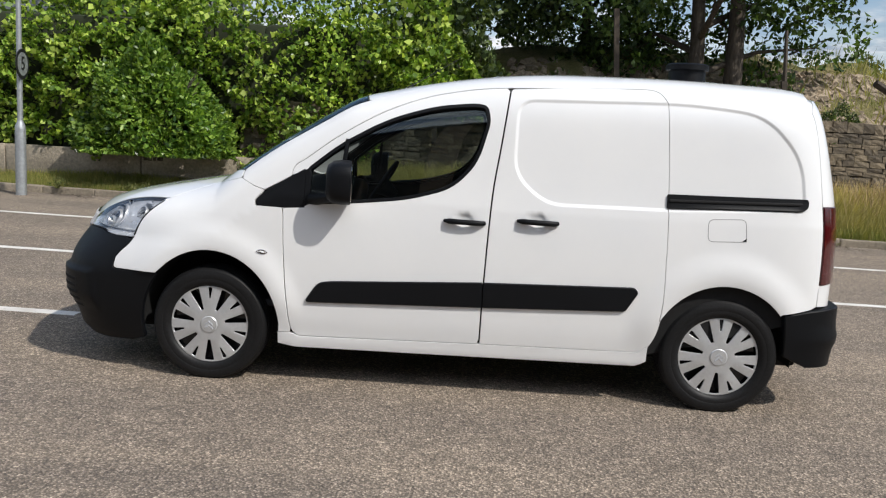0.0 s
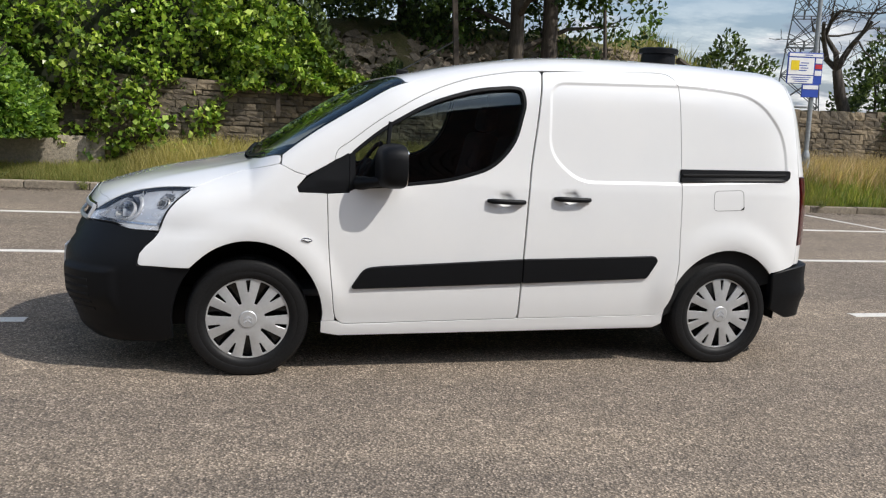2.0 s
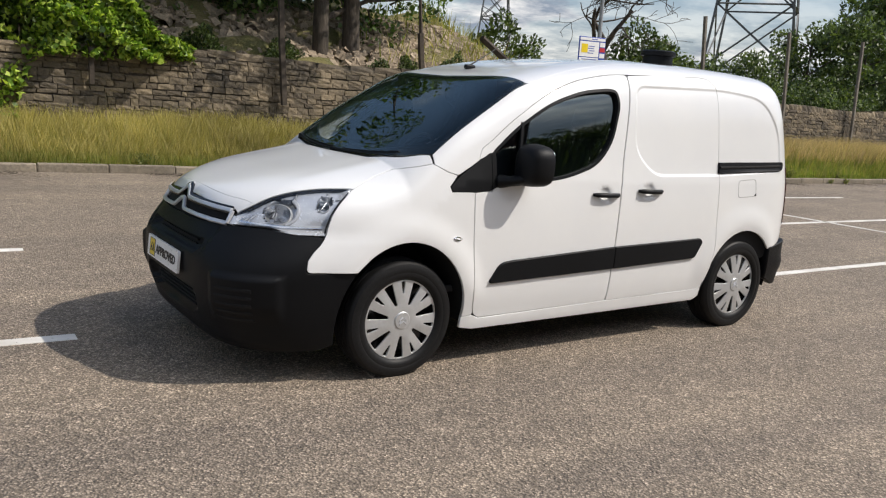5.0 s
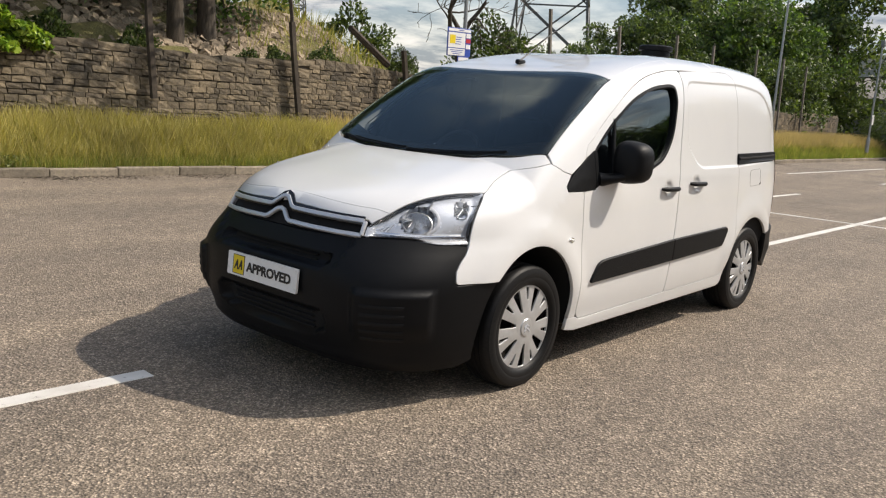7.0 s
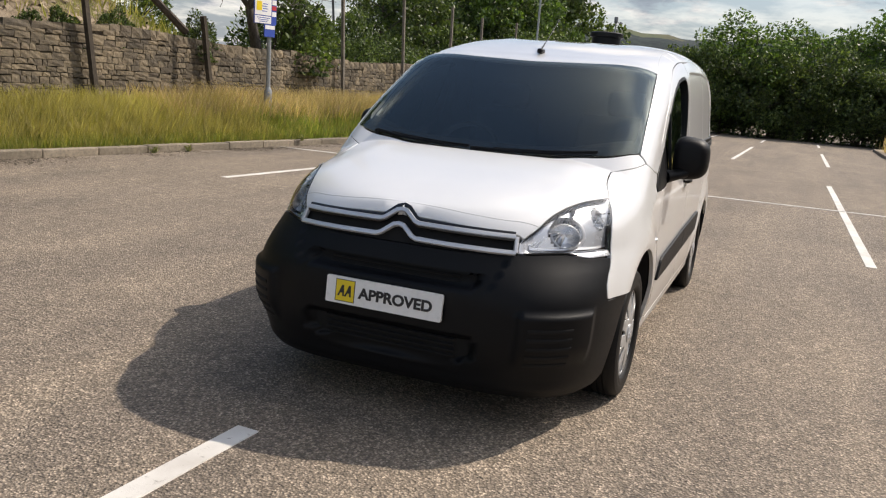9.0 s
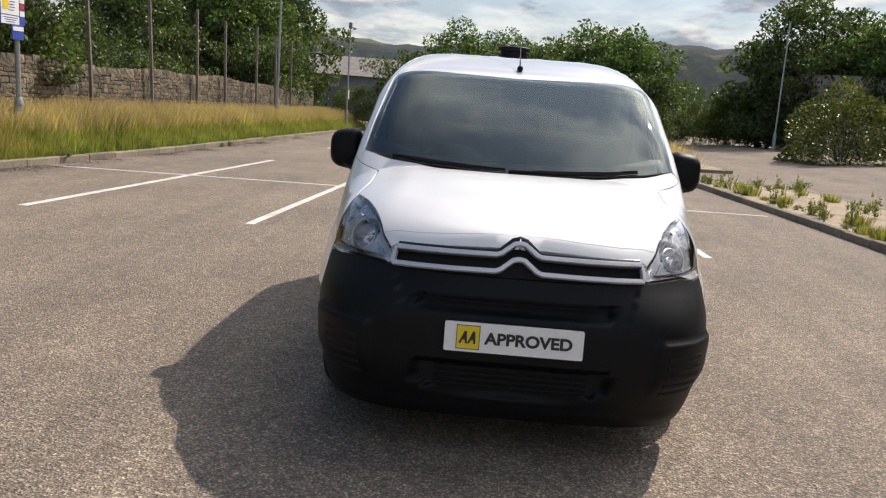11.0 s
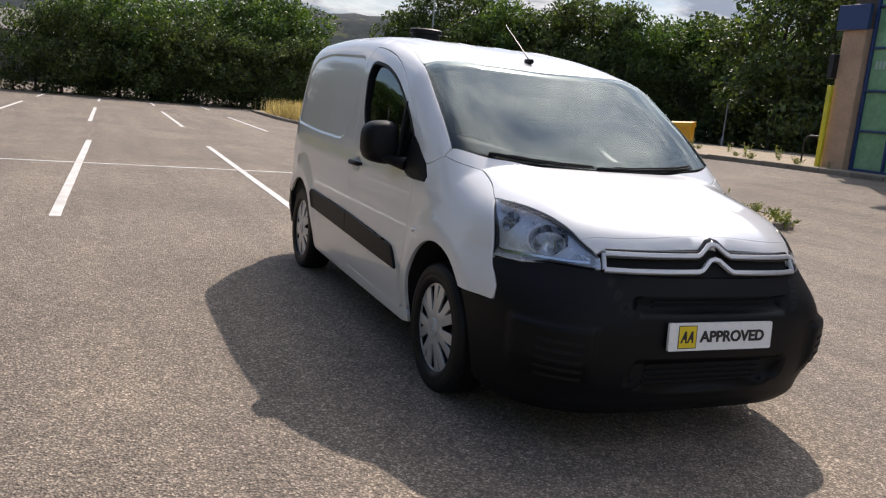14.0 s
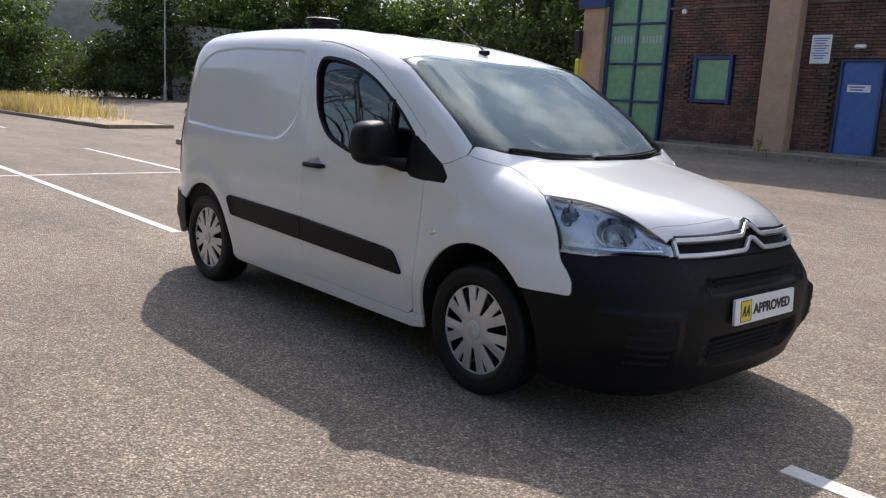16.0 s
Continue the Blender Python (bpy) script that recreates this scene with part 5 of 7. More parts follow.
def build_wheel(x, s):
    """Tyre, steel rim and seven-spoke silver trim with long and short slots."""
    c = s * 0.752
    w = tagged(new("wheel"), "silver slotted wheel trim on a black tyre")
    w.parent = van
    w.matrix_basis = pose(x, c, WHEEL_Z + 0.013, rx=0) @ Matrix.Diagonal((1.058, s, 1.058, 1))
    R = TYRE_R
    prof = [(0.196, -0.08), (0.202, -0.094), (0.225, -0.100), (0.262, -0.099), (0.280, -0.090), (0.2915, -0.072)]
    for k in range(5):
        y = -0.056 + 0.028 * k
        prof += [(R, y - 0.010), (R, y + 0.010), (R - 0.007, y + 0.0125), (R - 0.007, y + 0.0155)] if k < 4 else [(R, y - 0.010), (R - 0.002, y + 0.008)]
    prof += [(0.2915, 0.072), (0.284, 0.086), (0.279, 0.090), (0.277, 0.0935), (0.262, 0.099), (0.243, 0.1005), (0.238, 0.0985), (0.226, 0.100), (0.213, 0.096), (0.203, 0.088), (0.198, 0.080)]
    bm = lathe(prof, 64, "y")
    tyre = part("tyre", bm, RUBBER, w, "black rubber tyre", sharp=28)
    bm = lathe([(0.200, 0.082), (0.197, 0.060), (0.190, 0.035), (0.12, 0.02), (0.03, 0.025)], 40, "y")
    part("rim", bm, GLOSSBLACK, w, "dark steel rim")
    # trim: a dished disc with tapered slots cut through, long and short by turns
    hgt = curve((0.0, 0.088), (0.05, 0.092), (0.09, 0.0915), (0.14, 0.088), (0.18, 0.084), (0.198, 0.081), (0.209, 0.077))

    def dish(a, b):
        r = np.hypot(a, b)
        th = np.arctan2(a, b) * 7
        return np.stack([a, hgt(r) - 0.0025 * (1 - np.cos(th)) * ramp01(r, 0.06, 0.12) * (1 - ramp01(r, 0.18, 0.2)), b], -1)
    slots = []
    for k in range(14):
        r0, r1, w0, w1 = (0.080, 0.190, 0.0075, 0.0265) if k % 2 else (0.132, 0.191, 0.0045, 0.0130)
        t = 2 * math.pi * k / 14
        c, q = math.cos(t), math.sin(t)
        ring = rounded([(r0, -w0), (r1, -w1), (r1 + 0.002, 0.0), (r1, w1), (r0, w0)], [0.004, 0.008, 0.02, 0.008, 0.004], 3)
        slots.append([(a * q + b * c, a * c - b * q) for a, b in ring])
    circle = [(0.208 * math.sin(2 * math.pi * k / 72), 0.208 * math.cos(2 * math.pi * k / 72)) for k in range(72)]
    trim = panel("wheel_trim", dish, circle, SILVER, w, "silver plastic wheel trim", slots, 0.014, thick=0.009, lip=0.002, centre=(0, -2, 0))
    bm = lathe([(0.043, 0.088), (0.043, 0.0945), (0.040, 0.0975), (0.02, 0.099), (0.0005, 0.0992)], 28, "y")
    cap = part("centre_cap", bm, SILVER, trim)
    bm = bmesh.new()
    for dz in (-0.008, 0.010):
        add_prism(bm, [(-0.020, dz - 0.006), (0.0, dz + 0.010), (0.020, dz - 0.006), (0.020, dz - 0.014), (0.0, dz + 0.001), (-0.020, dz - 0.014)], 0.098, 0.1015, lambda a, b, d: (a, d, b))
    part("cap_emblem", bm, LAMPGREY, cap)


build_side(-1)
build_side(1)

# ---- the van: top, nose, tail, cabin ----
def mirrored(half):
    """A 2D outline symmetric in its second axis, from the half with positive values, ends on the axis."""
    return half + [(a, -b) for a, b in half[::-1] if abs(b) > 1e-6]


screen_half = [(-1.362, 0.0)] + spline([(-1.358, 0.2), (-1.335, 0.45), (-1.285, 0.64), (-1.215, 0.755)], 6) + spline([(-1.20, 0.765), (-0.90, 0.737), (-0.59, 0.700)], 5) + spline([(-0.575, 0.690), (-0.588, 0.60), (-0.628, 0.35), (-0.650, 0.0)], 5)
screen_out = mirrored(screen_half)
band = mirrored([(-1.30, 0.0)] + spline([(-1.295, 0.25), (-1.265, 0.5), (-1.20, 0.69), (-1.14, 0.735)], 5) + [(-0.9, 0.712), (-0.66, 0.682)] + spline([(-0.625, 0.655), (-0.64, 0.5), (-0.667, 0.3), (-0.685, 0.0)], 4))
windscreen = panel("windscreen", top_place, screen_out, WINDSHIELD, van, "large tinted windscreen", thick=0.005, step=0.045)
windscreen.visible_shadow = False
panel("screen_band", top_place, inset(screen_out, 0.002), GLOSSBLACK, windscreen, "black border printed round the glass", holes=[band], proud=-0.007, thick=0.003, step=0.04)
us = np.linspace(-0.55, float(rear_place(49.6, 1.62)[0]), 50)
roof_half = [(-0.644, 0.0)] + spline([(-0.622, 0.35), (-0.582, 0.60), (-0.565, 0.69)], 5) + [(float(u), float(EDGE_V(u)) - 0.003) for u in us] + spline([(1.77, 0.50), (1.80, 0.3), (1.81, 0.0)], 5)


def roof_place(u, v):
    rib = 0.0
    for c in (-0.42, -0.14, 0.14, 0.42):
        rib = rib + 0.003 * np.exp(-((v - c) / 0.035) ** 2) * ramp01(u, -0.1, 0.15) * (1 - ramp01(u, 1.5, 1.7))
    return np.stack([u, v, skin_top(u, v) + rib], -1)


roof = panel("roof", roof_place, mirrored(roof_half), WHITE, van, "white ribbed roof panel", step=0.025)
# bonnet, and the white lip above the grille
ha = np.linspace(31.0, 55.6, 14)
hl = skin_front(ha, LAMP_TOP(ha) + 0.004)
side_edge = list(zip(WING_U.tolist(), (flank(WING_U, WING_Z) - 0.001).tolist()))
front_b = [(-2.165, 0.0)] + spline([(-2.163, 0.12), (-2.151, 0.26), (-2.122, 0.39), (-2.08, 0.49), (float(hl[0][0]), float(hl[0][1]))], 5)
bonnet_half = front_b + [(float(q[0]), float(q[1])) for q in hl[1:]] + side_edge + spline([(-1.213, 0.763), (-1.30, 0.64), (-1.352, 0.45), (-1.376, 0.2), (-1.38, 0.0)], 5)


def bonnet_place(u, v):
    crease = 0.004 * np.exp(-((np.abs(v) - 0.50 + 0.10 * (u + 1.3)) / 0.07) ** 2) * ramp01(u, -2.1, -1.8)
    return np.stack([u, v, skin_top(u, v) + crease], -1)


bonnet = panel("bonnet", bonnet_place, inset(mirrored(bonnet_half), 0.0008), WHITE, van, "white bonnet", step=0.02)
lip_a = np.array([0, 4, 8, 12, 16, 20, 23, 26.4])
lip_lo = skin_front(lip_a, np.interp(lip_a, [0, 12, 26.4], [0.862, 0.852, 0.832]))
lip = [(float(p[0]), float(p[1])) for p in lip_lo] + [(float(q[0]), float(q[1])) for q in skin_front(np.array([27.4, 28.6, 29.8, 30.8]), LAMP_TOP(np.array([27.4, 28.6, 29.8, 30.8])) + 0.005)] + [(a - 0.0008, b) for a, b in front_b[::-1]]
panel("bonnet_lip", top_place, inset(mirrored(lip), 0.001), WHITE, van, "white lip over the grille", step=0.02)
# white strip added below the joint so that its gap shows paler
panel("lip_flange", top_place, mirrored([(a - 0.02, b) for a, b in front_b[:-2]] + [(a + 0.02, b) for a, b in front_b[-3::-1]]), WHITE, van, "white strip added under the bonnet's edge to lighten the gap", proud=-0.007, thick=0.002, step=0.02)
cowl = mirrored([(-1.385, 0.0), (-1.38, 0.2), (-1.355, 0.45), (-1.305, 0.635), (-1.222, 0.738), (-1.14, 0.72), (-1.20, 0.60), (-1.28, 0.4), (-1.31, 0.0)])
panel("cowl", top_place, cowl, PLASTIC, van, "black plastic scuttle under the windscreen", proud=-0.022, step=0.05)


# front bumper with its openings
def bumper_place(a, z):
    aa = np.abs(a)
    depth = 0.055 * ramp01(-away(aa * 0.0175, z, rounded([(-0.5, 0.604), (0.33, 0.612), (0.355, 0.668), (0.34, 0.676), (-0.5, 0.672)], 0.015)), 0.0, 0.016)
    depth = depth + 0.014 * ramp01(-away(aa * 0.0175, z, rounded([(-0.5, 0.60), (0.365, 0.60), (0.455, 0.80), (-0.5, 0.80)], [0, 0.03, 0, 0])), 0.0, 0.010)
    depth = depth + 0.055 * ramp01(-away(aa * 0.0175, z, rounded([(-0.5, 0.275), (0.27, 0.285), (0.345, 0.33), (0.33, 0.425), (-0.5, 0.425)], 0.025)), 0.0, 0.02)
    depth = depth - 0.026 * ramp01(aa, 25.5, 27) * (1 - ramp01(aa, 41.5, 43.5)) * (1 - ramp01(z, 0.545, 0.565)) * ramp01(z, 0.30, 0.42)
    depth = depth - 0.012 * np.exp(-((z - 0.21) / 0.03) ** 2) * (1 - ramp01(aa, 30, 45))
    return inner_nose(a, z, depth)


arch_a = []
for z in np.linspace(0.56, 0.20, 9):
    u = -AXLE - ARCH_R * math.sqrt(1 - ((z - WHEEL_Z) / ARCH_H) ** 2)
    arch_a.append((math.degrees(math.atan2(float(flank(np.array(u), np.array(z))), UC - u)), float(z)))
bump_half = [(0.0, 0.748), (15, 0.748), (26.2, 0.756), (32, 0.760), (37.0, 0.760), (39.8, 0.750), (43.0, 0.741), (47.5, 0.740)] + BUMPER_EDGE + arch_a + [(50, 0.175), (40, 0.165), (25, 0.17), (10, 0.172), (0.0, 0.172)]
bumper = panel("front_bumper", bumper_place, [(a, z) for a, z in bump_half] + [(-a, z) for a, z in bump_half[::-1] if a > 0], PLASTIC, van, "black textured plastic front bumper", aspect=0.0175, step=0.022, thick=0.03, lip=0.006)
# near-black sheets stand for the shade deep in the two openings, behind slats
upper_gap = rounded([(-17.8, 0.614), (17.8, 0.614), (18.6, 0.664), (-18.6, 0.664)], 0.004)
lower_gap = rounded([(-15.2, 0.296), (15.2, 0.296), (18.0, 0.335), (17.6, 0.414), (-17.6, 0.414), (-18.0, 0.335)], 0.004)
for nm, gap, depth, slats in (("upper_grille", upper_gap, 0.062, (0.630, 0.650)), ("lower_grille", lower_gap, 0.049, (0.32, 0.345, 0.37, 0.395))):
    mesh_ob = panel(nm, lambda a, z: inner_nose(a, z, depth), gap, DARK, bumper, "near-black sheet as the shaded depth of a bumper opening", aspect=0.0175, step=0.03, thick=0.004)
    for z in slats:
        part("grille_slat", bar_on(lambda a, zz: inner_nose(a / 0.0175, zz, depth - 0.004), [(-15.0 * 0.0175 + 30.0 * 0.0175 * i / 20, z) for i in range(21)], 0.007, 0.010), DARK, mesh_ob)
for s in (-1, 1):
    for k in range(5):
        z = 0.335 + 0.038 * k
        part("louvre", bar_on(lambda a, zz: bumper_place(a / 0.0175, zz), [(s * (28.2 + 1.1 * i) * 0.0175, z) for i in range(9)], 0.016, 0.003), DARK, bumper, "dark louvre")
# grille: dark slot, two bright bars that rise to a double chevron
gr = [(-26.0, 0.752), (26.0, 0.752), (27.2, 0.835), (12, 0.855), (0, 0.862), (-12, 0.855), (-27.2, 0.835)]
grille = panel("grille", lambda a, z: inner_nose(a, z, 0.022), gr, DARK, van, "black grille between two bright bars", aspect=0.0175, step=0.03)


def bar_line(zc, ze, peak):
    """A bar from one lamp to the other that climbs over the middle."""
    A, out = 25.6, []
    for a in (-A, -20, -13, -7.5, -4.6, -3.6, -1.2, 0.0, 1.2, 3.6, 4.6, 7.5, 13, 20, A):
        z = zc + (ze - zc) * (abs(a) / A) ** 1.3
        z += peak * max(0.0, 1 - max(0.0, abs(a) - 0.9) / 3.2)
        out.append((a * 0.0175, z))
    return out


on_nose = lambda a, z: skin_front(a / 0.0175, z)
part("bar_surround", bar_on(on_nose, bar_line(0.8370, 0.8240, 0.048), 0.034, 0.0095), GLOSSBLACK, grille, "black edge round the bright bar")
part("upper_bar", bar_on(on_nose, bar_line(0.834, 0.822, 0.043), 0.0185, 0.0145), SATIN, grille, "bright satin metal bar")
part("lower_bar", bar_on(on_nose, bar_line(0.776, 0.764, 0.046), 0.0185, 0.011), SATIN, grille, "bright satin metal bar")
for s in (-1, 1):
    part("end_bar", bar_on(on_nose, [(s * (25.6 + 0.3 * k / 3) * 0.0175, 0.764 + 0.058 * k / 3) for k in range(4)], 0.016, 0.012), SATIN, grille)
# show plate
plate = tagged(new("show_plate"), "white rectangular plate reading APPROVED with a yellow square")
plate.parent = bumper
plate.matrix_basis = pose(-2.330, 0.0, 0.531, 90, 0, -90) @ pose(0, 0, 0, -4, 0, 0)
bm = bmesh.new()
add_prism(bm, rounded([(-0.262, -0.056), (0.262, -0.056), (0.262, 0.056), (-0.262, 0.056)], 0.008, 3), -0.008, 0.004, lambda a, b, d: (a, b, d))
part("plate_board", bm, PLATE, plate)
bm = bmesh.new()
add_prism(bm, [(-0.215, -0.044), (-0.130, -0.044), (-0.130, 0.044), (-0.215, 0.044)], 0.003, 0.0055, lambda a, b, d: (a, b, d))
part("yellow_square", bm, YELLOW, plate, "yellow square with dark edge")
bm = bmesh.new()
for x0, x1, y0, y1 in ((-0.217, -0.128, -0.046, -0.0435), (-0.217, -0.128, 0.0435, 0.046), (-0.217, -0.2145, -0.046, 0.046), (-0.1305, -0.128, -0.046, 0.046)):
    add_prism(bm, [(x0, y0), (x1, y0), (x1, y1), (x0, y1)], 0.004, 0.0062, lambda a, b, d: (a, b, d))
for c in (-0.189, -0.157):
    add_prism(bm, [(c - 0.018, -0.024), (c - 0.010, -0.024), (c - 0.004, -0.010), (c + 0.005, -0.010), (c + 0.006, -0.024), (c + 0.014, -0.024), (c + 0.011, 0.023), (c + 0.002, 0.023)], 0.004, 0.0064, lambda a, b, d: (a, b, d))
part("emblem_bars", bm, INK, plate)
txt = bpy.data.curves.new("lettering", "FONT")
txt.body, txt.size, txt.align_x, txt.align_y, txt.extrude, txt.offset = "APPROVED", 0.061, "LEFT", "CENTER", 0.001, 0.0022
txt.materials.append(INK)
t_ob = new("lettering", txt)
me = bpy.data.meshes.new_from_object(t_ob.evaluated_get(bpy.context.evaluated_depsgraph_get()))
bpy.data.objects.remove(t_ob)
w_txt = max(v.co.x for v in me.vertices)
put("lettering", me, plate, "black capital letters", pose(-0.108, -0.002, 0.0055) @ Matrix.Diagonal((0.328 / w_txt, 1.0, 1, 1)))
# wipers, parked along the foot of the glass
for y0, y1 in ((0.60, 0.06), (0.03, -0.58)):
    ys = np.linspace(y0, y1, 7)
    edge = np.interp(np.abs(ys), [0, 0.2, 0.45, 0.64, 0.755], [-1.362, -1.358, -1.335, -1.285, -1.215])
    arm = [(x - 0.002, y, float(skin_top(x, y)) + 0.008) for x, y in zip(edge, ys)]
    bm = bmesh.new()
    add_tube(bm, arm, [0.010, 0.008, 0.007, 0.006, 0.006, 0.005, 0.004], 6)
    add_tube(bm, [(arm[0][0], y0, arm[0][2] - 0.03), (arm[0][0], y0, arm[0][2] + 0.006)], [0.018, 0.014], 10)
    wp = part("wiper", bm, PLASTIC, van, "black windscreen wiper")
    part("wiper_blade", tube([(x + 0.016, y, float(skin_top(x + 0.016, y)) + 0.004) for x, y in list(zip(edge, ys))[1:]], 0.0045, 6), RUBBER, wp)
# roof aerial and vent
za = float(skin_top(-0.45, 0.0))
bm = bmesh.new()
add_box(bm, (-0.45, 0, za + 0.012), (0.075, 0.032, 0.03), 0.011, 3)
aer = part("aerial", bm, PLASTIC, van, "short black roof aerial")
part("aerial_rod", tube([(-0.455, 0, za + 0.02), (-0.36, 0, za + 0.075), (-0.10, 0, za + 0.235)], [0.006, 0.003, 0.0018], 6), INK, aer)
zv = float(skin_top(1.26, 0.0))
bm = lathe([(0.15, zv - 0.012), (0.15, zv + 0.008), (0.112, zv + 0.014), (0.108, zv + 0.088), (0.126, zv + 0.093), (0.126, zv + 0.122), (0.114, zv + 0.130), (0.001, zv + 0.134)], 36)
bmesh.ops.translate(bm, vec=(1.26, 0, 0), verts=bm.verts[:])
part("roof_vent", bm, PLASTIC, van, "round black roof ventilator")
# tail: doors, lamps, bumper
for s in (-1, 1):
    panel("tail_pillar", rear_place, [(a * s, z) for a, z in ((44.5, 1.36), (50.6, 1.36), (50.8, 1.62), (49.5, 1.672), (44.5, 1.672))], WHITE, van, "white inner flange of the tail pillar", aspect=0.0156, proud=-0.007, step=0.03, thick=0.004)
    lamp = [(a * s, z) for a, z in rounded([(37, 0.725), (49.0, 0.715), (48.9, 1.118), (38.5, 1.118)], [1.0, 0.5, 0.5, 1.5][0] * 0.02, 3)]
    panel("tail_lamp", rear_place, lamp, RED, van, "dark red tail lamp", aspect=0.0156, proud=0.006, lip=0.008, step=0.03)
    dr = [(0.4, 0.57), (49.3, 0.60), (49.3, 0.712), (36.6, 0.718), (38.2, 1.124), (49.3, 1.124), (49.3, 1.50), (48.9, 1.61), (44, 1.665), (30, 1.69), (0.4, 1.695)]
    panel("rear_door", rear_place, [(a * s, z) for a, z in dr], WHITE, van, aspect=0.0156, step=0.04)
rb = [(-57, 0.33), (-58.5, 0.545), (-52, 0.572), (-45, 0.588), (0, 0.575), (45, 0.588), (52, 0.572), (58.5, 0.545), (57, 0.33), (50, 0.27), (0, 0.26), (-50, 0.27)]


def inner_nose_rear(a, z):
    p = rear_place(a, z)
    q = p - np.array([UR, 0, 0])
    q[..., 2] = 0
    r = np.linalg.norm(q, axis=-1, keepdims=True)
    return p + q / r * (0.012 + 0.042 * ramp01(62 - np.abs(a), 6, 24) + 0.02 * np.exp(-((z - 0.42) / 0.05) ** 2) * ramp01(90 - np.abs(a), 30, 50))[..., None]


panel("rear_bumper", lambda a, z: inner_nose_rear(a, z), rb, PLASTIC, van, "black plastic rear bumper", aspect=0.0156, step=0.04, thick=0.05, lip=0.01)


def floor_pan():
    """Underbody, axle beams and the dark inside of the load space."""
    bm = bmesh.new()
    add_box(bm, (-0.05, 0, 0.30), (3.9, 1.06, 0.22), 0.03)
    add_box(bm, (0.0, 0, 0.29), (1.9, 1.56, 0.12), 0.02)
    part("underbody", bm, DARK, van, "dark underbody")
    part("bulkhead", box((0.34, 0, 0.98), (0.03, 1.42, 1.30), 0.01), CABIN, van, "dark steel bulkhead behind the seats")
    part("cab_floor", box((-0.45, 0, 0.42), (1.5, 1.5, 0.04), 0.01), CABIN, van)
    part("engine_cover", box((-1.62, 0, 0.68), (0.9, 1.05, 0.42), 0.08, 3), DARK, van)


floor_pan()
# cabin
bm = bmesh.new()
rows = []
for y in np.linspace(-0.74, 0.74, 13):
    ring = []
    hood = 0.045 * math.exp(-((y - 0.36) / 0.16) ** 2)
    for x, z in ((-1.24, 0.93), (-1.20, 1.035), (-1.08, 1.055), (-0.90, 1.05 + hood), (-0.80, 1.03 + hood), (-0.765, 0.985), (-0.78, 0.80), (-0.84, 0.62), (-1.1, 0.6)):
        ring.append(bm.verts.new((x - 0.03 * (y / 0.74) ** 2 * -1, y, z)))
    rows.append(ring)
for a, b in zip(rows, rows[1:]):
    for k in range(9):
        bm.faces.new((a[k], a[(k + 1) % 9], b[(k + 1) % 9], b[k]))
bm.faces.new(rows[0]); bm.faces.new(rows[-1])
part("dashboard", bm, CABIN, van, "dark grey dashboard", sharp=60)
bm = bmesh.new()
C = Vector((-0.60, 0.36, 1.02))
tilt = pose(0, 0, 0, 0, -58, 0)
ring = [C + tilt @ Vector((0.185 * math.cos(a), 0.185 * math.sin(a), 0)) for a in np.linspace(0, 2 * math.pi, 33)]
add_tube(bm, ring, 0.014, 8, False)
steer = part("steering_wheel", bm, CABIN, van, "dark steering wheel on the right")
bm = bmesh.new()
add_lathe(bm, [(0.001, 0.02), (0.05, 0.018), (0.065, 0.0), (0.055, -0.03), (0.03, -0.12)], 16, "z", Matrix.Translation(C) @ tilt)
for a in (0.3, math.pi - 0.3, -math.pi / 2):
    add_tube(bm, [C, C + tilt @ Vector((0.18 * math.sin(a), 0.18 * math.cos(a), 0))], 0.013, 6)
part("wheel_boss", bm, CABIN, steer)
for y in (-0.42, 0.38):
    st = tagged(new("seat"), "dark grey cloth cab seat")
    st.parent = van
    st.matrix_basis = pose(0, y, 0)
    part("seat_base", box((-0.16, 0, 0.63), (0.50, 0.46 if y > 0 else 0.62, 0.16), 0.05, 4), SEAT, st)
    part("backrest", box((0.14, 0, 0.98), (0.14, 0.44 if y > 0 else 0.60, 0.60), 0.055, 4, pose(0, 0, 0, 0, 14, 0)), SEAT, st)
    part("headrest", box((0.22, 0, 1.36), (0.09, 0.26, 0.16), 0.04, 4, pose(0, 0, 0, 0, 10, 0)), SEAT, st)
    part("seat_frame", box((-0.12, 0, 0.49), (0.40, 0.38, 0.12), 0.02), CABIN, st)

# ---- plants ----
def leaf_cloud(name, P, size, mat, rs, droop=0.3, out=None, width=0.55, parent=None, label="", curl=0.25, **tags):
    """Many small folded leaves with centres P; out: the way each tends to face."""
    n = len(P)
    d = rs.normal(0, 1, (n, 3))
    if out is not None:
        d += out * 1.6
    d[:, 2] -= droop
    d /= np.linalg.norm(d, axis=1)[:, None]
    a = np.cross(d, rs.normal(0, 1, (n, 3)))
    a /= np.maximum(np.linalg.norm(a, axis=1), 1e-6)[:, None]
    nrm = np.cross(d, a)
    s = (size * rs.uniform(0.6, 1.35, n))[:, None]
    base, tip = P - d * s * 0.5, P + d * s * 0.5
    mid = P + nrm * s * curl * 0.5
    V = np.stack([base, mid + a * s * width * 0.5, tip - nrm * s * curl * 0.3, mid - a * s * width * 0.5], 1).reshape(-1, 3)
    return quads(name, V, mat, parent, label, **tags)


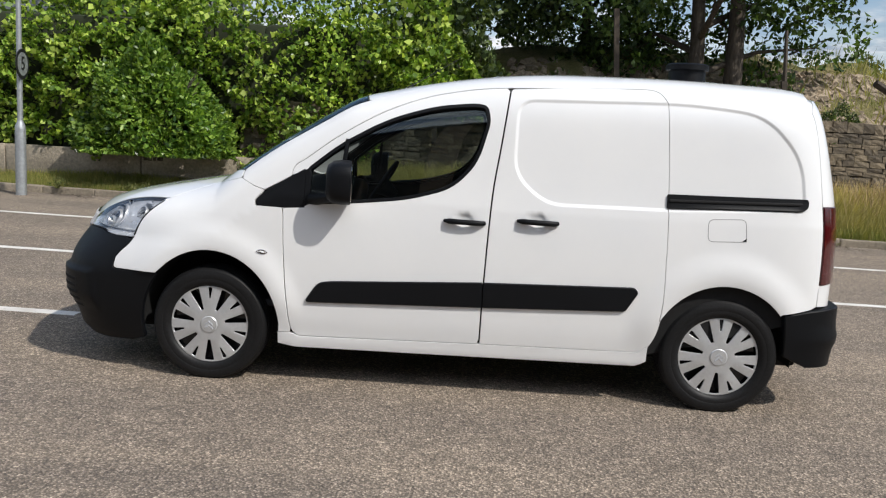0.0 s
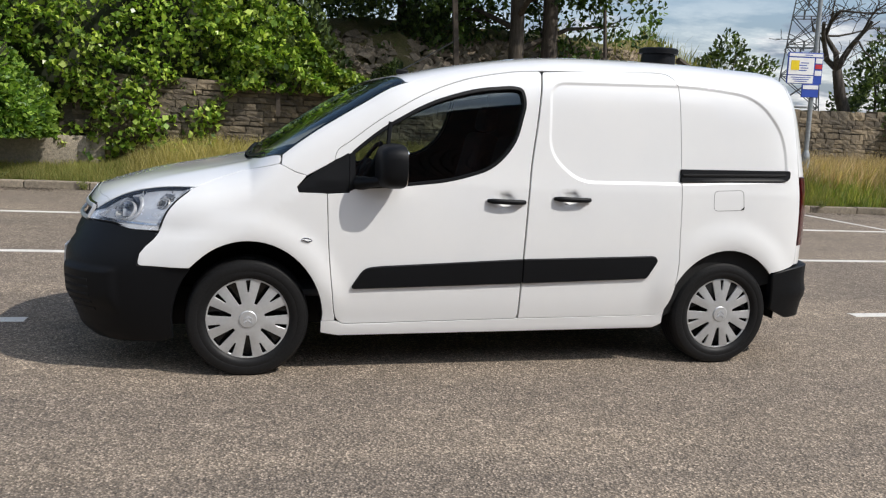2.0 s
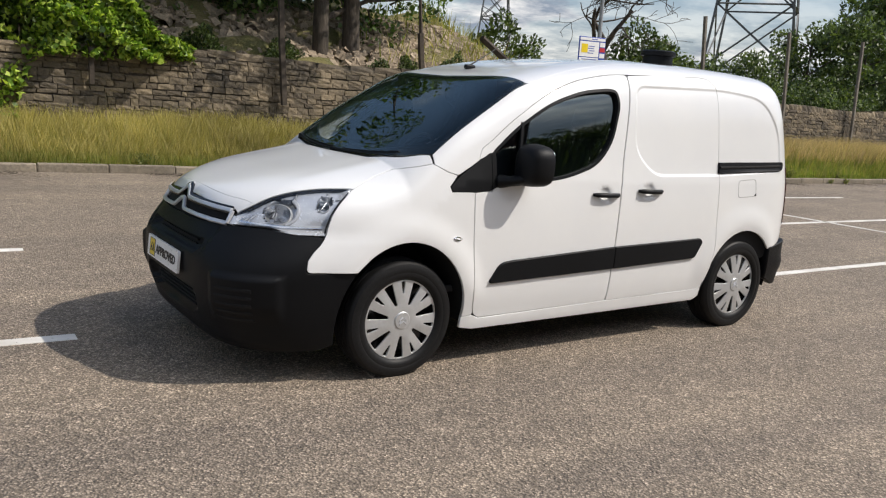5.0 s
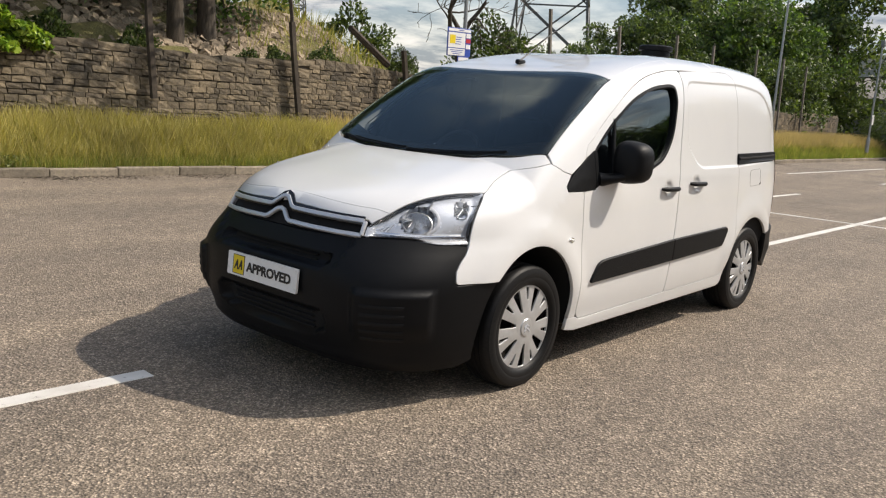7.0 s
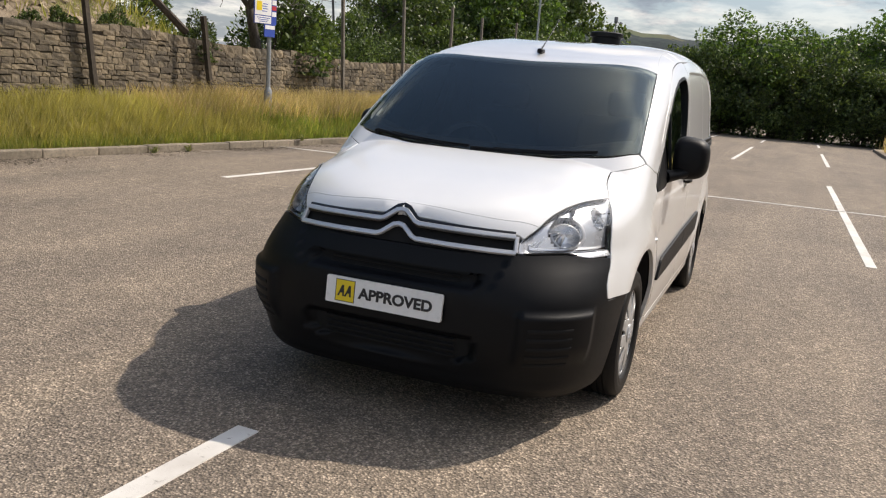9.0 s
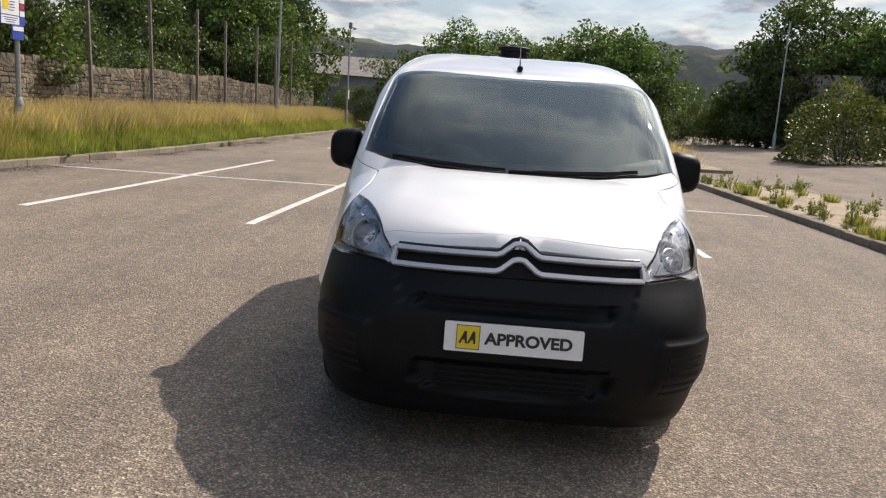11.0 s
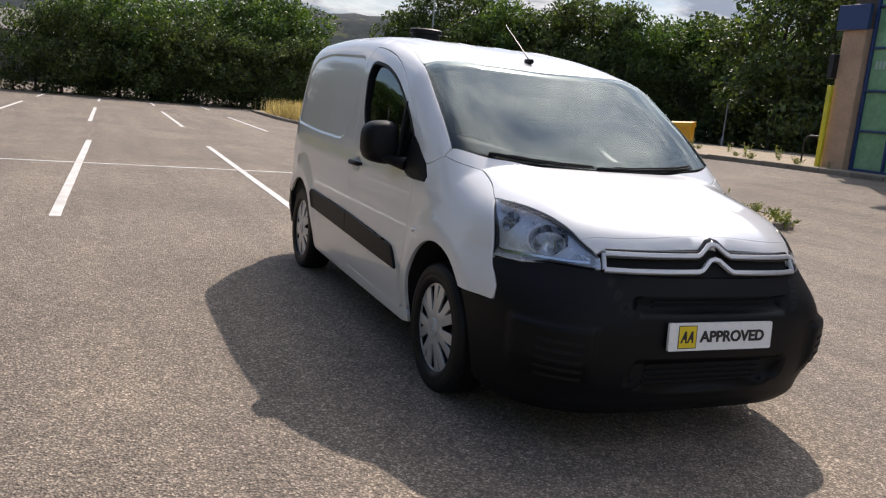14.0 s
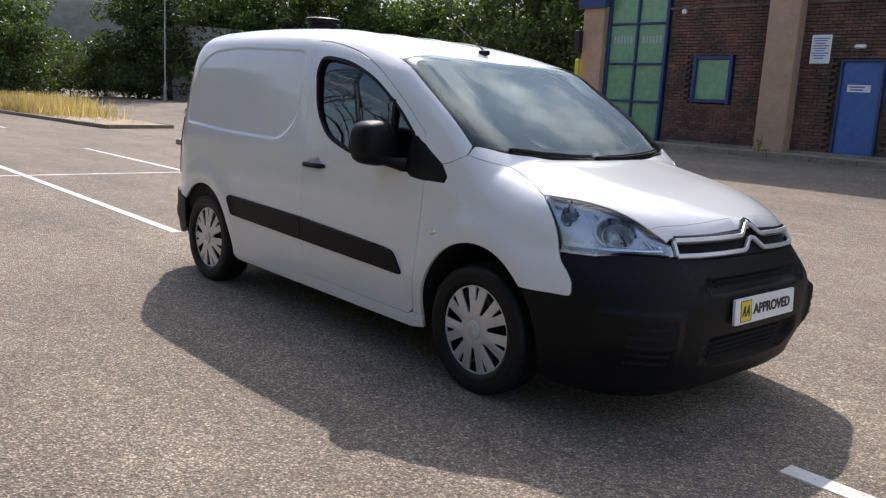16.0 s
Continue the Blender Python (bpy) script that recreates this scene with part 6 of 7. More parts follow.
def quads(name, V, mat, parent=None, label="", **tags):
    """A mesh of loose quads, four points each."""
    n = len(V) // 4
    me = bpy.data.meshes.new(name)
    me.vertices.add(4 * n)
    me.vertices.foreach_set("co", np.ascontiguousarray(V, dtype=np.float32).ravel())
    me.loops.add(4 * n)
    me.loops.foreach_set("vertex_index", np.arange(4 * n, dtype=np.int32))
    me.polygons.add(n)
    me.polygons.foreach_set("loop_start", np.arange(0, 4 * n, 4, dtype=np.int32))
    me.update(calc_edges=True)
    me.validate()
    me.materials.append(mat)
    return put(name, me, parent, label, **tags)


def blobs(rs, centres, radii, per, shell=0.55):
    """Points scattered in clumps, denser towards their outside."""
    out = []
    for c, r in zip(centres, radii):
        k = max(6, int(per * r * r))
        d = rs.normal(0, 1, (k, 3))
        d /= np.linalg.norm(d, axis=1)[:, None]
        q = rs.uniform(shell ** 3, 1, k) ** (1 / 3)
        out.append(np.array(c) + d * (q * r)[:, None] * np.array([1, 1, 0.8]))
    return np.concatenate(out)


def make_tree(name, seed, height, spread, base=0.25, trunk=0.16, leaf=0.13, per=240, mat=TREE_LEAF, label="", limbs=9, flat=0.8, lean=(0, 0), fork=0.35, bare=False):
    """Tapered trunk, limbs and twigs, crown of leaf clumps with gaps."""
    rs = np.random.RandomState(seed)
    root = tagged(new(name), label, "tree")
    bm = bmesh.new()
    top = Vector((lean[0], lean[1], height * 0.86))
    spine = [Vector((0, 0, -0.3)).lerp(top, t) + Vector((rs.normal(0, 0.03), rs.normal(0, 0.03), 0)) * height * 0.25 * (0 < t < 1) for t in np.linspace(0, 1, 7)]
    add_tube(bm, spine, [trunk * (1.25 if k == 0 else 1 - 0.82 * k / 6) for k in range(7)], 10)
    cents, rads = [], []
    for i in range(limbs):
        t = base + (0.98 - base) * (i + rs.uniform(0, 0.7)) / limbs
        p = Vector((0, 0, 0)).lerp(top, t)
        a = i * 2.4 + rs.uniform(-0.5, 0.5)
        L = spread * (1 - 0.55 * abs(t - 0.45) / 0.55) * rs.uniform(0.7, 1.1)
        e = p + Vector((math.cos(a) * L, math.sin(a) * L, L * rs.uniform(0.15, 0.6)))
        mid = p.lerp(e, 0.5) + Vector((rs.normal(0, 0.1), rs.normal(0, 0.1), 0.12)) * L * 0.5
        add_tube(bm, [p, mid, e], [trunk * 0.45 * (1 - 0.6 * t), trunk * 0.26 * (1 - 0.5 * t), 0.012], 6)
        for q in (0.45, 0.7, 0.95):
            c = p.lerp(e, q) + Vector(rs.normal(0, 0.16, 3)) * L
            c.z = max(c.z, height * base * 0.8)
            add_tube(bm, [p.lerp(e, max(q - 0.2, 0.1)), c], [trunk * 0.12, 0.006], 4)
            cents.append(tuple(c)); rads.append(rs.uniform(0.16, 0.30) * spread * (1.15 - 0.25 * q))
    part("trunk", bm, BARK, root, sharp=80)
    if not bare:
        P = blobs(rs, cents, rads, per)
        leaf_cloud("crown", P, leaf, mat, rs, parent=root, kind="stuff")
    return root


def make_shrub(name, seed, sx, sy, sz, n, leaf, mat, label, core=DARK_LEAF, category="shrub"):
    """A rounded bush: stems within, leaves over a lumpy outside."""
    rs = np.random.RandomState(seed)
    root = tagged(new(name), label, category)
    bm = bmesh.new()
    for k in range(9):
        a = rs.uniform(0, 6.28)
        add_tube(bm, [(0.15 * math.cos(a), 0.15 * math.sin(a), -0.1), (0.3 * sx * math.cos(a), 0.3 * sy * math.sin(a), sz * 0.45), (0.62 * sx * math.cos(a), 0.62 * sy * math.sin(a), sz * rs.uniform(0.6, 0.85))], [0.035, 0.022, 0.008], 5)
    part("branchwork", bm, BARK, root)
    d = rs.normal(0, 1, (n, 3))
    d /= np.linalg.norm(d, axis=1)[:, None]
    d[:, 2] = np.abs(d[:, 2]) * 1.15 - 0.12
    lump = 1 + 0.13 * np.sin(d[:, 0] * 5 + seed) * np.sin(d[:, 1] * 6) + 0.10 * np.sin(d[:, 2] * 9 + d[:, 0] * 7)
    r = lump * rs.uniform(0.55, 1.0, n) ** 0.35
    P = d * r[:, None] * np.array([sx, sy, sz])
    P[:, 2] = np.maximum(P[:, 2], 0.02)
    leaf_cloud("foliage", P, leaf, mat, rs, 0.2, d, parent=root, kind="stuff")
    return root

rs = np.random.RandomState(21)
# ivy over the wall and the bank above it
n = 32000
x = rs.uniform(-13, 0.9, n)
top = 3.1 + 0.35 * np.sin(x * 0.9) + 0.3 * np.sin(x * 2.3 + 1) + 0.35 * ramp01b(x, -4, -2.5) - 1.85 * ramp01b(x, -0.7, 0.35)
low = np.where(x < -4.5, 0.76 + 0.13 * np.sin(x * 3.1) + 0.1 * np.sin(x * 7.7), 0.35 + 1.25 * ramp01b(x, -1.95, -1.4))
z = low + (top - low) * rs.uniform(0, 1, n) ** 0.9
gap = np.sin(x * 5.1 + 1.7 * np.sin(z * 3.3)) * np.sin(z * 6.3 + 1.3 * np.sin(x * 2.9)) + 0.5 * np.sin(x * 11 + z * 4) * np.sin(z * 13 - x * 3)
keep = gap + rs.uniform(-0.5, 0.9, n) > -0.25
x, z, gap = x[keep], z[keep], gap[keep]
n = len(x)
y = 14.50 - 0.14 * gap - 0.13 * np.sin(x * 1.9 + z * 1.3) - 0.10 * np.sin(x * 4.3 - z * 3.1) + rs.uniform(-0.08, 0.16, n) + 0.22 * ramp01b(z, 2.2, 3.4)
ivy = tagged(new("ivy"), "dense glossy green ivy hanging over the wall", "ivy", kind="stuff")
leaf_cloud("ivy_leaves", np.stack([x, y, z], -1), 0.10, IVY, rs, 0.55, np.array([0, -1.0, 0.25]), 0.9, ivy, kind="stuff")
n = 9500
x = rs.uniform(-12, -0.6, n); z = rs.uniform(2.6, 4.6, n); y = 15.6 + rs.normal(0, 0.5, n) + (z - 3) * 0.35 + 0.4 * np.sin(x * 1.3)
leaf_cloud("ivy_crest", np.stack([x, y, z], -1), 0.125, IVY, rs, 0.4, np.array([0, -0.7, 0.4]), 0.8, ivy, kind="stuff")
# dark green boxes put the shade between the ivy leaves into colour
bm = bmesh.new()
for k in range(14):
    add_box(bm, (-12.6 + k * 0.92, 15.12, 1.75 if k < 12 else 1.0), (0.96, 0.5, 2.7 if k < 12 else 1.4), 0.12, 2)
part("ivy_mat", bm, Mat("ivy_gap_shade", (0.02, 0.026, 0.010), 0.95).m, ivy, "dark boxes added as shaded depth behind the leaves")
sh = make_shrub("shrub", 4, 1.28, 0.7, 1.8, 15000, 0.105, LAUREL, "large rounded green shrub before the ivy wall")
sh.matrix_basis = pose(-5.55, 14.05, 0.72)

# grass on the verge: blades in tufts
def grass(name, n, x0, x1, mat, lo, hi, seed, w=0.012, d0=0.12, d1=1.5, label=""):
    r = np.random.RandomState(seed)
    x = r.uniform(x0, x1, n)
    x = x + 0.05 * np.sin(x * 9.0)
    d = r.uniform(d0, d1, n)
    y = kerb_y(x) + d
    z = verge_z(x, y) - 0.02
    h = r.uniform(lo, hi, n) * (0.55 + 0.45 * np.clip(d / 0.7, 0, 1)) * (0.68 + 0.32 * ramp01b(x, -4.5, -1.5))
    a = r.uniform(0, 6.28, n)
    b = r.normal(0, 0.20, (n, 2)) * h[:, None]
    ww = w * r.uniform(0.6, 1.5, n)
    p = np.stack([x, y, z], -1)
    s = np.stack([np.cos(a) * ww, np.sin(a) * ww, a * 0], -1)
    m = p + np.stack([b[:, 0] * 0.53, b[:, 1] * 0.53, h * 0.6], -1)
    t = p + np.stack([b[:, 0], b[:, 1], h], -1)
    V = np.stack([p - s, p + s, t + s * 0.15, m - s * 0.9], 1).reshape(-1, 3)
    return quads(name, V, mat, None, label, category="grass", kind="stuff")


grass("grass", 230000, -12, 9, GRASS, 0.07, 0.32, 1, 0.0026, label="long unmown verge grass, green and straw coloured")
grass("grass", 80000, -12, 9, FRESH, 0.06, 0.26, 6, 0.0030, label="short fresh green grass on the verge")
grass("grass", 70000, 8, 40, FRESH, 0.10, 0.36, 2, 0.007, d1=1.7, label="fresh green grass along the kerb")
grass("grass", 40000, 8, 40, GRASS, 0.2, 0.5, 7, 0.006, d1=2.4, label="long unmown verge grass, green and straw coloured")
grass("seeding_grass", 70000, 6, 40, STRAW, 0.24, 0.62, 3, 0.004, 0.7, 2.4, label="tall dry seeding grass against the wall")
grass("seeding_grass", 50000, -3, 8, YELLOWED, 0.15, 0.50, 5, 0.0022, 0.25, label="yellowed seeding grass against the wall")

# loose seed heads that stand over the blades
rh = np.random.RandomState(91)
for n, x0, x1, lo, hi, near, far, size, mat in ((30000, -3, 8, 0.14, 0.46, 0.3, 1.5, 0.020, YELLOWED), (60000, 7, 40, 0.26, 0.62, 0.7, 2.4, 0.030, STRAW)):
    hx, hd = rh.uniform(x0, x1, n), rh.uniform(near, far, n)
    hy = kerb_y(hx) + hd
    leaf_cloud("seed_heads", np.stack([hx, hy, verge_z(hx, hy) + rh.uniform(lo, hi, n)], -1), size, mat, rh, -0.8, None, 0.22, None, "dry feathery grass seed heads", category="grass", kind="stuff")

# dead leaves and silt swept against the kerb
rl = np.random.RandomState(77)
n = 16000
lx = rl.uniform(-9, 24, n)
ly = kerb_y(lx) - np.abs(rl.normal(0, 0.26, n)) - 0.01
keep = np.sin(lx * 1.1) + np.sin(lx * 2.7 + 1) + np.sin(lx * 6.1 + ly * 5) + rl.uniform(-1.4, 1.4, n) > 0.2
lx, ly = lx[keep], ly[keep]
ang, size = rl.uniform(0, 6.28, len(lx)), rl.uniform(0.008, 0.026, len(lx))
L0 = np.stack([lx, ly, 0.005 + rl.uniform(0, 0.008, len(lx))], -1)
LA = np.stack([np.cos(ang) * size, np.sin(ang) * size, rl.normal(0, 0.003, len(lx))], -1)
LB = np.stack([-np.sin(ang) * size * 0.5, np.cos(ang) * size * 0.5, rl.normal(0, 0.002, len(lx))], -1)
quads("leaf_litter", np.stack([L0 - LA, L0 - LB, L0 + LA, L0 + LB], 1).reshape(-1, 3), Mat("brown_leaf_litter", (0.055, 0.042, 0.028), 0.95).m, None, "dark dead leaves and silt in the gutter", category="leaf litter", kind="stuff")

# rubble on the bank
def rubble():
    r = np.random.RandomState(12)
    n = 4200
    x = np.concatenate([r.uniform(0.6, 9.4, n // 2), r.normal(7.2, 0.9, n // 2)])
    y = r.uniform(15.2, 18.6, n)
    z = bank_z(x, y)
    s = r.uniform(0.04, 0.13, n)
    base = np.array([(-1, -1, -0.6), (1, -1, -0.6), (1, 1, -0.6), (-1, 1, -0.6), (-0.7, -0.6, 0.6), (0.7, -0.7, 0.5), (0.6, 0.7, 0.7), (-0.8, 0.6, 0.5)])
    faces = [(0, 1, 5, 4), (1, 2, 6, 5), (2, 3, 7, 6), (3, 0, 4, 7), (4, 5, 6, 7)]
    V, F = [], []
    for i in range(n):
        m = Euler(r.uniform(-0.6, 0.6, 3) + np.array([0, 0, r.uniform(0, 6)])).to_matrix()
        k = len(V)
        for q in base * s[i] * r.uniform(0.7, 1.3, 3):
            V.append((x[i], y[i], z[i]) + np.array(m @ Vector(q)))
        F += [tuple(k + j for j in f) for f in faces]
    put("rubble", mesh_of("rubble", V, F, stone("rubble_stone", (0.24, 0.19, 0.135), (0.48, 0.39, 0.29), True, 0.1, 0.3)), None, "heap of broken stone on the bank behind the wall", category="rubble", kind="stuff")


rubble()
r = np.random.RandomState(44)
n = 900
x = np.concatenate([r.uniform(5.5, 10.5, n // 2), r.normal(8.6, 0.8, n // 2)])
y = r.uniform(16.0, 19.5, n)
P = np.stack([x, y, bank_z(x, y)], -1)
S = np.stack([r.normal(0, 0.008, n), r.normal(0, 0.008, n), 0 * x], -1)
T = P + np.stack([r.normal(0, 0.15, n), r.normal(0, 0.15, n), r.uniform(0.2, 0.6, n)], -1)
quads("bank_grass", np.stack([P - S, P + S, T + S * 0.2, (P + T) / 2 - S], 1).reshape(-1, 3), GRASS, None, "rough tall grass on the rubble bank", category="grass", kind="stuff")

# the two trees that lean over the wall, scrub behind them
t1 = make_tree("tree", 31, 8.5, 4.2, 0.20, 0.20, 0.15, 430, TREE_LEAF, "broad-leaved tree behind the stone wall", 17)
t1.matrix_basis = pose(4.25, 17.0, 1.2)
t2 = make_tree("tree", 32, 8.8, 4.0, 0.40, 0.23, 0.15, 430, TREE_LEAF, "broad-leaved tree behind the stone wall", 17)
t2.matrix_basis = pose(5.05, 17.1, 1.2, rz=60)
t3 = make_tree("tree", 33, 6.5, 3.6, 0.10, 0.16, 0.15, 400, DARK_LEAF, "dense dark tree above the ivy", 15)
t3.matrix_basis = pose(-0.8, 18.6, 1.5)
copy_thing(t3, pose(-7.5, 19.5, 1.2, rz=120))
copy_thing(t3, pose(2.4, 20.4, 1.6, rz=200))

und = make_shrub("shrub", 23, 1.3, 0.75, 1.7, 3600, 0.13, DARK_LEAF, "dark dense undergrowth on the bank behind the wall")
und.matrix_basis = pose(-1.6, 15.9, 1.35)
for x, y, k, a in ((-0.2, 16.0, 1.0, 50), (1.5, 16.3, 0.55, 110), (3.1, 16.3, 0.5, 200), (-0.9, 17.3, 1.4, 80), (2.2, 18.8, 1.2, 140), (4.7, 15.15, 0.36, 10), (5.35, 15.2, 0.42, 260)):
    copy_thing(und, pose(x, y, 1.35, rz=a) @ Matrix.Scale(k, 4))

# ---- fence posts, poles and signs ----
def post(x, y, z0, z1, r=0.05, lean=(0, 0), mat=None, name="fence_post", label="weathered grey fence post against the wall"):
    rr = random.Random(int(x * 31))
    bm = bmesh.new()
    k = 6
    pts = [(x + lean[0] * t / (k - 1) + rr.uniform(-0.008, 0.008), y + lean[1] * t / (k - 1), z0 + (z1 - z0) * t / (k - 1)) for t in range(k)]
    rings = add_tube(bm, pts, r, 4)
    return part(name, bm, mat or POSTGREY, None, label, category="post", group="fence posts along the wall")


post(2.42, 14.50, 1.05, 3.6, 0.06, (-0.2, 0), TIMBER, label="dark old timber post fixed to the wall")
post(5.42, 14.48, 0.45, 2.55, 0.06, (-0.3, 0), TIMBER, label="leaning dark timber post with a strut")
post(8.42, 14.48, 0.5, 2.3, 0.06, (-0.35, 0), TIMBER, label="leaning ivy-grown timber post")
for x, top in ((13.62, 3.78), (17.12, 3.75), (20.6, 3.85), (23.4, 3.8), (27.3, 4.0), (30.2, 3.9), (33.0, 3.8)):
    post(x, 14.46, 0.45, top, 0.05, (-0.35 if x < 18 else -0.2, 0))
post(-0.75, 14.48, 1.20, 1.75, 0.05, (0, 0), TIMBER, label="short timber stub on the wall")
# fallen beam and strut on the wall top
part("timber_beam", tube([(6.75, 14.7, 2.62), (7.9, 14.75, 1.98)], [0.065, 0.075], 6), TIMBER, None, "broken timber beam resting on the wall", category="timber")
part("timber_strut", tube([(-0.25 + 5.4, 14.5, 2.5), (5.12, 14.6, 3.4)], [0.04, 0.03], 5), TIMBER, None, "thin timber strut on the leaning post", category="timber")


def lamp_post(x, y, h, arm=0.0, name="lamp_post", z0=0.15, label="slim galvanised lamp post", lean=0.0, base=1.0):
    root = tagged(new(name), label, "pole")
    root.matrix_basis = pose(x, y, z0, 0, lean, 0)
    part("pole", tube([(0, 0, base), (0, 0, h)], [0.045, 0.036], 12), GALV, root)
    part("base_sleeve", lathe([(0.001, -0.2), (0.082, -0.2), (0.082, base - 0.02), (0.078, base + 0.03), (0.048, base + 0.10), (0.045, base + 0.12)], 14), GALV, root)
    if arm:
        part("arm", tube([(0, 0, h - 0.25), (arm * 0.5, 0, h - 0.12), (arm, 0, h - 0.06)], 0.022, 8), GALV, root)
        hd = part("lantern", box((arm + 0.16, 0, h - 0.06), (0.42, 0.16, 0.09), 0.03, 2), SHEDGREY, root)
        part("cap_box", box((0, 0, h), (0.16, 0.16, 0.28), 0.02), SHEDGREY, root)
    return root


# speed sign pole
p5 = lamp_post(-7.27, 13.02, 6.0, 0.0, "sign_pole", 0.12, "pale grey pole with a round 5 speed sign", base=0.95)
bm = bmesh.new()
add_lathe(bm, [(0.001, 0.0), (0.235, 0.0), (0.235, 0.012), (0.001, 0.012)], 32, "y")
disc = part("sign_disc", bm, INK, p5, "round grey speed sign with a dark rim", m=pose(0.055, 0.0, 1.95, 0, 0, 96))
bm = bmesh.new()
add_lathe(bm, [(0.001, -0.003), (0.182, -0.003), (0.182, 0.0), (0.001, 0.0)], 32, "y")
part("sign_face", bm, GALV, disc)


def text_mesh(body, size, mat):
    cu = bpy.data.curves.new("text", "FONT")
    cu.body, cu.size, cu.align_x, cu.align_y, cu.extrude, cu.offset = body, size, "CENTER", "CENTER", 0.001, 0.004
    cu.materials.append(mat)
    ob = new("text", cu)
    me = bpy.data.meshes.new_from_object(ob.evaluated_get(bpy.context.evaluated_depsgraph_get()))
    bpy.data.objects.remove(ob)
    return me


put("numeral", text_mesh("5", 0.30, INK), disc, "black numeral 5", pose(0, -0.006, 0, 90, 0, 0))
# information board
pi = lamp_post(8.93, 13.52, 6.2, 0.0, "information_sign", 0.32, "car park tariff board on a galvanised pole", lean=-1.5, base=0.62)
brd = part("board", box((-0.25, -0.07, 2.22), (0.74, 0.02, 0.56), 0.006, 1), SIGNBLUE, pi, "white tariff board with blue border")
for c, s, mat, nm in (((-0.25, -0.0835, 2.455), (0.70, 0.006, 0.055), PLATE, "heading_strip"), ((-0.335, -0.0835, 2.255), (0.53, 0.006, 0.30), PLATE, "tariff_panel"), ((-0.335, -0.0835, 2.02), (0.53, 0.006, 0.135), PLATE, "tariff_panel"),
                      ((0.03, -0.0835, 2.36), (0.14, 0.006, 0.09), PLATE, "notice"), ((0.03, -0.0835, 2.255), (0.14, 0.006, 0.08), SIGNRED, "notice"), ((0.03, -0.0835, 2.14), (0.14, 0.006, 0.09), PLATE, "notice"), ((-0.47, -0.088, 2.27), (0.17, 0.006, 0.17), YELLOW, "yellow_panel")):
    part(nm, box(c, s), mat, brd)
part("lower_board", box((-0.10, -0.07, 1.82), (0.36, 0.02, 0.24), 0.006, 1), SIGNBLUE, pi, "small blue notice")
part("lower_notice", box((-0.10, -0.0835, 1.885), (0.32, 0.006, 0.07), ), PLATE, pi)
bm = bmesh.new()
for k in range(5):
    add_box(bm, (-0.30 + (k % 2) * 0.03, -0.088, 2.36 - 0.045 * k) if k else (-0.2, -0.088, 2.456), (0.16, 0.004, 0.014))
for k in range(3):
    add_box(bm, (-0.33, -0.088, 2.055 - 0.035 * k), (0.42 - 0.08 * k, 0.004, 0.012))
part("print_bars", bm, SIGNBLUE, brd)
lamp_post(27.2, 13.6, 7.0, 0.0, "lamp_post", 0.3, "tall galvanised lamp post on the verge", base=0.9)
l2 = lamp_post(35.2, 12.2, 5.0, 0.9, "lamp_post", 0.0, "lamp post with a side lantern at the car park's end", lean=-1.0, base=0.9)
part("small_sign", box((0, -0.06, 1.75), (0.28, 0.015, 0.42), 0.004, 1), PLATE, l2, "small white notice")
lamp_post(37.0, -9.0, 6.5, 0.0, "lamp_post", 0.3, "thin distant lamp post")
ps = lamp_post(27.5, -21.0, 2.3, 0.0, "sign_pole", 0.45, "small round sign on a pole before the trees", base=0.4)
part("sign_disc", lathe([(0.001, -0.09), (0.24, -0.09), (0.24, -0.075), (0.001, -0.075)], 24, "y"), PLATE, ps, m=pose(0, 0, 2.1, 0, 0, -45))

# bollards, bin, cycle hoops
def bollard(x, y):
    z = 0.58
    root = tagged(new("bollard"), "dark blue painted steel bollard", "bollard", "bollards on the paved corner")
    root.matrix_basis = pose(x, y, z)
    part("shaft", lathe([(0.001, -0.1), (0.105, -0.1), (0.105, 0.86), (0.095, 0.875), (0.095, 0.895), (0.105, 0.91), (0.105, 0.99), (0.09, 1.03), (0.001, 1.05)], 20), plain("bollard_blue", (0.02, 0.028, 0.065), 0.5) if "bollard_blue" not in bpy.data.materials else bpy.data.materials["bollard_blue"], root)
    return root


for x, y in ((16.1, -8.45), (18.3, -9.2), (18.9, -9.1), (17.4, -9.6)):
    bollard(x, y)
gb = tagged(new("grit_bin"), "yellow plastic grit bin tipped on the pavement", "grit bin")
gb.matrix_basis = pose(20.2, -12.5, 0.61, 0, 4, 38)
bm = bmesh.new()
add_box(bm, (0, 0, 0.34), (0.98, 0.62, 0.66), 0.04, 2, taper=1.08)
part("body", bm, BINYELLOW, gb)
bm = bmesh.new()
add_prism(bm, [(-0.36, 0.66), (0.40, 0.66), (0.34, 0.80), (-0.30, 0.86)], -0.56, 0.56, lambda a, b, d: (d, a, b))
part("lid", bm, BINYELLOW, gb, "sloping yellow lid")


def cycle_hoop(x, y, a):
    pts = [(-0.36, 0, -0.1), (-0.36, 0, 0.60)] + [(-0.36 + 0.18 * (1 - math.cos(k * math.pi / 8)), 0, 0.60 + 0.18 * math.sin(k * math.pi / 8)) for k in range(1, 5)]
    pts += [(-q[0], 0, q[2]) for q in pts[::-1]]
    return part("cycle_hoop", tube(pts, 0.028, 10), INK, None, "dark tubular steel cycle stand", pose(x, y, 0.6, 0, 0, a), category="cycle stand", group="cycle stands by the building")


cycle_hoop(12.7, -11.3, 15)
cycle_hoop(13.0, -12.3, 15)
cycle_hoop(13.3, -13.3, 15)


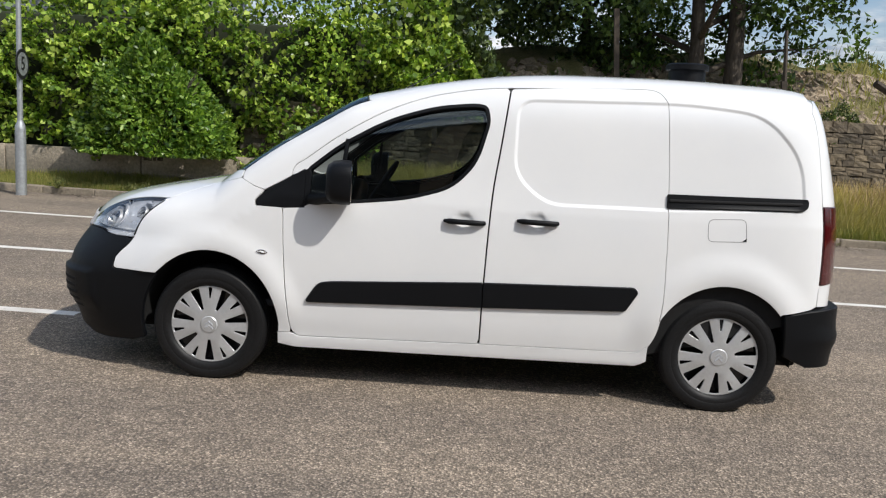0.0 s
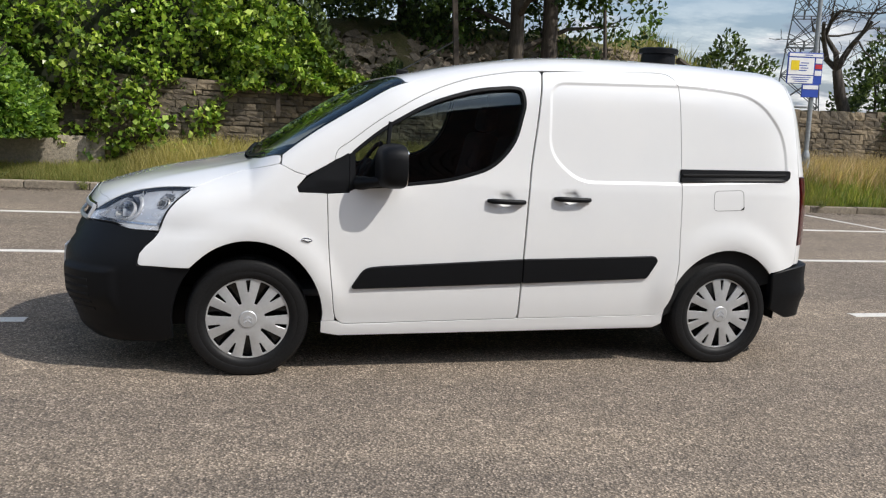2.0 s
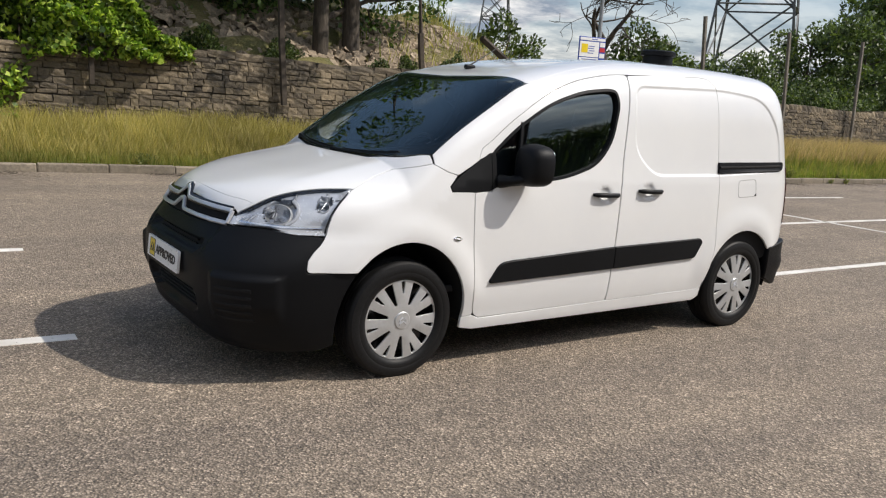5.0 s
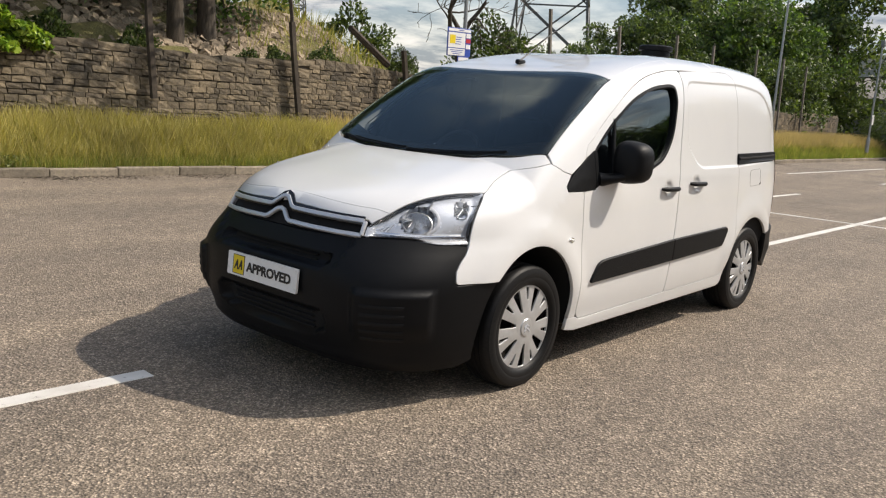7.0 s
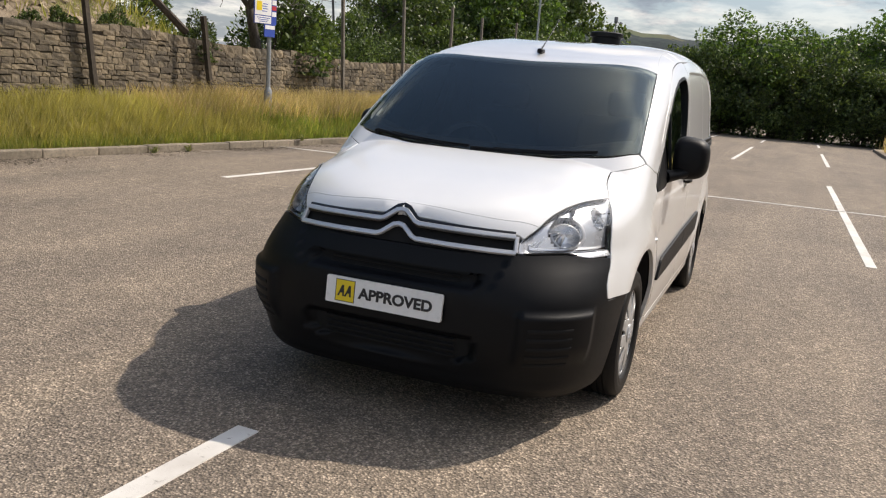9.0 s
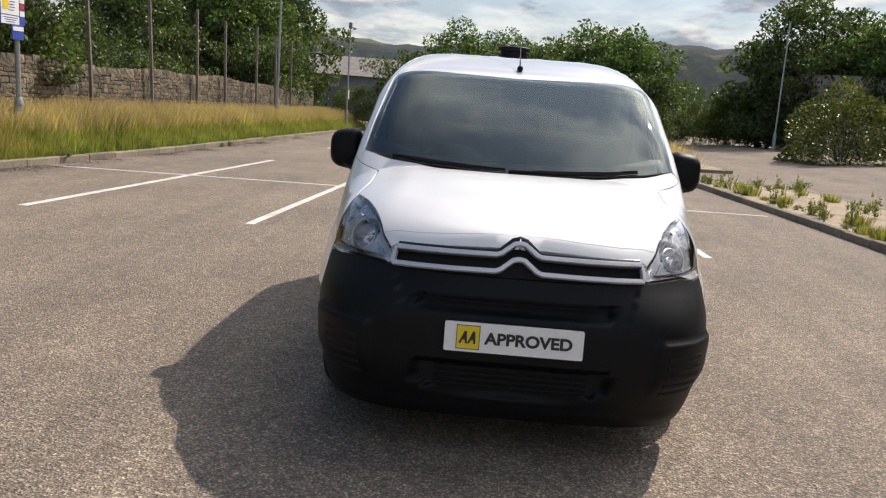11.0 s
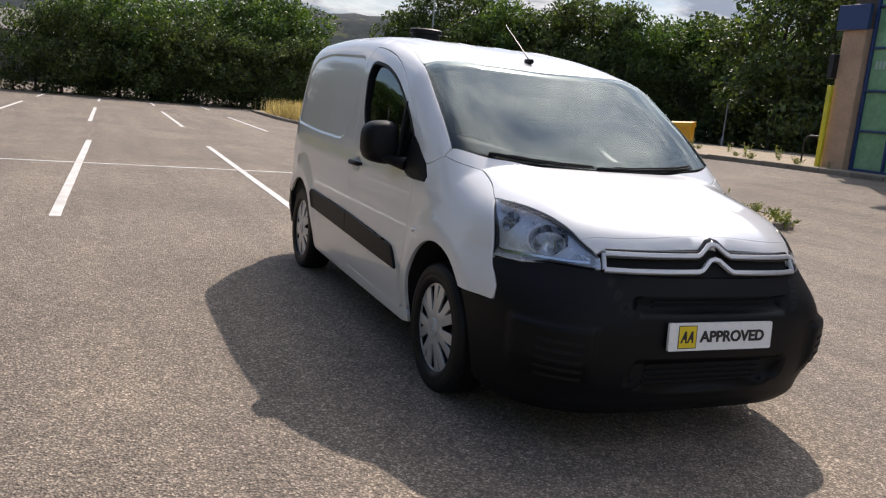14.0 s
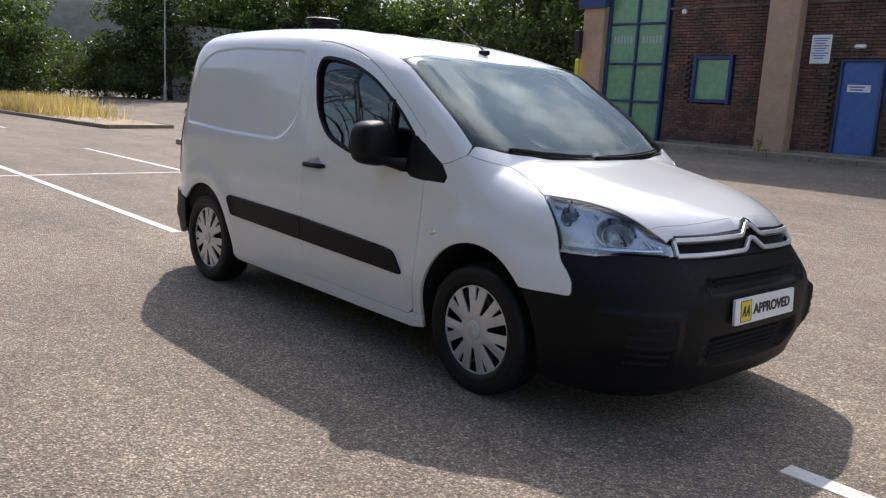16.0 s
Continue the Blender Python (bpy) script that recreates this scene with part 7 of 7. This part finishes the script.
# pylons
def pylon(name, x, y, h, w, rz, arms):
    root = tagged(new(name), "grey lattice electricity pylon against the sky", "pylon")
    root.matrix_basis = pose(x, y, 0, 0, 0, rz)
    levels = 9
    zs = [h * (1 - (1 - k / levels) ** 1.35) for k in range(levels + 1)]
    half = lambda z: w / 2 * (1 - z / h) ** 0.9 * 0.92 + w * 0.04
    t = w * 0.011
    bm = bmesh.new()
    for sx in (-1, 1):
        for sy in (-1, 1):
            add_tube(bm, [(sx * half(z), sy * half(z), z) for z in zs], t * 1.5, 4)
    part("tower_frame", bm, PYLON, root)
    bm = bmesh.new()
    for z0, z1 in zip(zs, zs[1:]):
        a, b = half(z0), half(z1)
        for ax in range(4):
            c, s = (1, 0, -1, 0)[ax], (0, 1, 0, -1)[ax]
            f = lambda u, q, z: (c * q - s * u, s * q + c * u, z)
            add_tube(bm, [f(-a, a, z0), f(b, b, z1)], t, 3)
            add_tube(bm, [f(a, a, z0), f(-b, b, z1)], t, 3)
            add_tube(bm, [f(-b, b, z1), f(b, b, z1)], t, 3)
    part("bracing", bm, PYLON, root)
    for za, la in arms:
        bm = bmesh.new()
        q = half(h * za)
        for s in (-1, 1):
            for e in (-q, q):
                add_tube(bm, [(s * q, e, h * za), (s * la, 0, h * za + 0.2)], t, 3)
                add_tube(bm, [(s * q, e, h * (za + 0.05)), (s * la, 0, h * za + 0.2)], t, 3)
            add_tube(bm, [(s * la, 0, h * za + 0.2), (s * la, 0, h * za - h * 0.035)], t * 2, 5)
        part("cross_arm", bm, PYLON, root)
    return root


pylon("pylon", 53.5, 42.0, 34.0, 7.2, 30, ((0.60, 6.5), (0.74, 7.5), (0.88, 5.5)))
pylon("pylon", 94.0, 128.0, 38.0, 8.0, 55, ((0.42, 7.0), (0.60, 8.5), (0.80, 6.5)))
# grey shed above the ivy
sd = tagged(new("shed"), "grey clad industrial shed with a pale eaves gutter", "building")
sd.matrix_basis = pose(-15.5, 25.5, 0, 0, 0, -14)
part("wall", box((0, 0, 2.6), (15, 6, 5.2), 0.02), SHEDGREY, sd)
part("roof", box((0, 0, 5.35), (15.6, 6.8, 0.25), 0.03), plain("pale_roof_sheet", (0.42, 0.46, 0.50), 0.5, 0, 4, 0.1), sd)
# pale wall among the trees, far sheds
part("pale_wall", box((40.2, -14.2, 2.4), (0.3, 7.5, 4.5), 0.02, 1, pose(0, 0, 0, 0, 0, -24)), PALEWALL, None, "pale stained wall between the trees", category="wall")
fs = tagged(new("shed"), "long low shed with a grey sheet roof in the valley", "building")
fs.matrix_basis = pose(66, 16.0, -0.8, 0, 0, 12)
part("wall", box((0, 0, 2.2), (8, 16, 4.4), 0.02), SHEDGREY, fs)
bm = bmesh.new()
add_prism(bm, [(-4.4, 4.3), (4.4, 4.3), (0, 6.0)], -8.3, 8.3, lambda a, b, d: (a, d, b))
part("roof", bm, plain("weathered_roof", (0.20, 0.185, 0.17), 0.8, 0, 2, 0.2), fs)

# ---- far belts of trees, distance ----
def belt(trees, rows, seed, sink=0.0):
    """Copies of a few trees along a line: (x0, y0, x1, y1, number, least scale, greatest scale)."""
    r = random.Random(seed)
    for x0, y0, x1, y1, n, s0, s1 in rows:
        for i in range(n):
            t = (i + 0.5 + r.uniform(-0.3, 0.3)) / n
            s = r.uniform(s0, s1)
            x, y = x0 + (x1 - x0) * t + r.uniform(-0.7, 0.7), y0 + (y1 - y0) * t + r.uniform(-0.7, 0.7)
            copy_thing(r.choice(trees), pose(x, y, max(0.0, float(ground_z(x, y))) - sink, rz=r.uniform(0, 360)) @ Matrix.Diagonal((s, s, s * r.uniform(0.9, 1.12), 1)))


fa = make_tree("tree", 41, 7.5, 3.4, 0.03, 0.15, 0.22, 270, DARK_LEAF, "dense dark green tree in the boundary belt", 17)
fa.matrix_basis = pose(36.0, 19.0, 0.2)
fb = make_tree("tree", 42, 6.2, 3.2, 0.02, 0.12, 0.19, 300, TREE_LEAF, "leafy green tree in the boundary belt", 17)
fb.matrix_basis = pose(37.5, 17.6, 0.2)
fc = make_tree("tree", 43, 4.2, 2.6, 0.0, 0.08, 0.16, 360, DARK_LEAF, "low spreading thicket in the boundary belt", 15)
fc.matrix_basis = pose(34.5, 16.8, 0.2)
belt([fa, fb], [(35.5, 19.5, 40, 18.0, 3, 0.95, 1.2), (51.5, 31, 57, 20, 8, 1.3, 1.7)], 1)
belt([fc], [(33, 17.0, 38, 16.3, 4, 0.7, 0.95)], 2)
# thicket behind the wall, on the way to the pylon
belt([fc], [(17.5, 19.0, 31.0, 19.0, 9, 0.55, 0.8)], 21)
belt([fa], [(27.5, 20.5, 32.0, 20.5, 2, 0.72, 0.85)], 22)
# the car park's end
belt([fa], [(42.6, -8.8, 42.0, -11.6, 3, 0.78, 0.92)], 23)
belt([fc], [(40.5, 10.2, 41.5, -3.5, 12, 0.8, 1.05), (39.5, 13.6, 40.5, 11.0, 3, 0.45, 0.6)], 3)
belt([fb], [(42.5, 8.6, 44.0, -4.0, 7, 0.75, 1.05)], 4)
belt([fc], [(46, -4, 44, -10.5, 6, 0.42, 0.6)], 5)
# beyond the road and behind the building
belt([fa, fb], [(44, -12, 30, -30, 16, 0.95, 1.25)], 6)
belt([fc], [(41, -15, 28, -28, 15, 0.9, 1.2)], 7)
belt([fa], [(30, -30, 14, -33, 9, 0.9, 1.15)], 8)
for x, y, k, a in ((19.0, -25.0, 1.3, 30), (23.0, -22.5, 1.25, 130), (27.0, -23.5, 1.3, 250), (15.0, -27.0, 1.4, 80)):
    copy_thing(fa, pose(x, y, 0.4, rz=a) @ Matrix.Scale(k, 4))
# woods down in the valley
belt([fa, fb], [(104, 30, 112, 8, 9, 0.7, 0.95), (108, -8, 96, -42, 15, 0.6, 0.9), (140, 60, 150, -70, 18, 1.0, 1.5)], 12, sink=1.6)
lt = make_tree("tree", 51, 7.2, 3.4, 0.25, 0.16, 0.24, 130, TREE_LEAF, "light open tree at the car park's edge", 11)
lt.matrix_basis = pose(44.0, -0.6, 0.0)
copy_thing(lt, pose(46.0, -2.6, 0.2, rz=100) @ Matrix.Scale(0.9, 4))
big = make_shrub("shrub", 9, 2.5, 2.1, 2.75, 9000, 0.15, leafy("yellowish_shrub", (0.035, 0.055, 0.016), (0.085, 0.12, 0.03), (0.21, 0.21, 0.05), 0.38, 0.3), "large rounded shrub, green with yellowish tips")
big.matrix_basis = pose(27.3, -8.4, 0.35)
# dead tree by the wall, scrub on it
def make_dead_tree(seed, height):
    """Forking bare branches that thin out into twisted twigs."""
    r = random.Random(seed)
    root = tagged(new("dead_tree"), "bare dead tree behind the wall with ivy at its foot", "tree")
    bm = bmesh.new()

    def grow(p, d, L, rad, depth):
        pts, rr = [p], [rad]
        k = 4 if depth < 3 else 3
        for i in range(k):
            d = (d + Vector((r.gauss(0.05, 0.26), r.gauss(0, 0.24), r.gauss(0.02, 0.2)))).normalized()
            p = p + d * L / k
            pts.append(p)
            rr.append(max(0.007, rad * (1 - 0.5 * (i + 1) / k)))
        add_tube(bm, pts, rr, 8 if depth < 2 else (5 if depth < 4 else 3))
        if depth < 5:
            for i in range(3 if depth < 4 else 2):
                q = pts[r.randrange(2, k + 1)]
                out = Vector((r.gauss(0, 1), r.gauss(0, 1), r.gauss(0.25, 0.6))).normalized()
                grow(q, (d * 0.75 + out * 0.8).normalized(), L * r.uniform(0.5, 0.78), max(0.008, rr[-1] * r.uniform(0.6, 0.85)), depth + 1)

    grow(Vector((0, 0, -0.3)), Vector((0.1, 0, 1)), height * 0.40, 0.19, 0)
    part("branchwork", bm, bark("dead_bark", (0.035, 0.03, 0.025), (0.12, 0.105, 0.09)), root, sharp=80)
    return root


dead = make_dead_tree(61, 5.6)
dead.matrix_basis = pose(11.6, 15.6, 0.9)
sc = make_shrub("shrub", 14, 1.35, 0.8, 1.75, 3400, 0.11, DARK_LEAF, "scrubby green growth on the wall top")
sc.matrix_basis = pose(13.4, 15.5, 1.3)
copy_thing(sc, pose(8.6, 15.0, 1.45, rz=40) @ Matrix.Scale(0.5, 4))
copy_thing(sc, pose(12.4, 15.7, 1.35, rz=75) @ Matrix.Scale(1.15, 4))
copy_thing(sc, pose(6.3, 14.95, 1.55, rz=190) @ Matrix.Scale(0.38, 4))
copy_thing(sc, pose(10.2, 18.6, 1.5, rz=140) @ Matrix.Scale(1.1, 4))
con = make_tree("tree", 62, 2.9, 0.8, 0.05, 0.06, 0.16, 420, DARK_LEAF, "small dark evergreen behind the wall", 18)
con.matrix_basis = pose(8.9, 20.0, 1.2)
# weeds and tufts
def tuft(seed, n, h, spread):
    r = np.random.RandomState(seed)
    a = r.uniform(0, 6.28, n)
    d = r.uniform(0, spread, n)
    p = np.stack([np.cos(a) * d, np.sin(a) * d, 0 * d], -1)
    hh = h * r.uniform(0.4, 1.0, n)
    t = p + np.stack([np.cos(a) * hh * 0.35, np.sin(a) * hh * 0.35, hh], -1)
    s = np.stack([-np.sin(a), np.cos(a), 0 * a], -1) * 0.0045 * r.uniform(0.7, 1.8, n)[:, None]
    m = (p + t) / 2 + np.array([0, 0, 0.1 * h])
    return np.stack([p - s, p + s, t, m - s * 1.6], 1).reshape(-1, 3)


def bushy(seed, n, h, spread, stems):
    """A leafy weed: thin stems that lean apart, small leaves up their length. Stem quads and leaf places."""
    r = np.random.RandomState(seed)
    base = np.stack([r.normal(0, spread * 0.3, stems), r.normal(0, spread * 0.3, stems), np.zeros(stems)], -1)
    tips = base + np.stack([r.normal(0, spread, stems), r.normal(0, spread, stems), h * r.uniform(0.5, 1.0, stems)], -1)
    side = np.array([0.0025, 0.0015, 0])
    V = np.stack([base - side, base + side, tips + side * 0.4, tips - side * 0.4], 1).reshape(-1, 3)
    k = r.randint(0, stems, n)
    t = r.uniform(0.1, 1.0, n)[:, None]
    return V, base[k] * (1 - t) + tips[k] * t + r.normal(0, spread * 0.12, (n, 3)) * np.array([1, 1, 0.5])


def make_weed(seed, n, h, spread, stems, leaf, label):
    root = tagged(new("weed"), label, "weed", "weeds along kerbs and islands")
    V, P = bushy(seed, n, h, spread, stems)
    quads("stems", V, WEED, root)
    leaf_cloud("leaves", P, leaf, WEED, np.random.RandomState(seed + 50), -0.2, None, 0.5, root)
    return root


w1 = make_weed(1, 260, 0.20, 0.10, 16, 0.035, "low bushy green weed growing at a kerb")
w2 = make_weed(2, 150, 0.42, 0.07, 7, 0.040, "tall seeding weed on the traffic island")
w3 = tagged(new("weed"), "small tuft of dry grass", "weed", "weeds along kerbs and islands")
quads("leaves", tuft(1, 150, 0.15, 0.14), GRASS, w3)
w1.matrix_basis, w2.matrix_basis, w3.matrix_basis = pose(4.4, -0.05, 0.09), pose(5.3, -1.6, 0.09), pose(6.1, 0.05, 0.09)
r = random.Random(17)
for k in range(58):
    x = r.uniform(4.2, 14.6)
    y = r.uniform(-0.12, 0.14) if k < 24 else (r.uniform(-2.25, -1.5) if k < 44 else r.uniform(-1.6, -0.2))
    copy_thing(r.choice((w1, w1, w2, w3)), pose(x, y, 0.085, rz=r.uniform(0, 360)) @ Matrix.Scale(r.uniform(0.5, 1.4), 4))
for k in range(26):
    x = r.uniform(-8, 20)
    copy_thing(w1, pose(x, kerb_y(x) + r.choice((-0.05, 0.16)), 0.0 if r.random() < 0.5 else 0.1, rz=r.uniform(0, 360)) @ Matrix.Scale(r.uniform(0.5, 1.2), 4))
for k in range(30):
    copy_thing(r.choice((w1, w2)), pose(r.uniform(3, 21), r.uniform(-12.5, -9.3), 0.58, rz=r.uniform(0, 360)) @ Matrix.Scale(r.uniform(0.5, 1.3), 4))
for x, y, s in ((3.72, -0.3, 1.3), (4.1, -1.7, 1.6), (4.3, -1.95, 1.2), (3.68, 0.15, 1.0)):
    copy_thing(w1, pose(x, y, 0.0) @ Matrix.Scale(s, 4))
rg = np.random.RandomState(6)
n = 4200
gx, gy = rg.normal(29.5, 2.2, n), rg.uniform(-2.3, 0.2, n)
gh = rg.uniform(0.25, 0.8, n)
P = np.stack([gx, gy, 0 * gx + 0.08], -1)
S = np.stack([rg.normal(0, 0.010, n), rg.normal(0, 0.010, n), 0 * gx], -1)
T = P + np.stack([rg.normal(0, 0.15, n), rg.normal(0, 0.15, n), gh], -1)
quads("seeding_grass", np.stack([P - S, P + S, T + S * 0.2, (P + T) / 2 - S], 1).reshape(-1, 3), STRAW, None, "tall dry grass on the far island", category="grass", kind="stuff")


# hills and the valley
def ridge(name, dist, a0, a1, zf, mat, label, n=60, depth=120):
    xs = np.radians(np.linspace(a0, a1, n))
    V = []
    for a in xs:
        z = zf(math.degrees(a))
        c, s = math.cos(a), math.sin(a)
        V += [(dist * c, dist * s, -2), ((dist + depth * 0.5) * c, (dist + depth * 0.5) * s, z * 0.8), ((dist + depth) * c, (dist + depth) * s, z)]
    F = [(3 * i + k, 3 * i + 3 + k, 3 * i + 4 + k, 3 * i + 1 + k) for i in range(n - 1) for k in range(2)]
    put(name, mesh_of(name, V, F, mat, True), None, label, category="hill", kind="structure")


hill_m = Mat("wooded_hillside", rough=1.0)
hn = hill_m.noise(0.012, 8, 0.72)
wood = hill_m.ramp(hill_m.noise(0.11, 6, 0.75), (0.35, (0.012, 0.020, 0.026)), (0.55, (0.026, 0.040, 0.040)), (0.72, (0.05, 0.066, 0.05)))
field = hill_m.ramp(hill_m.noise(0.03, 4), (0.4, (0.10, 0.095, 0.05)), (0.6, (0.085, 0.105, 0.05)))
hill_m.color(hill_m.mix(hill_m.ramp(hn, (0.56, 0.0), (0.585, 1.0)), wood, field))
ridge("backdrop_hill", 620, -60, 75, lambda a: (63 - 7 * math.sin((a + 3) * 0.14) + 2 * math.sin(a * 0.61 + 1) + 1.2 * math.sin(a * 2.3)) * (1 - 0.72 * float(ramp01(a, 16, 34))), hill_m.m, "distant wooded hills under the clouds", 160)
